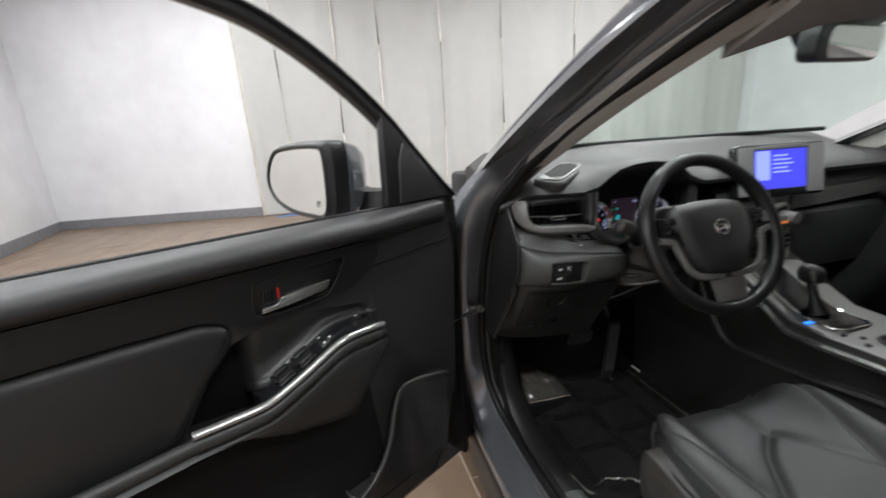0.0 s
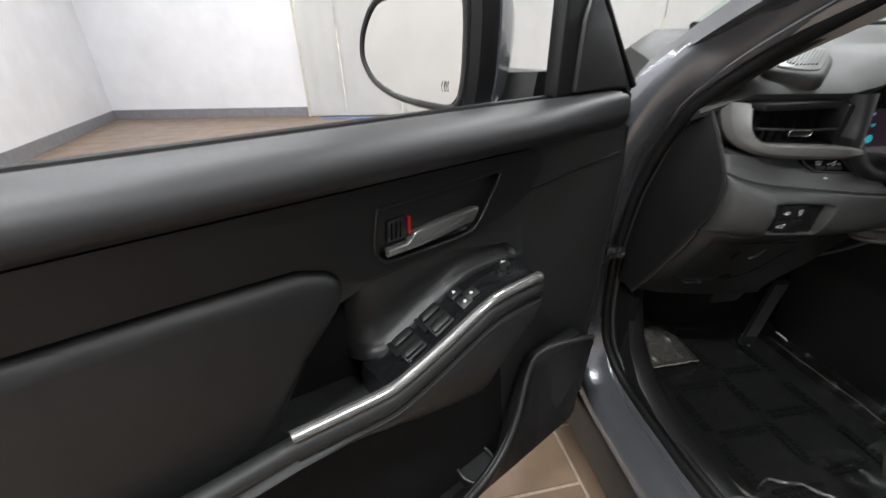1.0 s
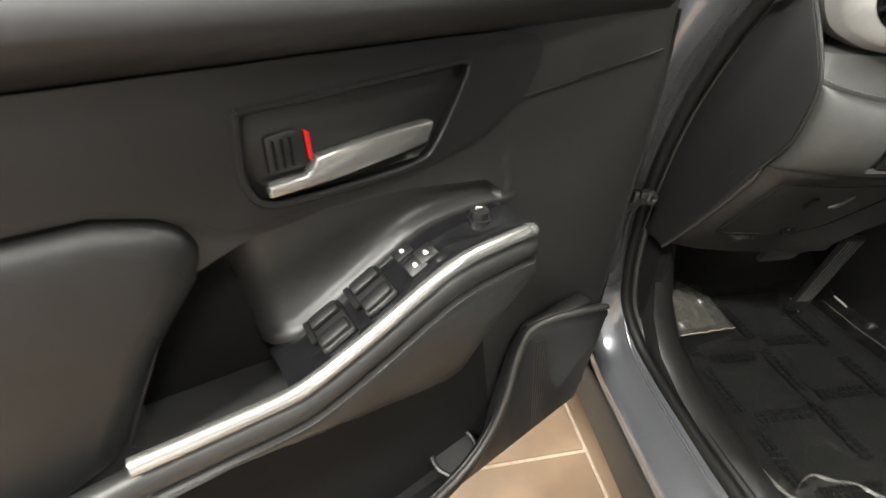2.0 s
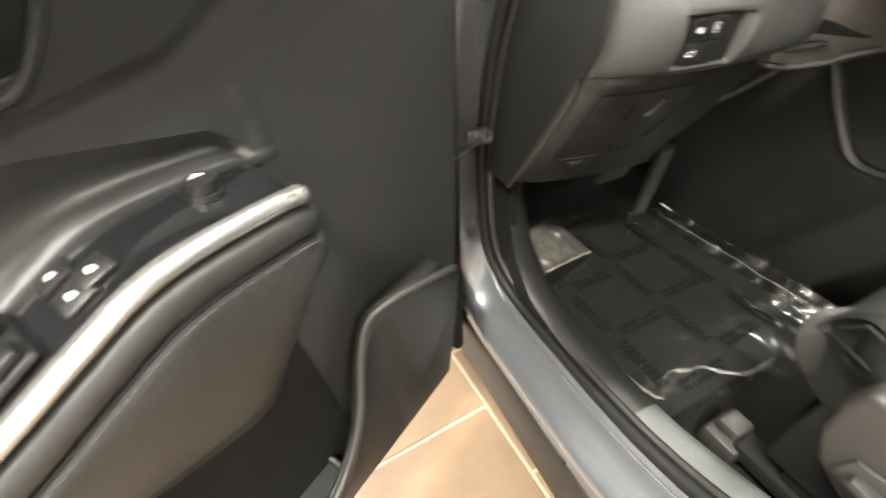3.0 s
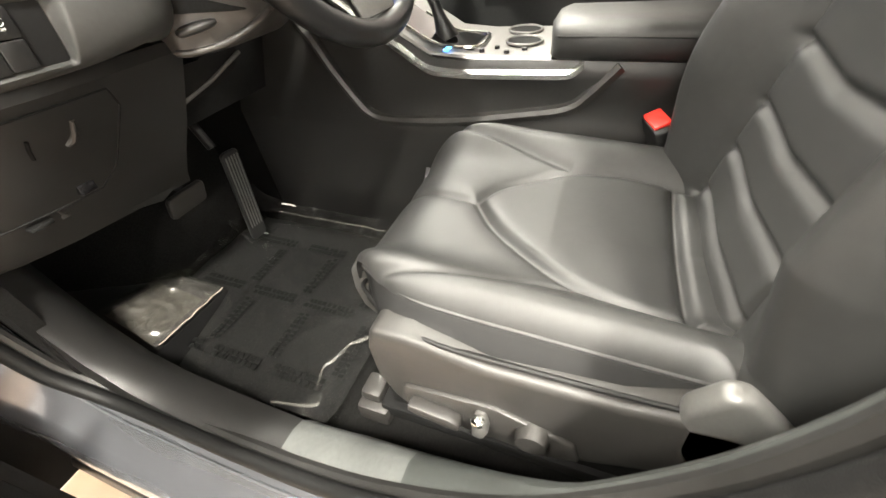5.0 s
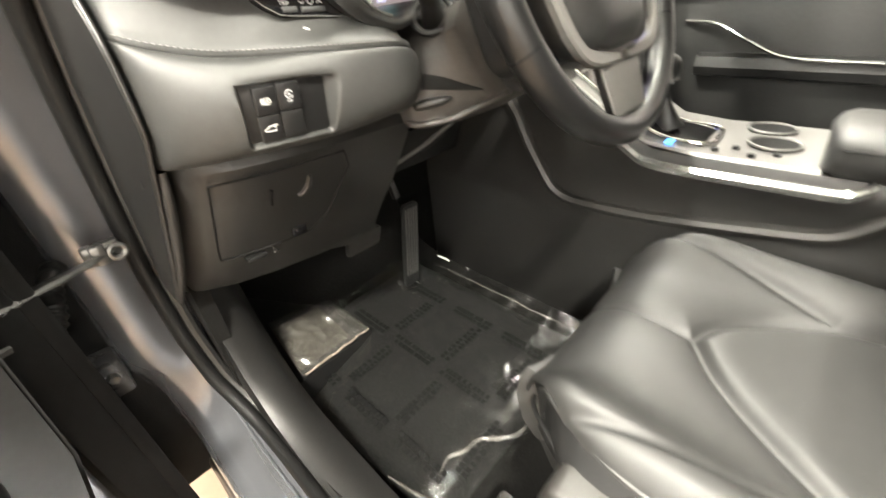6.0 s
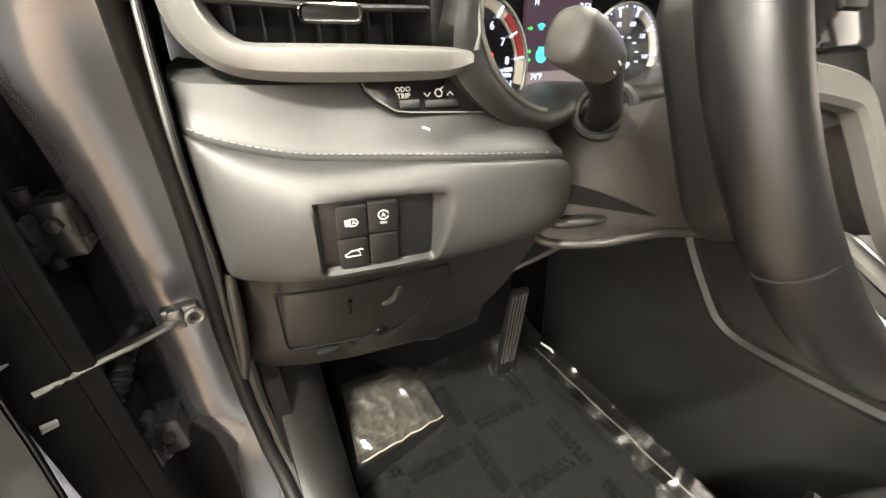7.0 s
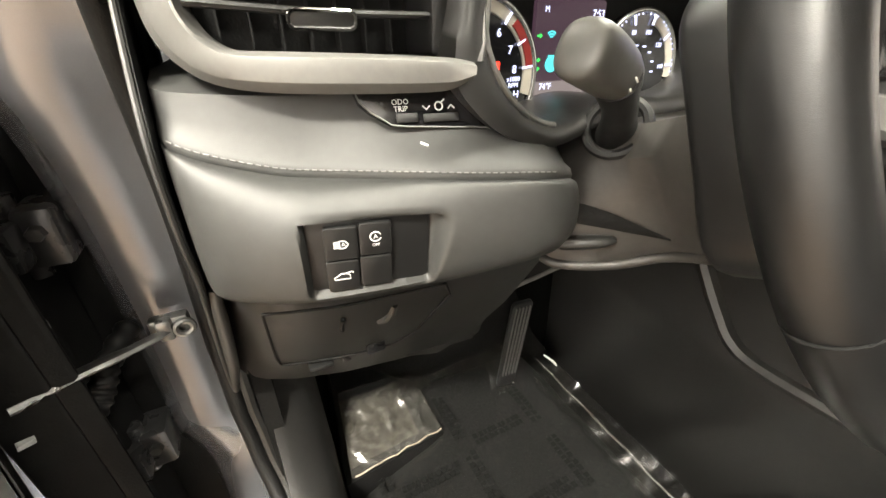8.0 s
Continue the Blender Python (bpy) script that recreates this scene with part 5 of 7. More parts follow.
# passenger side face with the silver strip
part("glovebox_face", loft([[(x, -0.10, 1.165), (x, -0.135, 1.130), (x, -0.145, 1.080), (x, -0.120, 1.050), (x, -0.150, 1.020), (x, -0.15, 0.95), (x, -0.10, 0.80), (x, 0.05, 0.72), (x, 0.10, 1.16)] for x in (0.98, 1.15, 1.35, 1.55)]), M_VINYL, dash, "black vinyl passenger side of the dashboard")
part("passenger_trim", loft([[(x, -0.150, 1.104 + z), (x, -0.156, 1.098 + z), (x, -0.152, 1.050 + z), (x, -0.14, 1.046 + z), (x, -0.12, 1.10 + z)] for x, z in ((0.985, -0.01), (1.2, 0.0), (1.4, 0.012), (1.55, 0.025))]), M_SILVERP, dash, "silver trim strip across the passenger side")

# instrument cluster
clus = thing("instrument_cluster", "lit instrument cluster with two round gauges and a colour display", "instrument cluster", (0.43, -0.12, 1.03))
part("cluster_case", merged(box((0.225, -0.117, 1.00), (0.620, -0.10, 1.205), 0.002)), M_DARK, clus, "black cluster cavity")
OPEN_ = spline([(0.279, -0.200, 1.175), (0.275, -0.208, 1.130), (0.272, -0.212, 1.108), (0.276, -0.216, 1.090), (0.288, -0.220, 1.070), (0.306, -0.222, 1.0545), (0.330, -0.222, 1.0450), (0.356, -0.218, 1.0470), (0.380, -0.212, 1.055), (0.42, -0.205, 1.060), (0.50, -0.198, 1.052), (0.56, -0.190, 1.060), (0.596, -0.180, 1.10), (0.604, -0.175, 1.175)], 54)
OUTER_ = spline([(0.252, -0.200, 1.175), (0.252, -0.212, 1.130), (0.246, -0.220, 1.102), (0.245, -0.224, 1.078), (0.266, -0.230, 1.0530), (0.291, -0.234, 1.0385), (0.322, -0.234, 1.0310), (0.35, -0.230, 1.0330), (0.38, -0.222, 1.038), (0.42, -0.215, 1.040), (0.50, -0.205, 1.035), (0.58, -0.195, 1.040), (0.625, -0.185, 1.09), (0.632, -0.175, 1.175)], 54)
lip_rows = []
for a, b in zip(OUTER_, OPEN_):
    a, b = Vector(a), Vector(b)
    rear = Vector((0.43 + (b.x - 0.43) * 1.12, -0.112, 1.10 + (b.z - 1.10) * 1.15))
    lip_rows.append([a + Vector((0, 0.05, 0)), a, a.lerp(b, 0.3) + Vector((0, -0.005, 0.001)), a.lerp(b, 0.75) + Vector((0, -0.005, 0.001)), b, b.lerp(rear, 0.4), rear, rear + Vector((0, 0, -0.02))])
part("cluster_surround", loft(lip_rows, False), M_HARD, clus, "charcoal curved cluster surround", angle=60)
part("cluster_edge", tube([Vector(p) + Vector((0, -0.001, 0)) for p in OPEN_[:26]], 0.0026, 8), M_SATIN, clus, "thin silver edge")
for gx, gz, gr, nm in ((0.312, 1.070, 0.069, "tachometer"), (0.525, 1.068, 0.062, "speedometer")):
    gm = facing((gx, -0.130, gz), (1, 0, 0), (0, 0.02, 1))
    dial = part(nm, moved(rod((0, 0, -0.01), (0, 0, 0.0), gr, gr, 56), gm), M_GLOSS, clus, "black dial with white figures")
    a0, a1 = (-14, 215) if nm == "tachometer" else (-6, 70)
    part("dial_band", moved(loft([[(gr * r * math.cos(math.radians(a)), gr * r * math.sin(math.radians(a)), z) for r, z in ((0.82, 0.0002), (0.83, 0.0016), (0.97, 0.0026), (0.98, 0.0002))] for a in [a0 + (a1 - a0) * k / 48 for k in range(49)]]), gm), M_BAND, dial, "dial band painted cream for its reflection")
    part("dial_ring", moved(ring((0, 0, 0.002), (0, 0, 1), gr, 0.0030, 72, 10), gm), M_STRIP, dial, "silver dial ring")
    if nm == "tachometer":
        figs = [("0", 199), ("1", 175), ("2", 151), ("3", 127), ("4", 103), ("5", 79), ("6", 55), ("7", 31), ("8", 9)]
    else:
        figs = [("20", 205), ("40", 172), ("60", 139), ("80", 106), ("100", 75), ("120", 42), ("140", 8)]
    for s, a in figs:
        ar = math.radians(a)
        lettering(s, 0.0102 if nm == "tachometer" else 0.0068, gm @ Matrix.Translation((gr * 0.68 * math.cos(ar), gr * 0.68 * math.sin(ar), 0.001)), M_GAUGE, dial)
        part("tick", moved(box((gr * 0.80, -0.0008, 0.0020), (gr * 0.97, 0.0008, 0.0034)), gm @ Matrix.Rotation(ar, 4, "Z")), M_GAUGE, dial)
    if nm == "tachometer":
        lettering("x1000", 0.0062, gm @ Matrix.Translation((0.046, -0.001, 0.001)), M_GAUGE, dial)
        lettering("RPM", 0.0062, gm @ Matrix.Translation((0.046, -0.0065, 0.001)), M_GAUGE, dial)
        lettering("H", 0.0095, gm @ Matrix.Translation((0.050, -0.0150, 0.001)), M_GAUGE, dial)
        part("red_zone", moved(loft([[(gr * r * math.cos(math.radians(a)), gr * r * math.sin(math.radians(a)), z) for r, z in ((0.86, 0.0018), (0.865, 0.0030), (0.965, 0.0036), (0.97, 0.0020))] for a in [10 + 38 * k / 12 for k in range(13)]]), gm), M_REDBAND, dial, "dull red zone of the dial")
        part("warning_mark", moved(box((0.024, 0.008, 0.001), (0.029, 0.015, 0.0014)), gm), M_REDLIT, dial, "small red warning lamp")
    else:
        for a in (150, 122, 98, 72, 48, 24, 2):
            ar = math.radians(a)
            part("inner_bar", moved(box((-0.0024, -0.0008, 0.0008), (0.0024, 0.0008, 0.0012)), gm @ Matrix.Translation((gr * 0.46 * math.cos(ar), gr * 0.46 * math.sin(ar), 0))), M_GAUGE, dial)
        for k in range(33):
            if k % 4:
                ar = math.radians(-6 + 6.0 * k)
                part("minor_tick", moved(box((gr * 0.93, -0.0004, 0.0026), (gr * 0.985, 0.0004, 0.0036)), gm @ Matrix.Rotation(ar, 4, "Z")), M_GAUGE, dial)
        part("hub", moved(merged(rod((0, 0, 0.0), (0, 0, 0.004), 0.0150, 0.0125, 28)), gm), M_DARK, dial, "dull black needle hub")
        part("needle", moved(tube([(0.010, 0.000, 0.0050), (-0.012, -0.024, 0.0050)], [0.0020, 0.0010], 6), gm), M_GAUGE, dial, "lit white needle")
DM = facing((0.424, -0.128, 1.091), (1, 0, 0), (0, 0.02, 1))
disp = part("display", moved(prism(rounded(-0.042, -0.043, 0.046, 0.046, 0.004), XY, -0.006, -0.001), DM), M_DISPLAY, clus, "dim violet display")
part("display_bar", moved(box((-0.040, -0.042, -0.0008), (0.045, -0.026, -0.0003)), DM), glow("display_grey", (0.26, 0.22, 0.24), 0.22), disp)
lettering("7:53", 0.0095, DM @ Matrix.Translation((0.036, 0.034, 0)), M_GAUGE, disp)
lettering("M", 0.0070, DM @ Matrix.Translation((-0.030, 0.037, 0)), M_GAUGE, disp)
lettering("74°F", 0.0085, DM @ Matrix.Translation((-0.024, -0.031, 0)), M_GAUGE, disp)
part("signal_mark", moved(merged(*[ring((-0.022, 0.012, 0.0), (0, 0, 1), 0.0024 + 0.0022 * k, 0.0007, 12, 5, -42, 42, up=(0, 1, 0)) for k in range(3)]), DM), M_CYAN, disp, "cyan signal mark")
part("car_mark", moved(merged(box((-0.024, -0.016, 0.0), (-0.016, -0.002, 0.0006), 0.002), ring((-0.019, -0.010, 0.0), (0, 0, 1), 0.0065, 0.0012, 24, 5)), DM), M_CYAN, disp, "cyan car figure")
for dx, dz in ((-0.036, 0.015), (-0.036, -0.006), (-0.036, -0.014)):
    part("state_mark", moved(merged(tube([(dx - 0.003, dz, 0), (dx + 0.002, dz, 0)], 0.0009, 5), tube([(dx, dz - 0.0015, 0), (dx + 0.002, dz, 0), (dx, dz + 0.0015, 0)], 0.0006, 5)), DM), M_GREEN, disp, "green mark")

# centre screen and controls
scr = thing("touch_screen", "blue-lit touch screen standing on the dashboard", "screen", (0.80, -0.14, 1.08))
SM = facing((0.905, -0.205, 1.185), (1, -0.10, 0), (0, 0.16, 1))
part("screen_case", moved(prism(rounded(-0.150, -0.080, 0.150, 0.078, 0.012), XY, -0.030, 0.0, 0.004), SM), M_GLOSS, scr, "glossy black screen case")
part("display", moved(prism(rounded(-0.090, -0.055, 0.085, 0.060, 0.003), XY, 0.0005, 0.0025), SM), M_SCREEN, scr, "lit blue display")
part("display_pane", moved(box((-0.088, -0.028, 0.0026), (-0.040, 0.058, 0.0030)), SM), M_SCREEN2, scr)
M_BEZEL = material("screen_bezel_paint", (0.24, 0.24, 0.235), 0.42, 0.35, 0.05, 300, 0.03, 1500)
for b0, b1 in ((-0.146, -0.094), (0.090, 0.146)):
    part("side_bezel", moved(prism(rounded(b0, -0.072, b1, 0.072, 0.006), XY, 0.0, 0.005, 0.002), SM), M_BEZEL, scr, "silver side bezel")
part("top_bezel", moved(box((-0.092, 0.062, 0.0), (0.088, 0.074, 0.005), 0.002), SM), M_BEZEL, scr, "silver top bezel")
for k in range(5):
    part("text_bar", moved(box((-0.030, 0.040 - 0.012 * k, 0.0027), (0.02 + 0.010 * (k % 3), 0.045 - 0.012 * k, 0.0031)), SM), M_SCREEN2, scr)
cen = thing("centre_stack", "black and silver centre stack with vents and control knobs", "control panel", (0.80, -0.17, 0.85))
part("stack_body", loft([[(0.716, -0.12, z), (0.722, -0.20 + o, z), (0.85, -0.235 + o, z), (1.00, -0.20 + o, z), (1.04, -0.12, z), (1.04, 0.05, z), (0.716, 0.05, z)] for z, o in ((0.80, -0.04), (0.90, -0.03), (1.0, 0.0), (1.08, 0.02), (1.14, 0.05))]), M_PLASTIC, cen, "black centre stack")
part("stack_trim", tube(spline([(0.665, -0.205, 1.075), (0.80, -0.235, 1.07), (0.94, -0.205, 1.075), (0.965, -0.20, 1.02), (0.945, -0.225, 0.95), (0.90, -0.255, 0.92)], 30), 0.009, 8), M_SATIN, cen, "silver trim round the stack")
part("stack_bar", box((0.68, -0.246, 1.015), (0.93, -0.235, 1.055), 0.005), M_SILVERP, cen)
for kx in (0.69, 0.92):
    part("knob", rod((kx, -0.22, 1.045), (kx, -0.262, 1.043), 0.020, 0.018, 28, 0.002), M_SATIN, cen, "silver control knob")
for k in range(3):
    part("vent_slot", box((0.70, -0.252, 0.955 + 0.016 * k), (0.92, -0.236, 0.965 + 0.016 * k), 0.002), M_GLOSS, cen)
part("amber_mark", box((0.875, -0.2475, 1.030), (0.905, -0.2465, 1.037)), glow("amber", (0.9, 0.25, 0.05), 0.7), cen)

# rear-view mirror
rvm = thing("rear_view_mirror", "black rear-view mirror hung from the windscreen", "mirror", (0.82, -0.30, 1.50))
rm = facing((0.895, -0.33, 1.500), (1, 0.12, 0.02), (0, -0.1, 1))
part("housing", moved(prism(rounded(-0.140, -0.040, 0.140, 0.046, 0.026), XY, -0.045, 0.0, 0.008), rm), M_PLASTIC, rvm)
part("glass", moved(prism(rounded(-0.095, -0.032, 0.130, 0.038, 0.020), XY, 0.0003, 0.0015), rm), M_MIRROR, rvm)
part("stalk", loft([[(0.80, -0.31, 1.53), (0.96, -0.31, 1.53), (0.96, -0.27, 1.50), (0.80, -0.27, 1.50)], [(0.74, -0.42, 1.585), (1.02, -0.42, 1.585), (1.02, -0.28, 1.545), (0.74, -0.28, 1.545)]]), M_PLASTIC, rvm, "black sensor housing")

# ---- steering column, stalk and wheel ----
WHEEL = pose(0.4497, -0.4012, 1.0871, 66.2, 0, 0)
col = thing("steering_column", "grey plastic steering column cover with a wiper stalk", "steering column", (0.45, -0.25, 0.97))
# stations of the cover along y: left side from top to bottom, then the underside and the right
COVER = [
    (-0.150, [(0.388, 1.036), (0.378, 1.014), (0.356, 0.975), (0.352, 0.942), (0.356, 0.916), (0.390, 0.904), (0.500, 0.904), (0.548, 0.950), (0.520, 1.036)]),
    (-0.216, [(0.386, 1.040), (0.374, 1.015), (0.350, 0.975), (0.343, 0.942), (0.346, 0.916), (0.390, 0.906), (0.500, 0.906), (0.550, 0.950), (0.522, 1.040)]),
    (-0.236, [(0.386, 1.043), (0.372, 1.017), (0.357, 0.976), (0.355, 0.942), (0.359, 0.914), (0.400, 0.908), (0.500, 0.908), (0.554, 0.952), (0.524, 1.043)]),
    (-0.262, [(0.385, 1.048), (0.371, 1.022), (0.381, 0.977), (0.388, 0.943), (0.392, 0.919), (0.420, 0.914), (0.500, 0.914), (0.556, 0.958), (0.526, 1.048)]),
    (-0.292, [(0.378, 1.058), (0.366, 1.032), (0.402, 0.976), (0.416, 0.950), (0.422, 0.936), (0.445, 0.930), (0.500, 0.930), (0.560, 0.970), (0.530, 1.058)]),
    (-0.335, [(0.364, 1.072), (0.355, 1.042), (0.384, 0.986), (0.402, 0.966), (0.414, 0.958), (0.446, 0.950), (0.500, 0.950), (0.566, 0.985), (0.540, 1.072)]),
]
cover_lines = [spline([(p[k][0], y, p[k][1]) for y, p in COVER], 22) for k in range(9)]
part("lower_cover", loft([[cover_lines[k][j] for k in range(9)] for j in range(22)]), M_COLUMN, col, "grey plastic column cover", angle=60)


def on_cover(j, f, out=0.0):
    """A point on the cover's left side: j runs from the dashboard to the wheel, f from the top (0) to the bottom edge (4)."""
    j0, k0 = min(20, int(j)), min(3, int(f))
    a = Vector(cover_lines[k0][j0]).lerp(Vector(cover_lines[k0][j0 + 1]), j - j0)
    b = Vector(cover_lines[k0 + 1][j0]).lerp(Vector(cover_lines[k0 + 1][j0 + 1]), j - j0)
    return a.lerp(b, f - k0) + Vector((-0.72, -0.66, -0.2)) * out


# dark crescent laid on the cover as the shadow over the lever
gap_up = [on_cover(5.0 + 0.5 * k, 1.97 + 0.75 * (k / 24) ** 2 - 0.16 * math.sin(math.pi * k / 24), 0.0012) for k in range(25)]
gap_dn = [on_cover(5.0 + 0.5 * k, 2.40 + 0.40 * (k / 24) ** 2, 0.0012) for k in range(25)]
part("lever_gap_shade", loft([[u, u.lerp(v, 0.5) + Vector((-0.0008, -0.0008, 0)), v, v.lerp(u, 0.5) + Vector((0.004, 0.004, 0))] for u, v in zip(gap_up, gap_dn)]), M_DARK, col, "dark strip for the shadow gap over the adjuster lever")
part("adjuster_lever", tube([on_cover(6.6 + 0.55 * k, 3.05 - 0.02 * k, 0.003) for k in range(12)], [0.003, 0.0062, 0.0078, 0.0084, 0.0086, 0.0086, 0.0086, 0.0084, 0.0080, 0.0072, 0.0058, 0.003], 12, 0.75), M_HARD, col, "worn grey adjuster lever")
# thin paler strip paints a highlight along the lever
part("lever_shine", tube([on_cover(7.4 + 0.5 * k, 2.86 - 0.01 * k, 0.0088) for k in range(9)], 0.0013, 6), M_VALANCE, col)
part("cover_lip", tube([on_cover(4.4 + 0.72 * k, 3.92, 0.0005) for k in range(24)], 0.0048, 10), M_COLUMN, col, "rounded lower lip of the column cover")
part("rear_shroud", moved(prism(rounded(-0.120, -0.085, 0.120, 0.080, 0.030), XY, -0.078, -0.030, 0.010, 3), WHEEL), M_PLASTIC, col, "black shroud behind the wheel")
stalk = part("wiper_stalk", tube(spline([(0.386, -0.240, 1.036), (0.368, -0.254, 1.051), (0.350, -0.268, 1.063), (0.335, -0.277, 1.074), (0.322, -0.284, 1.084)], 12), [0.0165, 0.0150, 0.0138, 0.0128, 0.0122, 0.0120, 0.0120, 0.0122, 0.0128, 0.0136, 0.0145, 0.0150], 22), M_PLASTIC, col, "black wiper stalk")
KNOB = [(0.338, -0.2795, 1.0775, 0.0098), (0.331, -0.2810, 1.0815, 0.0128), (0.322, -0.2828, 1.0862, 0.0146), (0.310, -0.2855, 1.0915, 0.0156), (0.298, -0.2880, 1.0960, 0.0160), (0.288, -0.2900, 1.0995, 0.0159), (0.2835, -0.2908, 1.1010, 0.0153), (0.2815, -0.2912, 1.1017, 0.0142), (0.2800, -0.2915, 1.1022, 0.0105), (0.2794, -0.2916, 1.1024, 0.0045)]
knob_axis = (Vector(KNOB[-1][:3]) - Vector(KNOB[0][:3])).normalized()
knob_side = knob_axis.cross(Vector((0, 0, 1))).normalized()
knob_top = knob_side.cross(knob_axis)
knob_rows = []
for kx, ky, kz, kr in KNOB:
    ring_ = []
    for q in range(32):
        ca, sa = math.cos(2 * math.pi * q / 32), math.sin(2 * math.pi * q / 32)
        m_ = (abs(ca) ** 2.7 + abs(sa) ** 2.7) ** (-1 / 2.7)
        ring_.append(Vector((kx, ky, kz)) + knob_side * (kr * m_ * ca) + knob_top * (kr * 1.06 * m_ * sa))
    knob_rows.append(ring_)
part("stalk_knob", loft(knob_rows), M_KNOB, stalk, "rounded grey stalk knob", angle=50)
part("stalk_socket", ring((0.3785, -0.2445, 1.0430), (-0.74, -0.36, 0.56), 0.0235, 0.0042, 40, 8), M_RUBBER, col)
part("stalk_mark", merged(tube([(0.318, -0.3015, 1.0860), (0.3215, -0.3005, 1.0835)], 0.0006, 5), tube([(0.316, -0.3010, 1.0800), (0.3195, -0.2990, 1.0785)], 0.0006, 5)), M_WHITE, stalk)

wheel = thing("steering_wheel", "black leather steering wheel with silver spoke trim", "steering wheel", (0.4497, -0.4012, 1.0871))


def in_wheel(bm):
    return moved(bm, WHEEL)


def rim_rows():
    rows = []
    n = 72
    for k in range(n + 1):
        a = 2 * math.pi * k / n
        grip = 1 + 0.10 * math.exp(-((math.degrees(a) % 360 - 155) / 22) ** 2) + 0.10 * math.exp(-((math.degrees(a) % 360 - 25) / 22) ** 2)
        R_, r = 0.1774, 0.0158 * grip
        rows.append([(math.cos(a) * (R_ + r * math.cos(b)), math.sin(a) * (R_ + r * math.cos(b)), 1.08 * r * math.sin(b)) for b in (2 * math.pi * q / 14 for q in range(14))])
    bm = loft(rows, True, False)
    bmesh.ops.remove_doubles(bm, verts=bm.verts, dist=1e-6)
    return bm


def strip_along(line, sx):
    """A flat, softly edged trim strip that follows a line on the wheel's face."""
    rows = []
    for k, (x, y) in enumerate(line):
        a, b = Vector(line[max(0, k - 1)]), Vector(line[min(len(line) - 1, k + 1)])
        d = (b - a).normalized()
        w = 0.0075 * (0.55 + 0.45 * min(1, (len(line) - 1 - k) / 8))
        z = 0.009 + 0.004 * math.sin(math.pi * k / (len(line) - 1))
        rows.append([(sx * (x - d.y * o), y + d.x * o, z + h) for o, h in ((-w, -0.006), (-w, 0.0), (-w * 0.7, 0.0022), (w * 0.7, 0.0022), (w, 0.0), (w, -0.006))])
    return loft(rows)


rim = part("rim", in_wheel(rim_rows()), M_RIM, wheel, "black leather rim")
for a in (205, 335, 60, 120):
    part("rim_seam", in_wheel(ring((0.1774 * math.cos(math.radians(a)), 0.1774 * math.sin(math.radians(a)), 0), (-math.sin(math.radians(a)), math.cos(math.radians(a)), 0), 0.0162, 0.0008, 24, 5)), M_DARK, rim)
part("rim_stitch", in_wheel(ring((0, 0, 0.0), (0, 0, 1), 0.1621, 0.0010, 90, 5)), M_RUBBER, rim)
hub = part("airbag_cover", in_wheel(loft([[(1.42 * x * k, 1.18 * y * k - 0.014, z) for x, y in spline([(-0.070, 0.035), (-0.060, 0.062), (-0.03, 0.072), (0.03, 0.072), (0.060, 0.062), (0.070, 0.035), (0.062, -0.015), (0.040, -0.058), (0.0, -0.066), (-0.040, -0.058), (-0.062, -0.015), (-0.070, 0.035)], 40)[:-1]] for k, z in ((0.9, -0.045), (1.05, -0.02), (1.05, 0.0), (0.98, 0.014), (0.75, 0.022), (0.3, 0.026), (0.02, 0.026))])), M_VINYL, wheel, "black airbag cover", angle=60)
part("emblem", in_wheel(merged(ring((0, 0.006, 0.0255), (0, 0, 1), 0.017, 0.0024, 30, 8), blob((0, 0.006, 0.0245), (0.014, 0.009, 0.0026)))), M_CHROME, hub, "plain chrome emblem")
for sx in (-1, 1):
    part("side_spoke", in_wheel(loft([[(sx * 0.055, 0.030, z0 - 0.008), (sx * 0.055, -0.022, z0 - 0.008), (sx * 0.055, -0.022, z0 + 0.010), (sx * 0.055, 0.030, z0 + 0.010)] if q == 0 else [(sx * 0.162, 0.024, -0.010), (sx * 0.162, -0.026, -0.010), (sx * 0.162, -0.026, 0.006), (sx * 0.162, 0.024, 0.006)] for q, z0 in ((0, -0.004), (1, 0))])), M_PLASTIC, wheel, "black spoke")
    line = spline([(0.158, -0.006), (0.140, -0.010), (0.124, -0.016), (0.117, -0.034), (0.110, -0.058), (0.100, -0.078), (0.084, -0.093), (0.062, -0.099), (0.036, -0.1015), (0.010, -0.1025)], 40)
    part("spoke_trim", in_wheel(strip_along(line, sx)), M_SATIN, wheel, "satin silver spoke trim")
    pads = part("button_pad", in_wheel(prism([(sx * 0.106, 0.004), (sx * 0.158, 0.004), (sx * 0.155, 0.044), (sx * 0.104, 0.044)], XY, 0.0, 0.012, 0.003)), M_GLOSS, wheel, "glossy black button pad")
    for k in range(2):
        part("wheel_button", in_wheel(box((sx * 0.130 - 0.010, 0.018 + 0.012 * k, 0.011), (sx * 0.130 + 0.010, 0.027 + 0.012 * k, 0.0145), 0.0015)), M_PLASTIC, pads)
part("lower_spoke", in_wheel(loft([[(-w, y, z), (-w, y, z + 0.010), (w, y, z + 0.010), (w, y, z)] for w, y, z in ((0.050, -0.070, -0.002), (0.046, -0.100, -0.004), (0.040, -0.130, -0.006), (0.034, -0.160, -0.006))])), M_PLASTIC, wheel, "black lower spoke")
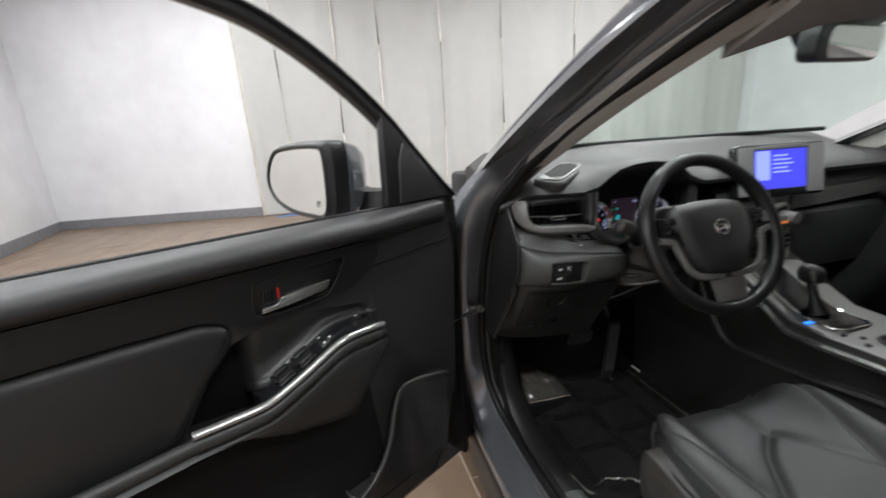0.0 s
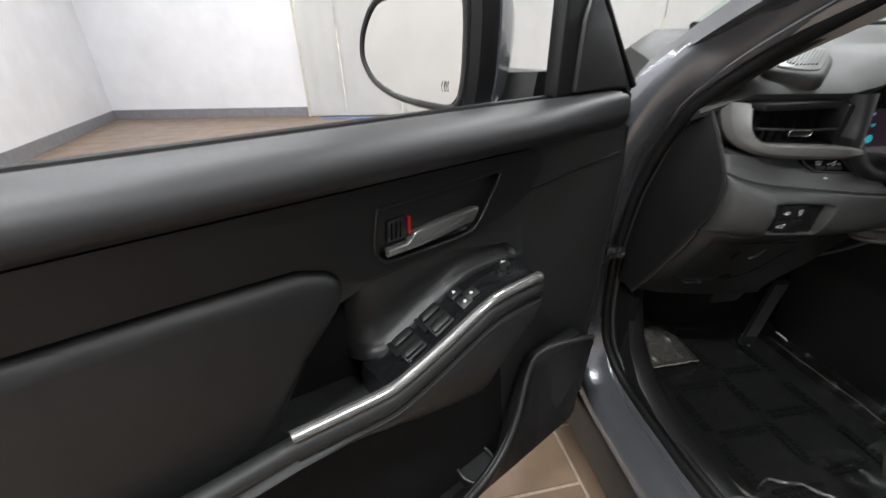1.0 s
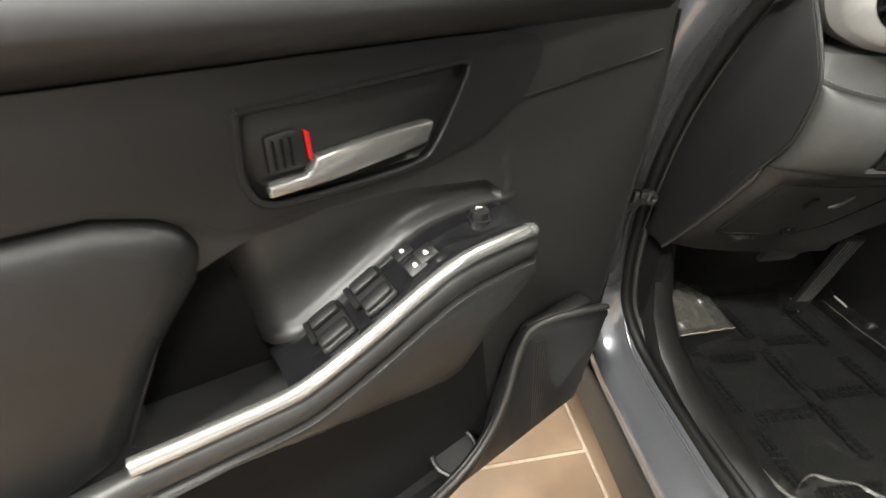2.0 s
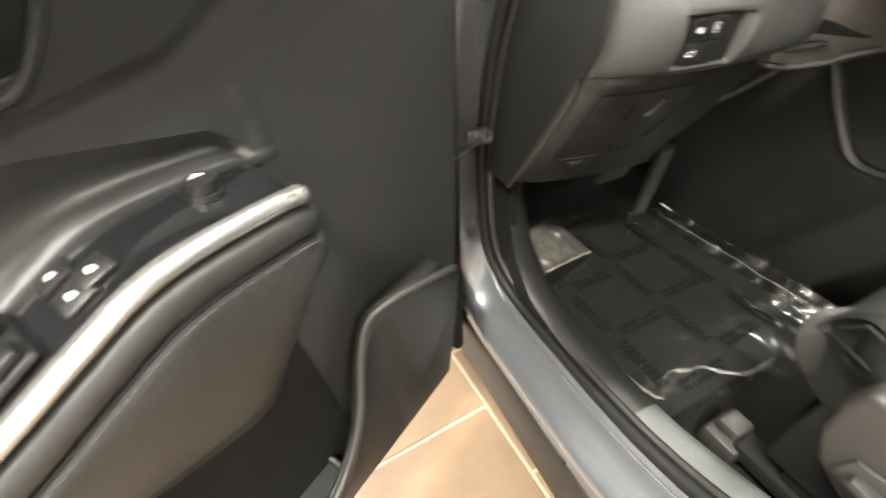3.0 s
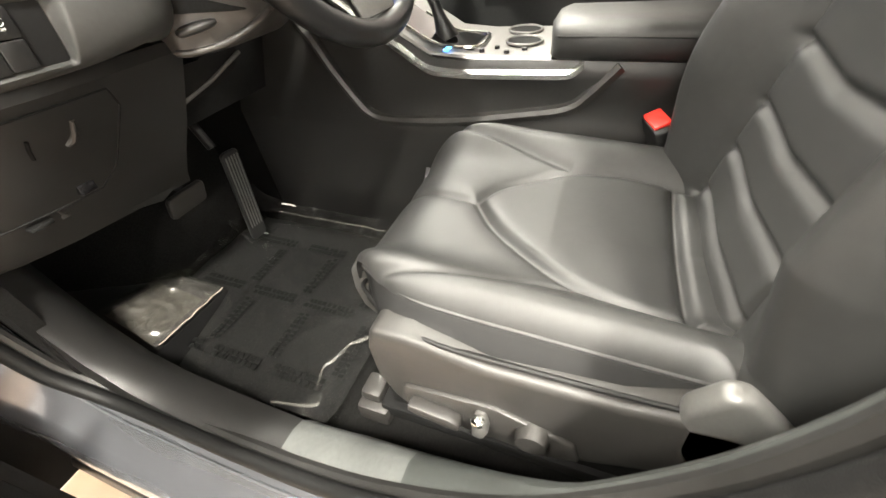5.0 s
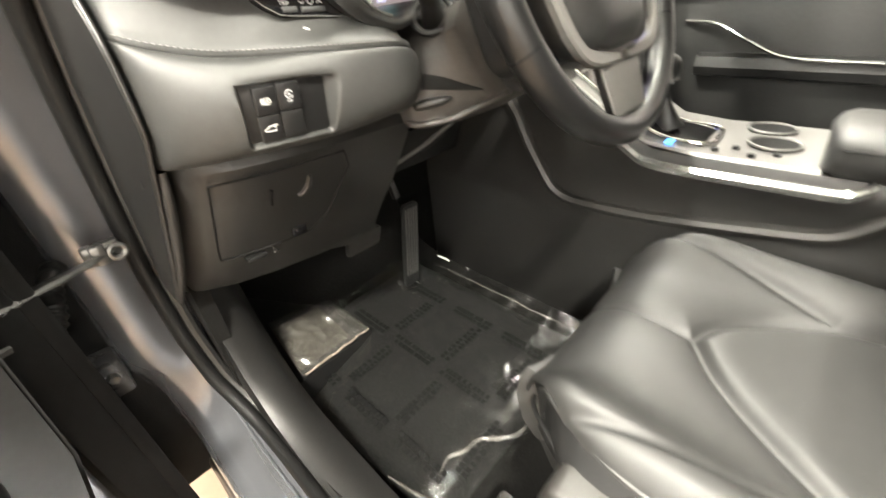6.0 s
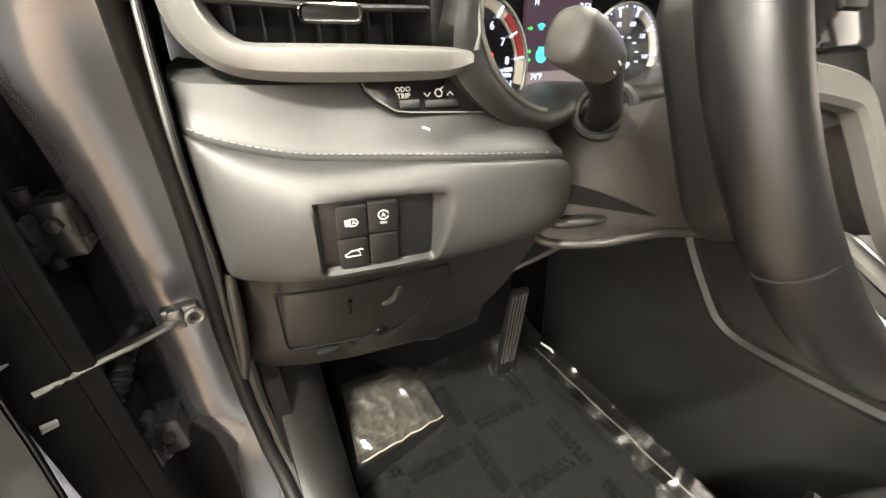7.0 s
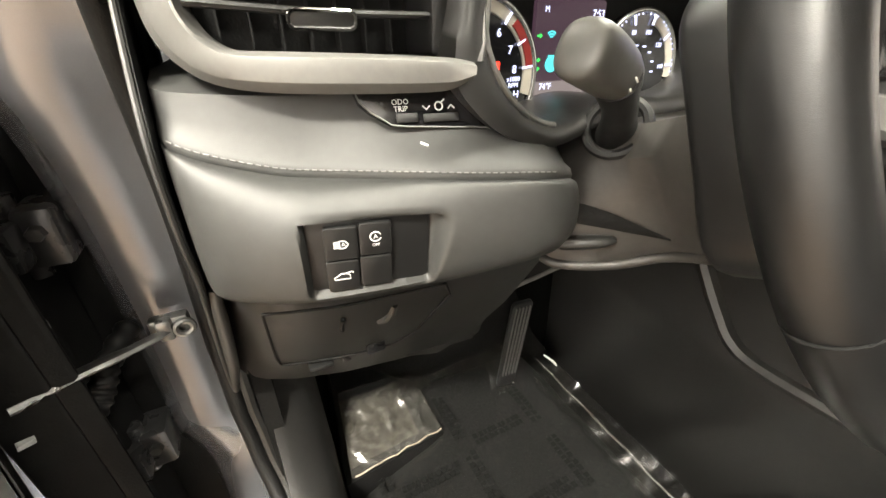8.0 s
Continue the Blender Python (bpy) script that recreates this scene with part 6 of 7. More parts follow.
part("lower_insert", in_wheel(prism([(-0.050, -0.108), (0.050, -0.108), (0.042, -0.160), (-0.042, -0.160)], XY, 0.0035, 0.0065, 0.0012)), M_SATIN, wheel, "satin silver lower spoke insert")
part("back_cover", in_wheel(loft([[(w * math.cos(a), w * math.sin(a) - 0.01, z) for a in (2 * math.pi * k / 24 for k in range(24))] for w, z in ((0.075, -0.01), (0.072, -0.05), (0.060, -0.085))])), M_DARK, wheel)

# ---- driver's seat ----
SX = 0.405
seat = thing("driver_seat", "charcoal leather driver's seat with sewn panels and power switches", "car seat", (SX, -0.75, 0.37))


def near_line(p, line):
    best = 1e9
    for a, b in zip(line, line[1:]):
        ax, ay, bx, by = *a, *b
        dx, dy = bx - ax, by - ay
        t = max(0, min(1, ((p[0] - ax) * dx + (p[1] - ay) * dy) / (dx * dx + dy * dy)))
        best = min(best, math.hypot(p[0] - ax - t * dx, p[1] - ay - t * dy))
    return best


APEX = (SX + 0.020, -0.602)
SIDE_L = spline([(APEX[0], APEX[1]), (0.375, -0.640), (0.325, -0.705), (0.292, -0.760), (0.272, -0.83), (0.262, -0.90), (0.262, -0.96)], 26)
SIDE_R = spline([(APEX[0], APEX[1]), (0.470, -0.622), (0.520, -0.680), (0.548, -0.740), (0.556, -0.82), (0.548, -0.90), (0.545, -0.96)], 26)
FRONT_SEAM = spline([(SX + 0.03, -0.470), (SX + 0.026, -0.53), APEX], 8)
WING_R = spline([(0.600, -0.478), (0.590, -0.55), (0.575, -0.63), (0.552, -0.72)], 10)
WING_L = spline([(0.205, -0.500), (0.225, -0.58), (0.255, -0.67), (0.290, -0.765)], 10)
CROSS = [(0.262, -0.882), (0.548, -0.882)]
SEAMS = [SIDE_L, SIDE_R, FRONT_SEAM, WING_R, WING_L, CROSS]


def inside(p, poly):
    x, y = p
    hit_ = False
    for (x0, y0), (x1, y1) in zip(poly, poly[1:] + poly[:1]):
        if (y0 > y) != (y1 > y) and x < (x1 - x0) * (y - y0) / (y1 - y0) + x0:
            hit_ = not hit_
    return hit_


INSERT = SIDE_L[::-1] + SIDE_R


def cushion_top(x, y):
    a = abs(x - SX) / (0.238 if x > SX else 0.212)
    bol = 0.040 * math.exp(-((a - 0.83) / 0.20) ** 2)
    z = 0.690 + bol + 0.012 * math.exp(-((y + 0.55) / 0.10) ** 2) - 0.030 * max(0, (-y - 0.72) / 0.25) * (1 - a * 0.6)
    d = min(near_line((x, y), s) for s in SEAMS)
    z -= 0.0072 * math.exp(-(d / 0.0064) ** 2) + 0.004 * math.exp(-(d / 0.018) ** 2)
    if inside((x, y), INSERT):
        q = min(1, d / 0.016)
        z += 0.005 * q * q * (3 - 2 * q)
    return z


NARROW = 0.026


def cushion():
    nx, ny = 150, 190
    rows = []
    for j in range(ny):
        y = -0.470 - 0.50 * j / (ny - 1)
        f = max(0, 1 - (-0.470 - y) / 0.075)
        drop = 0.055 * (1 - math.sqrt(max(0, 1 - f * f)))
        g = max(0, 1 - (-0.470 - y) / 0.150)
        inset = 0.075 * g * g
        row = []
        for i in range(nx):
            s = -1 + 2 * i / (nx - 1)
            w = 0.238 - inset
            x = SX + (w if s > 0 else w - NARROW) * s
            e = max(0, (abs(s) - 0.86) / 0.14)
            side_drop = (0.040 if s > 0 else 0.016) * (1 - math.sqrt(max(0, 1 - e * e)))
            row.append((x, y, cushion_top(x, y) - drop - side_drop))
        w = 0.238 - inset
        row += [(SX + w + 0.004, y, 0.640 - drop * 0.6), (SX + w - 0.01, y, 0.56), (SX - w + 0.052, y, 0.56), (SX - w + 0.046, y, 0.640 - drop * 0.6), (SX - w + 0.040, y, row[0][2] - 0.014), (SX - w + 0.030, y, row[0][2] - 0.002)]
        rows.append(row)
    return loft(rows)


cush = part("cushion", cushion(), M_LEATHER, seat, "charcoal leather cushion with sewn panels", angle=60)
part("front_roll", loft([[(SX + (w if s > 0 else w - 0.030) * s, y + 0.03 * (s * s), z) for s in (-1, -0.9, -0.6, -0.2, 0.2, 0.6, 0.9, 1)] + [(SX + w, -0.56, z), (SX - w + 0.030, -0.56, z)] for y, z, w in ((-0.490, 0.664, 0.150), (-0.484, 0.650, 0.160), (-0.486, 0.62, 0.165), (-0.500, 0.590, 0.170), (-0.52, 0.57, 0.170))]), M_LEATHER, cush)
edge = [(SX - 0.238 + NARROW + 0.004 + 0.075 * max(0, 1 - (-0.470 - y) / 0.150) ** 2, y, cushion_top(SX - 0.206, y) - 0.012) for y in [-0.51 - 0.40 * k / 24 for k in range(25)]]
flank = []
for k, (ex, ey, ez) in enumerate(edge):
    f = min(1, k / 3)
    flank.append([(ex - 0.001, ey, ez + 0.001), (ex - 0.012 * f, ey, ez - 0.008), (ex - 0.024 * f, ey, ez - 0.020), (ex - 0.029 * f, ey, 0.690 - 0.025 * (1 - f)), (ex - 0.012, ey, 0.660), (ex + 0.016, ey, ez - 0.010)])
# flank in a much darker tone than the seat leather
part("cushion_flank", loft(flank), material("flank_leather", (0.0060, 0.0060, 0.0060), 0.62, 0, 0.10, 90, 0.15, 1500, spec=0.22), cush, "leather flank of the cushion, much darker than its top", angle=70)
part("piping", tube([(SX - 0.112, -0.482, 0.650), (SX - 0.138, -0.490, 0.664)] + edge, 0.0032, 8), M_VINYL, cush, "dark leather piping")
part("lower_piping", tube(spline([(SX - 0.138, -0.482, 0.645), (SX - 0.178, -0.51, 0.672), (SX - 0.238, -0.61, 0.694), (SX - 0.239, -0.75, 0.687), (SX - 0.238, -0.90, 0.690)], 26), 0.0030, 8), M_RUBBER, cush)

# side panel with the switches
PX = 0.158
panel_pts = [(-0.556, 0.698), (-0.547, 0.660), (-0.550, 0.610), (-0.568, 0.566), (-0.606, 0.538), (-0.72, 0.528), (-0.81, 0.550), (-0.885, 0.585), (-0.975, 0.600), (-0.985, 0.690), (-0.90, 0.694), (-0.82, 0.684), (-0.69, 0.684), (-0.60, 0.700)]
val = part("side_panel", prism(panel_pts, YZ, PX - 0.004, PX + 0.05, 0.010, 3), M_VALANCE, seat, "grey plastic seat side panel")
part("switch_plate", prism([(-0.590, 0.612), (-0.582, 0.575), (-0.62, 0.553), (-0.76, 0.545), (-0.80, 0.558), (-0.79, 0.592), (-0.70, 0.622)], YZ, PX - 0.010, PX, 0.004), M_VALANCE, val)
part("slide_switch", prism([(-0.600, 0.600), (-0.598, 0.586), (-0.650, 0.572), (-0.664, 0.574), (-0.664, 0.586), (-0.65, 0.594)], YZ, PX - 0.026, PX - 0.008, 0.004), M_VALANCE, val, "grey seat slide switch")
part("tilt_switch", prism([(-0.680, 0.612), (-0.678, 0.575), (-0.692, 0.572), (-0.698, 0.590), (-0.694, 0.612)], YZ, PX - 0.026, PX - 0.008, 0.004), M_SILVERP, val, "silver seat tilt switch")
part("switch_cap", blob((PX - 0.020, -0.686, 0.606), (0.008, 0.009, 0.008)), M_CHROME, val)
part("lumbar_switch", rod((PX - 0.006, -0.745, 0.590), (PX - 0.022, -0.745, 0.590), 0.020, 0.017, 28, 0.003), M_VALANCE, val, "round grey lumbar switch")
# paler than the side panel it belongs to: light painted into its colour
part("hinge_cover", prism([(-0.862, 0.702), (-0.884, 0.738), (-0.902, 0.740), (-0.932, 0.712), (-0.985, 0.660), (-0.985, 0.605), (-0.890, 0.604), (-0.868, 0.640)], YZ, PX - 0.004, PX + 0.022, 0.010, 3), M_SILVERP, seat, "seat hinge cover painted pale for the light on it")
# seat back
BK = facing((SX, -0.915, 0.690), (-1, 0, 0), (0, -0.16, 1))


def back_face(x, v):
    a = abs(x) / 0.235
    proud = 0.050 + 0.036 * math.exp(-((v - 0.17) / 0.13) ** 2) if x < 0 else 0.050 * min(1, max(0.2, v / 0.14))
    z = proud * math.exp(-((a - 0.84) / 0.19) ** 2)
    lines = [[(-0.135, 0.0), (-0.125, 0.25), (-0.13, 0.6)], [(0.135, 0.0), (0.125, 0.25), (0.13, 0.6)]]
    d = min(near_line((x, v), s) for s in lines)
    z -= 0.010 * math.exp(-(d / 0.007) ** 2)
    ends = min(1, max(0, (0.58 - a) / 0.07))
    for vv in (0.012, 0.078, 0.140, 0.212, 0.288, 0.366, 0.446):
        r = v - vv - 0.02 * (a - 0.3)
        z -= 0.0085 * ends * math.exp(-(r / (0.0105 if r < 0 else 0.0050)) ** 2)
    return z


rows = []
for j in range(230):
    v = -0.02 + 0.64 * j / 229
    w = 0.235 - 0.05 * max(0, (v - 0.35) / 0.27) ** 2
    row = []
    for i in range(90):
        s = -1 + 2 * i / 89
        e = max(0, (abs(s) - 0.84) / 0.16)
        row.append((w * s, v, back_face(w * s, v) - 0.06 * (1 - math.sqrt(max(0, 1 - e * e)))))
    row += [(w * 1.0, v, -0.10), (-w * 1.0, v, -0.10)]
    rows.append(row)
part("backrest", moved(loft(rows), BK), M_LEATHER, seat, "charcoal leather backrest with sewn ribs", angle=60)
part("head_restraint", moved(loft([[(w * math.cos(a), 0.73 + 0.085 * f, 0.00 + 0.045 * math.sin(a) - 0.03) for a in (2 * math.pi * k / 20 for k in range(20))] for f, w in ((-1, 0.10), (-0.9, 0.13), (-0.3, 0.14), (0.4, 0.135), (0.9, 0.12), (1, 0.09))]), BK), M_LEATHER, seat, "charcoal leather head restraint")
for px in (-0.06, 0.06):
    part("restraint_post", moved(rod((px, 0.60, -0.03), (px, 0.68, -0.03), 0.007), BK), M_CHROME, seat)
# runners and feet
for rx in (0.215, 0.595):
    run = part("runner", merged(box((rx - 0.022, -0.98, 0.400), (rx + 0.022, -0.50, 0.430), 0.004), box((rx - 0.014, -0.96, 0.430), (rx + 0.014, -0.56, 0.60), 0.004)), M_DARK, seat, "dark steel seat runner")
    part("runner_foot", merged(box((rx - 0.034, -0.515, 0.375), (rx + 0.034, -0.455, 0.420), 0.010), box((rx - 0.020, -0.50, 0.420), (rx + 0.024, -0.462, 0.446), 0.008)), M_VALANCE, run, "grey runner foot cover")
part("under_frame", box((0.19, -0.95, 0.46), (0.62, -0.53, 0.57), 0.01), M_DARK, seat)

buckle = thing("seat_belt_buckle", "black seat belt buckle with a bright red button", "seat belt buckle", (0.655, -0.855, 0.62))
bm_ = facing((0.655, -0.855, 0.725), (0.92, 0.3, 0.0), (-0.05, 0.45, 1))
part("case", moved(prism(rounded(-0.034, -0.075, 0.034, 0.024, 0.010), XY, -0.017, 0.017, 0.006), bm_), M_PLASTIC, buckle)
part("button", moved(box((-0.028, 0.0225, -0.0145), (0.028, 0.0300, 0.0145), 0.004), bm_), M_REDBUCKLE, buckle, "bright red release button")
part("stem", tube([(0.655, -0.855, 0.67), (0.650, -0.90, 0.55), (0.648, -0.93, 0.42)], 0.014, 10, 0.5), M_PLASTIC, buckle)

# ---- centre console ----
con = thing("centre_console", "black centre console with silver trim, cup holders and armrest", "console", (0.80, -0.6, 0.345))
TRIM_LINE = [(-0.16, 0.955), (-0.22, 0.925), (-0.27, 0.893), (-0.31, 0.866), (-0.36, 0.834), (-0.40, 0.808), (-0.430, 0.795), (-0.50, 0.7915), (-0.60, 0.794), (-0.68, 0.797), (-0.700, 0.803), (-0.714, 0.816)]
trim_z = lambda y: along([(-b_, z) for b_, z in TRIM_LINE], -y, 1)
XL, XR = 0.700, 0.960
con_rows = []
for y in (0.12, 0.0, -0.10, -0.16, -0.22, -0.27, -0.31, -0.36, -0.40, -0.43, -0.50, -0.60, -0.68, -0.75, -0.90, -1.05, -1.2):
    zt = trim_z(max(y, -0.69)) + 0.022
    half = [(XL + 0.016, y, 0.345), (XL + 0.008, y, 0.50), (XL + 0.001, y, 0.655), (XL, y, 0.68), (XL + 0.010, y, min(0.70, zt - 0.09)), (XL + 0.013, y, zt - 0.055), (XL + 0.004, y, zt - 0.032), (XL + 0.006, y, zt - 0.012), (XL + 0.012, y, zt)]
    con_rows.append(half + [(XL + XR - p[0], p[1], p[2]) for p in half[::-1]])
part("console_body", loft(con_rows), M_HARD, con, "grey-black plastic console body")
sweep = spline([(0.702, -0.07, 0.945), (0.698, -0.12, 0.892), (0.696, -0.160, 0.842), (0.695, -0.192, 0.788), (0.695, -0.235, 0.727), (0.695, -0.262, 0.698), (0.695, -0.300, 0.685), (0.695, -0.38, 0.686), (0.695, -0.48, 0.695), (0.695, -0.60, 0.714), (0.696, -0.695, 0.733), (0.698, -0.735, 0.765), (0.702, -0.775, 0.812)], 60)
mould = []
for k, p in enumerate(sweep):
    d = (Vector(sweep[min(k + 1, 59)]) - Vector(sweep[max(k - 1, 0)])).normalized()
    up_ = Vector((0, d.z, -d.y))
    mould.append([Vector(p) + Vector((o, 0, 0)) + up_ * h for o, h in ((0.018, 0.012), (0.003, 0.009), (-0.002, 0.001), (0.003, -0.009), (0.020, -0.013))])
part("lower_moulding", loft(mould), M_VALANCE, con, "raised grey console moulding")
for sx in (0, 1):
    cpath = spline([(0.702, y, z) for y, z in TRIM_LINE], 60)
    rows = [[(x + 0.012, y, z + 0.0105), (x - 0.001, y, z + 0.0085), (x - 0.006, y, z + 0.002), (x - 0.004, y, z - 0.008), (x + 0.012, y, z - 0.011)] for x, y, z in cpath]
    if sx:
        rows = [[(XL + XR - a, b, c) for a, b, c in r] for r in rows]
    part("silver_trim", loft(rows), M_STRIP, con, "bright silver console trim")
top = part("top_plate", loft([[(0.712, y, z), (0.716, y, z + 0.005), (0.83, y, z + 0.008), (0.944, y, z + 0.005), (0.948, y, z), (0.83, y, z - 0.02)] for y, z in ((-0.20, 0.945), (-0.28, 0.905), (-0.36, 0.856), (-0.42, 0.822), (-0.50, 0.8155), (-0.655, 0.818))]), M_CONSOLE, con, "pale silver-grey console top")
for cx, cy in ((0.800, -0.590), (0.890, -0.575)):
    # solid near-black disc paints the shade of the hollow
    ch = part("cup_holder", merged(rod((cx, cy, 0.806), (cx, cy, 0.8275), 0.034, 0.034, 32)), M_DARK, top, "dark disc for the shaded hollow of a cup holder")
    part("cup_rim", ring((cx, cy, 0.8278), (0, 0, 1), 0.035, 0.0026, 40, 8), M_SATIN, ch, "silver cup rim")
for cx, cy in ((0.738, -0.520), (0.760, -0.545), (0.732, -0.570), (0.752, -0.600)):
    part("console_button", rod((cx, cy, 0.820), (cx, cy, 0.8275), 0.0055, 0.005, 14), M_PLASTIC, top)
part("shift_gate", loft([[(0.745, y, z), (0.748, y, z + 0.004), (0.855, y, z + 0.004), (0.858, y, z), (0.80, y, z - 0.02)] for y, z in ((-0.27, 0.918), (-0.36, 0.863), (-0.43, 0.828), (-0.50, 0.8225))]), M_GLOSS, con, "glossy black shift gate")
gs = part("shift_lever", merged(tube(spline([(0.795, -0.430, 0.830), (0.795, -0.415, 0.870), (0.795, -0.400, 0.910)], 8), [0.026, 0.022, 0.018, 0.014, 0.012, 0.011, 0.012, 0.012], 16), blob((0.795, -0.398, 0.930), (0.023, 0.030, 0.026), sub=3, power=0.85)), M_PLASTIC, con, "black gear lever")
part("lever_trim", merged(tube([(0.778, -0.422, 0.910), (0.778, -0.410, 0.945)], 0.004, 8), tube([(0.812, -0.422, 0.910), (0.812, -0.410, 0.945)], 0.004, 8), blob((0.795, -0.392, 0.949), (0.016, 0.020, 0.008))), M_SATIN, gs, "silver lever trim")
part("blue_mark", box((0.716, -0.458, 0.8275), (0.738, -0.449, 0.8300)), M_BLUELIT, con, "small blue light")
part("shift_trim", tube(spline([(0.742, -0.26, 0.928), (0.742, -0.36, 0.868), (0.742, -0.43, 0.833), (0.745, -0.50, 0.828), (0.80, -0.512, 0.828), (0.855, -0.50, 0.828), (0.860, -0.43, 0.833), (0.860, -0.36, 0.868)], 36), 0.0033, 8), M_CHROME, con, "chrome frame round the shift gate")
lid_rows = []
for y, k, dz in ((-0.642, 0.72, -0.006), (-0.648, 0.90, -0.002), (-0.662, 1.0, 0.0), (-0.72, 1.02, 0.0), (-0.90, 1.02, 0.002), (-1.05, 1.0, 0.002), (-1.12, 0.95, 0.0)):
    lid_rows.append([(0.792 + 0.092 * k * a, y - 0.01 * abs(a), 0.850 + dz + 0.031 * k * b) for a, b in ((-0.86, -1.0), (-0.97, -0.8), (-1.02, -0.2), (-1.03, 0.35), (-0.98, 0.66), (-0.86, 0.90), (-0.4, 1.05), (0.4, 1.05), (0.86, 0.90), (0.98, 0.66), (1.03, 0.35), (1.02, -0.2), (0.97, -0.8), (0.86, -1.0))])
lid = part("armrest_lid", loft(lid_rows), M_LEATHER, con, "padded charcoal leather armrest", angle=60)
part("lid_seam", tube([(0.792 - 0.092 * 1.035, y, 0.860) for y in (-0.665, -0.8, -0.95, -1.1)], 0.0020, 6), M_RUBBER, lid)
part("lid_base", box((0.712, -1.15, 0.790), (0.948, -0.665, 0.828), 0.006), M_PLASTIC, con, "black armrest base")

# ---- passenger side ----
pseat = thing("passenger_seat", "charcoal leather passenger seat", "car seat", (1.195, -0.75, 0.345))
part("cushion", loft([[(1.195 + 0.235 * a * k, y, 0.60 + b) for a, b in ((-0.9, -0.10), (-1.0, 0.02), (-0.92, 0.075), (-0.7, 0.09), (-0.3, 0.075), (0.3, 0.075), (0.7, 0.09), (0.92, 0.075), (1.0, 0.02), (0.9, -0.10))] for y, k in ((-0.50, 0.85), (-0.53, 0.97), (-0.65, 1.0), (-0.95, 1.0))]), M_LEATHER, pseat, "charcoal leather cushion")
part("backrest", moved(loft([[(0.235 * k * a, v, b) for a, b in ((-1, -0.09), (-1, 0.0), (-0.85, 0.045), (-0.5, 0.005), (0.5, 0.005), (0.85, 0.045), (1, 0.0), (1, -0.09))] for v, k in ((-0.02, 1.0), (0.2, 1.0), (0.45, 0.96), (0.60, 0.8), (0.63, 0.6))]), facing((1.195, -0.915, 0.66), (-1, 0, 0), (0, -0.16, 1))), M_LEATHER, pseat, "charcoal leather backrest")
part("side_panel", box((0.965, -0.97, 0.42), (0.985, -0.53, 0.58), 0.008), M_VALANCE, pseat)
part("under_frame", box((1.0, -0.95, 0.345), (1.40, -0.55, 0.52), 0.01), M_DARK, pseat)
pdoor = thing("passenger_door", "closed passenger door with black trim and a silver strip", "car door", (1.52, -0.5, 0.42))
part("trim_panel", box((1.515, -1.04, 0.42), (1.545, 0.02, 1.12), 0.008), M_VINYL, pdoor, "black vinyl door panel")
part("armrest", loft([[(1.52, y, 0.80), (1.470, y, 0.812), (1.458, y, 0.835), (1.465, y, 0.862), (1.52, y, 0.868)] for y in (-1.0, -0.7, -0.45, -0.30)]), M_VINYL, pdoor, "black padded armrest")
part("silver_strip", tube(spline([(1.452, -0.98, 0.862), (1.450, -0.70, 0.862), (1.450, -0.52, 0.868), (1.462, -0.42, 0.905), (1.485, -0.33, 0.945), (1.510, -0.24, 0.952)], 30), 0.007, 8, 0.7), M_STRIP, pdoor, "bright silver armrest strip")
part("map_pocket", box((1.46, -1.0, 0.50), (1.515, -0.25, 0.62), 0.012), M_PLASTIC, pdoor)
part("shoulder_pad", tube([(1.50, -1.03, 1.08), (1.50, -0.5, 1.08), (1.50, 0.0, 1.08)], 0.045, 12), M_SOFT, pdoor, "charcoal shoulder pad")
part("window_ledge", box((1.505, -1.05, 1.112), (1.555, 0.02, 1.128), 0.004), M_RUBBER, pdoor)
rear = thing("rear_bench", "charcoal leather rear bench seat", "car seat", (0.8, -1.95, 0.345))
part("cushion", box((0.16, -2.1, 0.345), (1.44, -1.62, 0.72), 0.05, 3), M_LEATHER, rear)
part("backrest", box((0.16, -2.3, 0.60), (1.44, -2.1, 1.25), 0.05, 3), M_LEATHER, rear)

# ---- footwell ----
part("footwell_carpet", loft([[(0.062, y, z + 0.006), (0.12, y, z), (0.40, y, z - 0.004), (0.62, y, z), (0.66, y, z + 0.05)] for y, z in ((-1.0, 0.372), (-0.6, 0.372), (-0.2, 0.372), (0.03, 0.374), (0.12, 0.395), (0.20, 0.47), (0.27, 0.58), (0.31, 0.75))], False), M_CARPET, body, "black carpet in the footwell")
SILL_TRIM = [(-0.002, 0.058), (-0.010, 0.060), (-0.0175, 0.074), (-0.0180, 0.105), (-0.010, 0.124), (0.008, 0.134), (0.060, 0.138), (0.060, 0.078), (0.010, 0.058)]


def edge_sweep(inside_y):
    """A trim that follows the inner edge of the door opening, where inside_y holds."""
    rows = []
    for p, n in edge_frames():
        if inside_y(p) and p.y < 1.0:
            up = min(1, max(0, (p.y - 0.46) / 0.2)) if p.x < -0.4 else 0.0
            rows.append([(0.058 + (x - 0.058) * (1 - 0.58 * up), p.x + n.x * d, p.y + n.y * d) for d, x in SILL_TRIM])
    return loft(rows)


part("scuff_plate", edge_sweep(lambda p: -0.63 < p.x < -0.400), M_SCUFF, body, "pale grey plastic scuff plate on the sill")
# added overlay that darkens the jamb's paint where it turns from the light
jamb = []
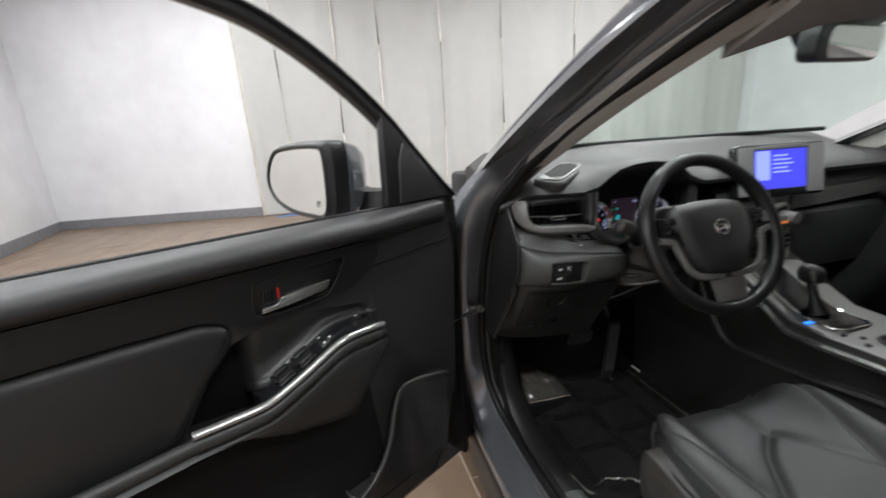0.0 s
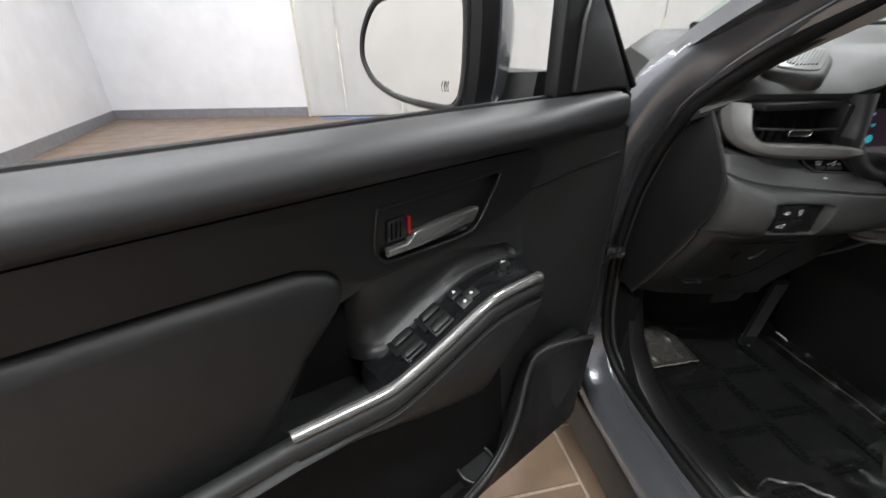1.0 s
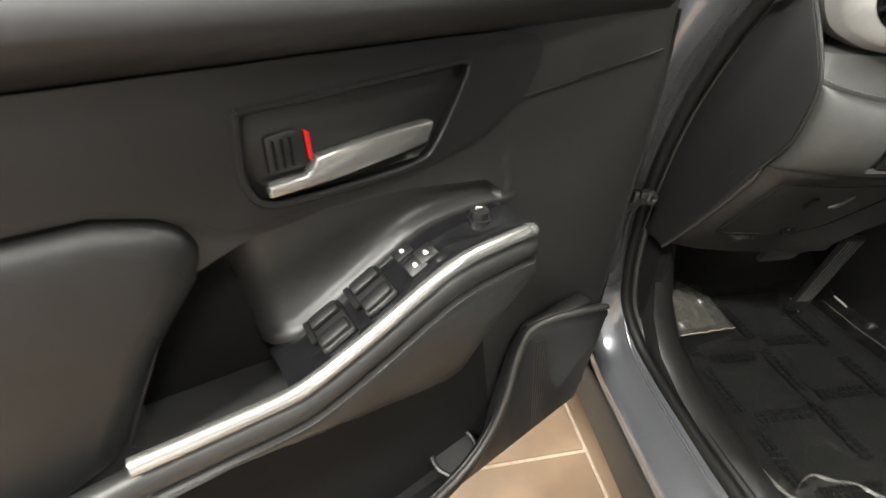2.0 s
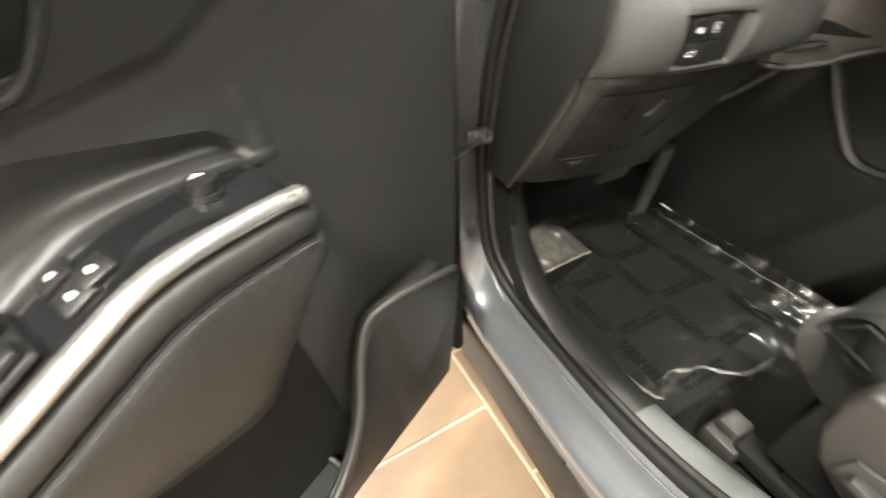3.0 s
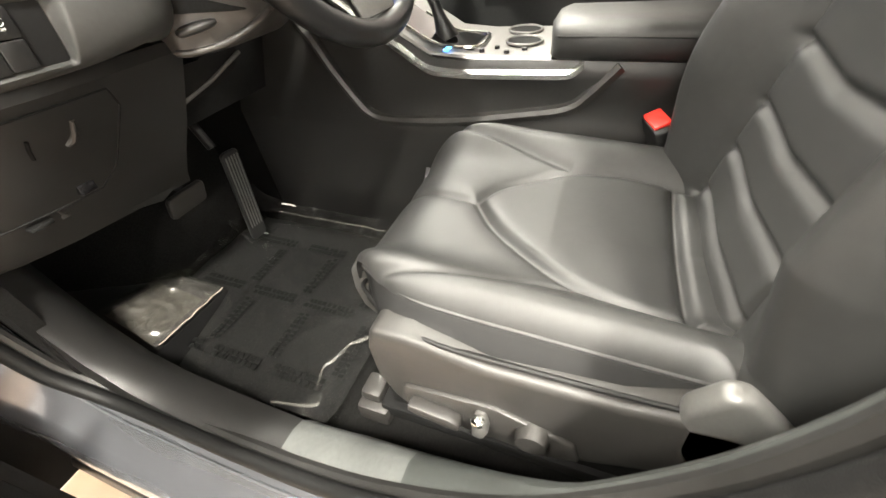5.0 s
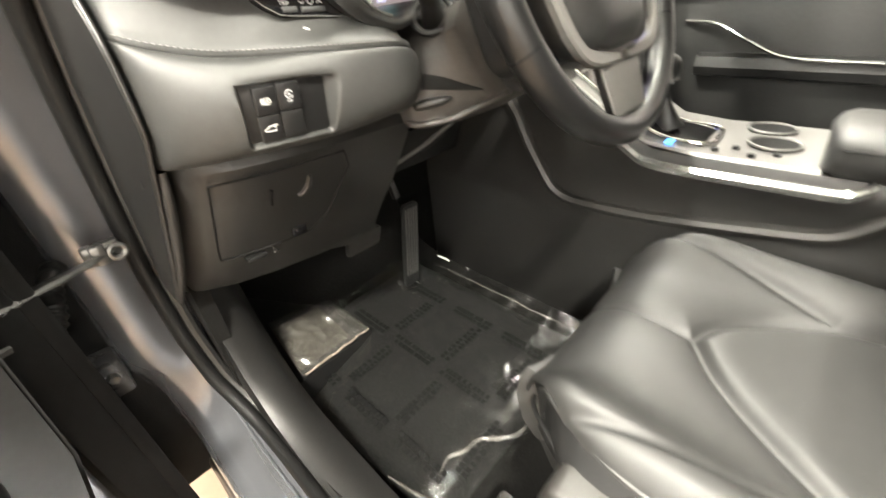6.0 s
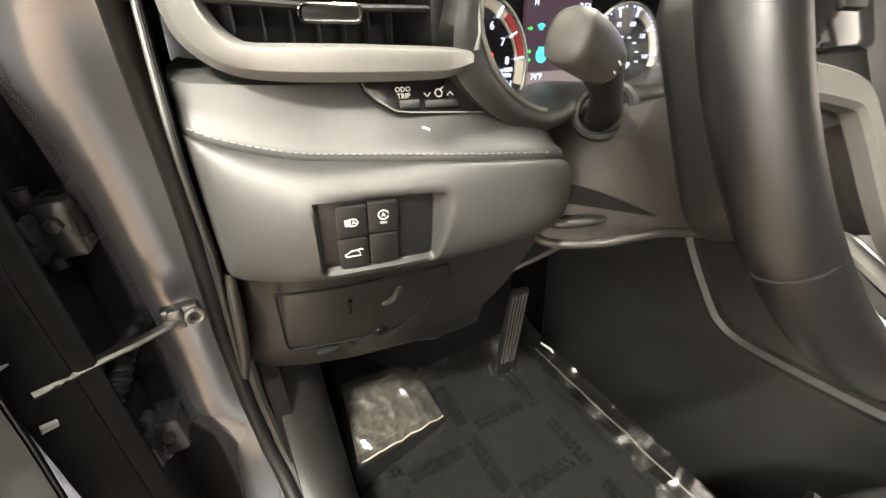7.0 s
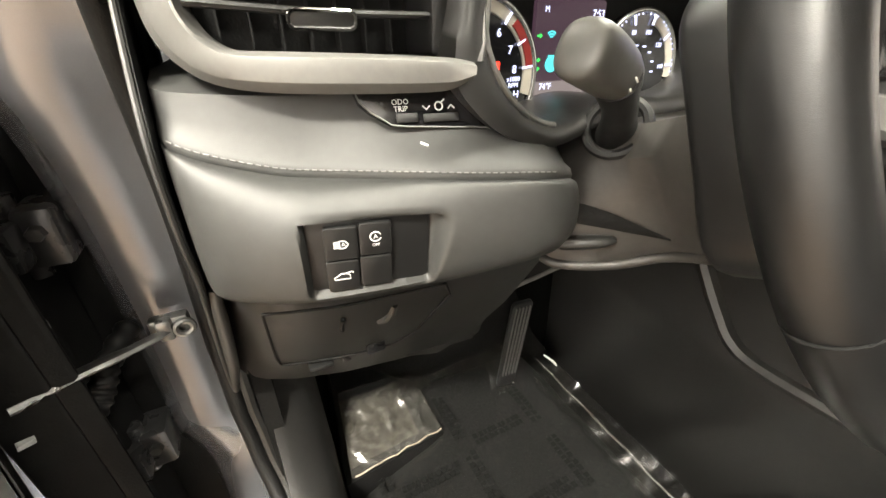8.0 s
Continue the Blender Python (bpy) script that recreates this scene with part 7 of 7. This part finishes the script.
for p, n in edge_frames():
    if p.x <= -0.66 and p.y < 1.0:
        grow = min(1, (-0.66 - p.x) / 0.10)
        jamb.append([(0.050 + (x - 0.050) * (0.25 + 0.75 * grow), p.x + n.x * d, p.y + n.y * d) for d, x in ((0.004, 0.040), (0.014, 0.0285), (0.028, 0.012), (0.037, -0.009), (0.043, -0.026), (0.058, -0.0395), (0.085, -0.0425), (0.142, -0.034), (0.142, 0.0), (0.02, 0.05))])
part("jamb_shade", loft(jamb), M_KICK, body, "added dark overlay for the shaded paint of the centre pillar jamb")
part("pillar_foot_trim", edge_sweep(lambda p: p.x <= -0.615), M_PILLAR, body, "dark grey plastic trim at the foot of the pillar")
kick_rows = []
for y, zt, w in ((-0.402, 0.449, 0.0), (-0.30, 0.452, 0.002), (-0.20, 0.460, 0.004), (-0.12, 0.485, 0.006), (-0.06, 0.545, 0.006), (-0.025, 0.63, 0.004), (0.0, 0.74, 0.0), (0.01, 0.80, 0.0)):
    g = 0.0 if y < -0.35 else 0.6 if y < -0.25 else 1.0
    kick_rows.append([(0.060, y, zt - 0.008), (0.076, y + 0.004 * g, zt), (0.105 + w, y + 0.02 * g, zt - 0.002), (0.128 + w, y + 0.05 * g, zt - 0.012), (0.134 + w, y + 0.10 * g, 0.40 + 0.3 * (zt - 0.45)), (0.075, y + 0.12 * g, 0.36), (0.056, y + 0.02 * g, zt - 0.05)])
part("kick_trim", loft(kick_rows), M_KICK, body, "black plastic kick panel")

mat = thing("floor_mat", "black carpet floor mat under clear protective film", "floor mat", (0.38, -0.14, 0.374))
mat_rows = []
for j in range(20):
    y = -0.415 + 0.545 * j / 19
    row = []
    for i in range(20):
        x = 0.146 + 0.482 * i / 19
        z = 0.3835 + 0.004 * noise.noise((x * 9, y * 9, 0.3)) + 0.030 * max(0, (y - 0.03) / 0.1) ** 2 * 0.4 + 0.02 * max(0, (0.18 - x) / 0.04) * max(0, (-y - 0.2) / 0.2)
        row.append((x, y, z))
    mat_rows.append(row)
mb = loft(mat_rows, False)
bmesh.ops.solidify(mb, geom=mb.faces[:], thickness=-0.009)
part("mat", mb, M_MAT, mat, "black carpet mat")


def crumple(x0, x1, y0, y1, nx, ny, z_of, amp, seed, edge=0.0):
    rows = []
    for j in range(ny):
        row = []
        for i in range(nx):
            x, y = x0 + (x1 - x0) * i / (nx - 1), y0 + (y1 - y0) * j / (ny - 1)
            r = abs(noise.noise((x * 13 + seed, y * 13, seed))) * 1.3 + 0.6 * abs(noise.noise((x * 31, y * 31 + seed, 2.0)))
            rim_ = edge * max(0, 1 - min(i, nx - 1 - i, j, ny - 1 - j) / 3.0)
            wob = 0.006 * noise.noise((x * 40, y * 40, seed + 4))
            row.append((x + (wob if i in (0, nx - 1) else 0), y + (2 * wob if j in (0, ny - 1) else 0), z_of(x, y) + amp * r + rim_ * (0.5 + r)))
        rows.append(row)
    return loft(rows, False)


mat_z = lambda x, y: 0.3835 + 0.004 * noise.noise((x * 9, y * 9, 0.3)) + 0.012 * max(0, (y - 0.03) / 0.1) ** 2 + 0.0035
part("film", crumple(0.142, 0.640, -0.435, 0.135, 60, 64, mat_z, 0.006, 7.0, 0.016), M_FILM, mat, "clear crinkled protective film")
part("loose_film", crumple(0.40, 0.645, -0.462, -0.315, 44, 30, lambda x, y: 0.391 + 0.03 * max(0, (x - 0.58) / 0.06), 0.008, 21.0, 0.006), M_FILM, mat, "crumpled clear film by the seat")
part("loose_film", crumple(0.590, 0.655, -0.30, 0.06, 14, 60, lambda x, y: 0.394 + 0.025 * max(0, (x - 0.60) / 0.05), 0.012, 31.0, 0.006), M_FILM, mat, "folded film edge by the console")
rng = random.Random(11)
prints = []
for r in range(4):
    for c in range(4):
        cx, cy = 0.205 + 0.165 * c, -0.365 + 0.150 * r + 0.035 * (c % 2)
        for turn_, dx, dy in ((90, 0.0, 0.055), (0, 0.082, -0.018)):
            px, py = cx + dx, cy + dy
            if px > 0.60 or px < 0.17 or py > 0.08 or py < -0.40:
                continue
            mm = Matrix.Translation((px, py, mat_z(px, py) + 0.0085)) @ Matrix.Rotation(math.radians(turn_), 4, "Z")
            for k in range(2):
                a = -0.058
                while a < 0.052:
                    w = rng.uniform(0.006, 0.011)
                    prints.append(moved(box((a, -0.0125 + 0.0140 * k, 0.0), (a + w, -0.0025 + 0.0140 * k, 0.0004)), mm))
                    a += w + rng.choice((0.0022, 0.0022, 0.006))
tagged(part("film_print", merged(*prints), M_INK, mat, "rows of dark unreadable print"), kind="stuff")
curl = spline([(0.146, -0.300, 0.398), (0.165, -0.386, 0.404), (0.190, -0.372, 0.408), (0.232, -0.356, 0.402), (0.260, -0.374, 0.410), (0.294, -0.378, 0.402), (0.330, -0.420, 0.410), (0.372, -0.428, 0.404), (0.420, -0.430, 0.410)], 60)
part("film_edge", loft([[(x, y, z + 0.003 * math.sin(k * 0.9)), (x + 0.002, y + 0.002, z + 0.005 + 0.002 * math.sin(k * 0.9)), (x + 0.005, y + 0.006, z + 0.001)] for k, (x, y, z) in enumerate(curl)], False), M_EDGE, mat, "curled pale film edge")
tagged(part("film_hem", tube([(0.640 + 0.006 * noise.noise((k * 0.9, 4, 1)), 0.10 - 0.045 * k, 0.404 + 0.010 * noise.noise((k * 0.8, 5, 3))) for k in range(11)], 0.0022, 6, 0.5), M_EDGE, mat, "glinting film hem"), kind="stuff")

# foot rest with the crumpled bag
rest = thing("foot_rest", "black foot rest wrapped in a crumpled clear bag", "foot rest", (0.24, 0.06, 0.374))
REST = [Vector(p) for p in ((0.150, -0.050, 0.448), (0.343, 0.000, 0.400), (0.168, 0.110, 0.480), (0.339, 0.160, 0.415))]


def on_rest(u, v, lift=0.0):
    """A point of the slanted foot rest: u from the sill side, v from its lower edge."""
    p = REST[0].lerp(REST[1], u).lerp(REST[2].lerp(REST[3], u), v)
    return p + Vector((0.22, -0.28, 0.93)) * lift


part("plate", loft([[on_rest(u, v, -0.006) for u in (-0.04, 0.0, 0.25, 0.5, 0.75, 1.0, 1.03)] + [Vector((0.35, on_rest(1, v).y, 0.372)), Vector((0.145, on_rest(0, v).y, 0.372))] for v in (-0.02, 0.0, 0.3, 0.6, 1.0, 1.4, 1.9)]), M_PLASTIC, rest, "black plastic plate")


def bag_lift(u, v, seed):
    """Sharp crossing creases of thin film, drawn down at its hems."""
    r = 1 - abs(noise.noise((u * 4.5 + 1.5 * v, v * 3.0 - u, seed))) * 2.2
    q = 1 - abs(noise.noise((u * 6 - 3 * v, v * 4 + 2 * u, seed + 7))) * 2.4
    return 0.0080 * max(0, r) ** 2 + 0.0040 * max(0, q) ** 2 + 0.0060 * noise.noise((u * 3, v * 3, seed + 3))


def bag_sheet(n, seed, lift):
    rows = []
    for j in range(n):
        row = []
        for i in range(n):
            u, v = i / (n - 1), j / (n - 1)
            wob = 0.02 * noise.noise((u * 5, v * 5, seed + 11))
            hem = min(1.0, 6 * min(u, 1 - u, v, 1 - v) + 0.35)
            row.append(on_rest(u + wob, v - wob, lift + bag_lift(u, v, seed) * hem))
        rows.append(row)
    return loft(rows, False)


part("paper", loft([[on_rest(u / 12, v / 10, 0.001 + 0.0012 * noise.noise((u * 0.8, v * 0.8, 4.0))) for u in range(0, 10)] for v in range(1, 10)], False), M_CREAM, rest, "cream paper in the bag")
part("bag", bag_sheet(60, 3.0, 0.0045), M_BAG, rest, "crumpled clear plastic bag")
part("bag_back", bag_sheet(40, 13.0, 0.0020), M_BAG, rest)
# warm pale tube stands for the reflection along the bag's lower hem
part("bag_hem_shine", tube([on_rest(0.03 + 0.96 * k / 16, 0.0 + 0.02 * noise.noise((k * 0.5, 1, 2)), 0.006) for k in range(17)], 0.0018, 6, 0.6), material("bag_hem_reflection", (0.40, 0.34, 0.28), 0.22, 0, 0.1, 40, 0.0), rest, "hem of the bag painted pale for its warm reflection")

# pedals
acc = thing("accelerator_pedal", "black ribbed accelerator pedal wrapped in film", "pedal", (0.53, 0.06, 0.40))
AM = facing((0.513, 0.003, 0.560), (1, -0.1, 0), (-0.055, -0.12, 1))
part("pad", moved(prism(rounded(-0.022, -0.140, 0.022, 0.110, 0.010), XY, -0.010, 0.0, 0.003), AM), M_PLASTIC, acc)
for k in range(5):
    part("rib", moved(box((-0.016 + 0.0075 * k, -0.10, 0.0), (-0.0135 + 0.0075 * k, 0.10, 0.003), 0.0006), AM), M_SILVERP, acc, "pale worn rib")
part("arm", tube([(0.50, 0.02, 0.68), (0.50, 0.08, 0.80), (0.49, 0.16, 0.86)], 0.010, 8), M_RUBBER, acc)
part("film", crumple(0.485, 0.580, 0.020, 0.085, 16, 14, lambda x, y: 0.405 + 0.9 * max(0, y - 0.02), 0.010, 5.0), M_FILM, acc, "torn clear film")
# folds in plain white, the glints of the film put into colour
for a, b, c in (((0.530, 0.056, 0.432), (0.536, 0.040, 0.412), (0.545, 0.030, 0.404)), ((0.640, 0.045, 0.436), (0.655, 0.028, 0.424), (0.662, 0.006, 0.414))):
    part("film_fold", tube([a, b, c], [0.003, 0.004, 0.002], 6, 0.5), M_WHITE, acc, "film fold painted white for its glint")
brk = thing("brake_pedal", "black rubber brake pedal", "pedal", (0.40, 0.05, 0.60))
BM = facing((0.401, 0.030, 0.607), (1, 0, 0), (0, -0.35, 1))
part("pad", moved(prism(rounded(-0.046, -0.028, 0.046, 0.028, 0.012), XY, -0.012, 0.0, 0.004), BM), M_VALANCE, brk, "dark grey rubber pad")
part("arm", tube([(0.405, 0.040, 0.615), (0.410, 0.10, 0.70), (0.41, 0.16, 0.86)], 0.009, 8), M_RUBBER, brk)

# ---- tiled floor ----
T0, TILE, TURN = Vector((-0.003, -0.066, 0)), 0.425, 3.0
tiles = structure("floor", box((-9, -9, -0.12), (11, 11, -0.003)), M_GROUT, "beige tiled floor with pale grout")
tile_mesh = mesh_of("tile", box((0.004, 0.004, -0.006), (TILE - 0.004, TILE - 0.004, 0.0), 0.0025, 1), M_TILE, False)
TM = pose(T0.x, T0.y, 0, 0, 0, TURN)
near, far_bm = [], []
for i in range(-19, 24):
    for j in range(-20, 25):
        off = 0.5 * TILE if i % 2 == 0 and i >= 0 else 0.0
        p = TM @ Vector((i * TILE, j * TILE + off, 0))
        if not (-8.8 < p.x < 10.5 and -8.8 < p.y < 10.4):
            continue
        (near if -2.6 < p.x < 0.5 and -1.6 < p.y < 4.6 else far_bm).append(p)
for p in near:
    ob = new("tile", tile_mesh)
    ob.parent = tiles
    ob.matrix_basis = pose(p.x, p.y, random.uniform(-0.0008, 0.0002), 0, 0, TURN)
fv, ff = [], []
for p in far_bm:
    k = len(fv)
    for a, b in ((0.004, 0.004), (TILE - 0.004, 0.004), (TILE - 0.004, TILE - 0.004), (0.004, TILE - 0.004)):
        q = p + Matrix.Rotation(math.radians(TURN), 4, "Z") @ Vector((a, b, 0))
        fv += [(q.x, q.y, 0.0), (q.x, q.y, -0.006)]
    top_i = [k, k + 2, k + 4, k + 6]
    ff.append(top_i)
    for a in range(4):
        b = (a + 1) % 4
        ff.append((k + 2 * a, k + 2 * a + 1, k + 2 * b + 1, k + 2 * b))
fm = bpy.data.meshes.new("far_tiles")
fm.from_pydata(fv, [], ff)
fm.materials.append(M_TILE)
far_ob = new("far_tiles", fm)
far_ob.parent = tiles
tagged(far_ob, "rows of beige tiles farther off", kind="stuff")
part("floor_mark", tube([(-4.95, 6.15, 0.0005), (-4.4, 6.55, 0.0005), (-3.9, 6.85, 0.0005)], 0.02, 6, 0.06), M_BASE, tiles, "long dark scuff on the tiles")
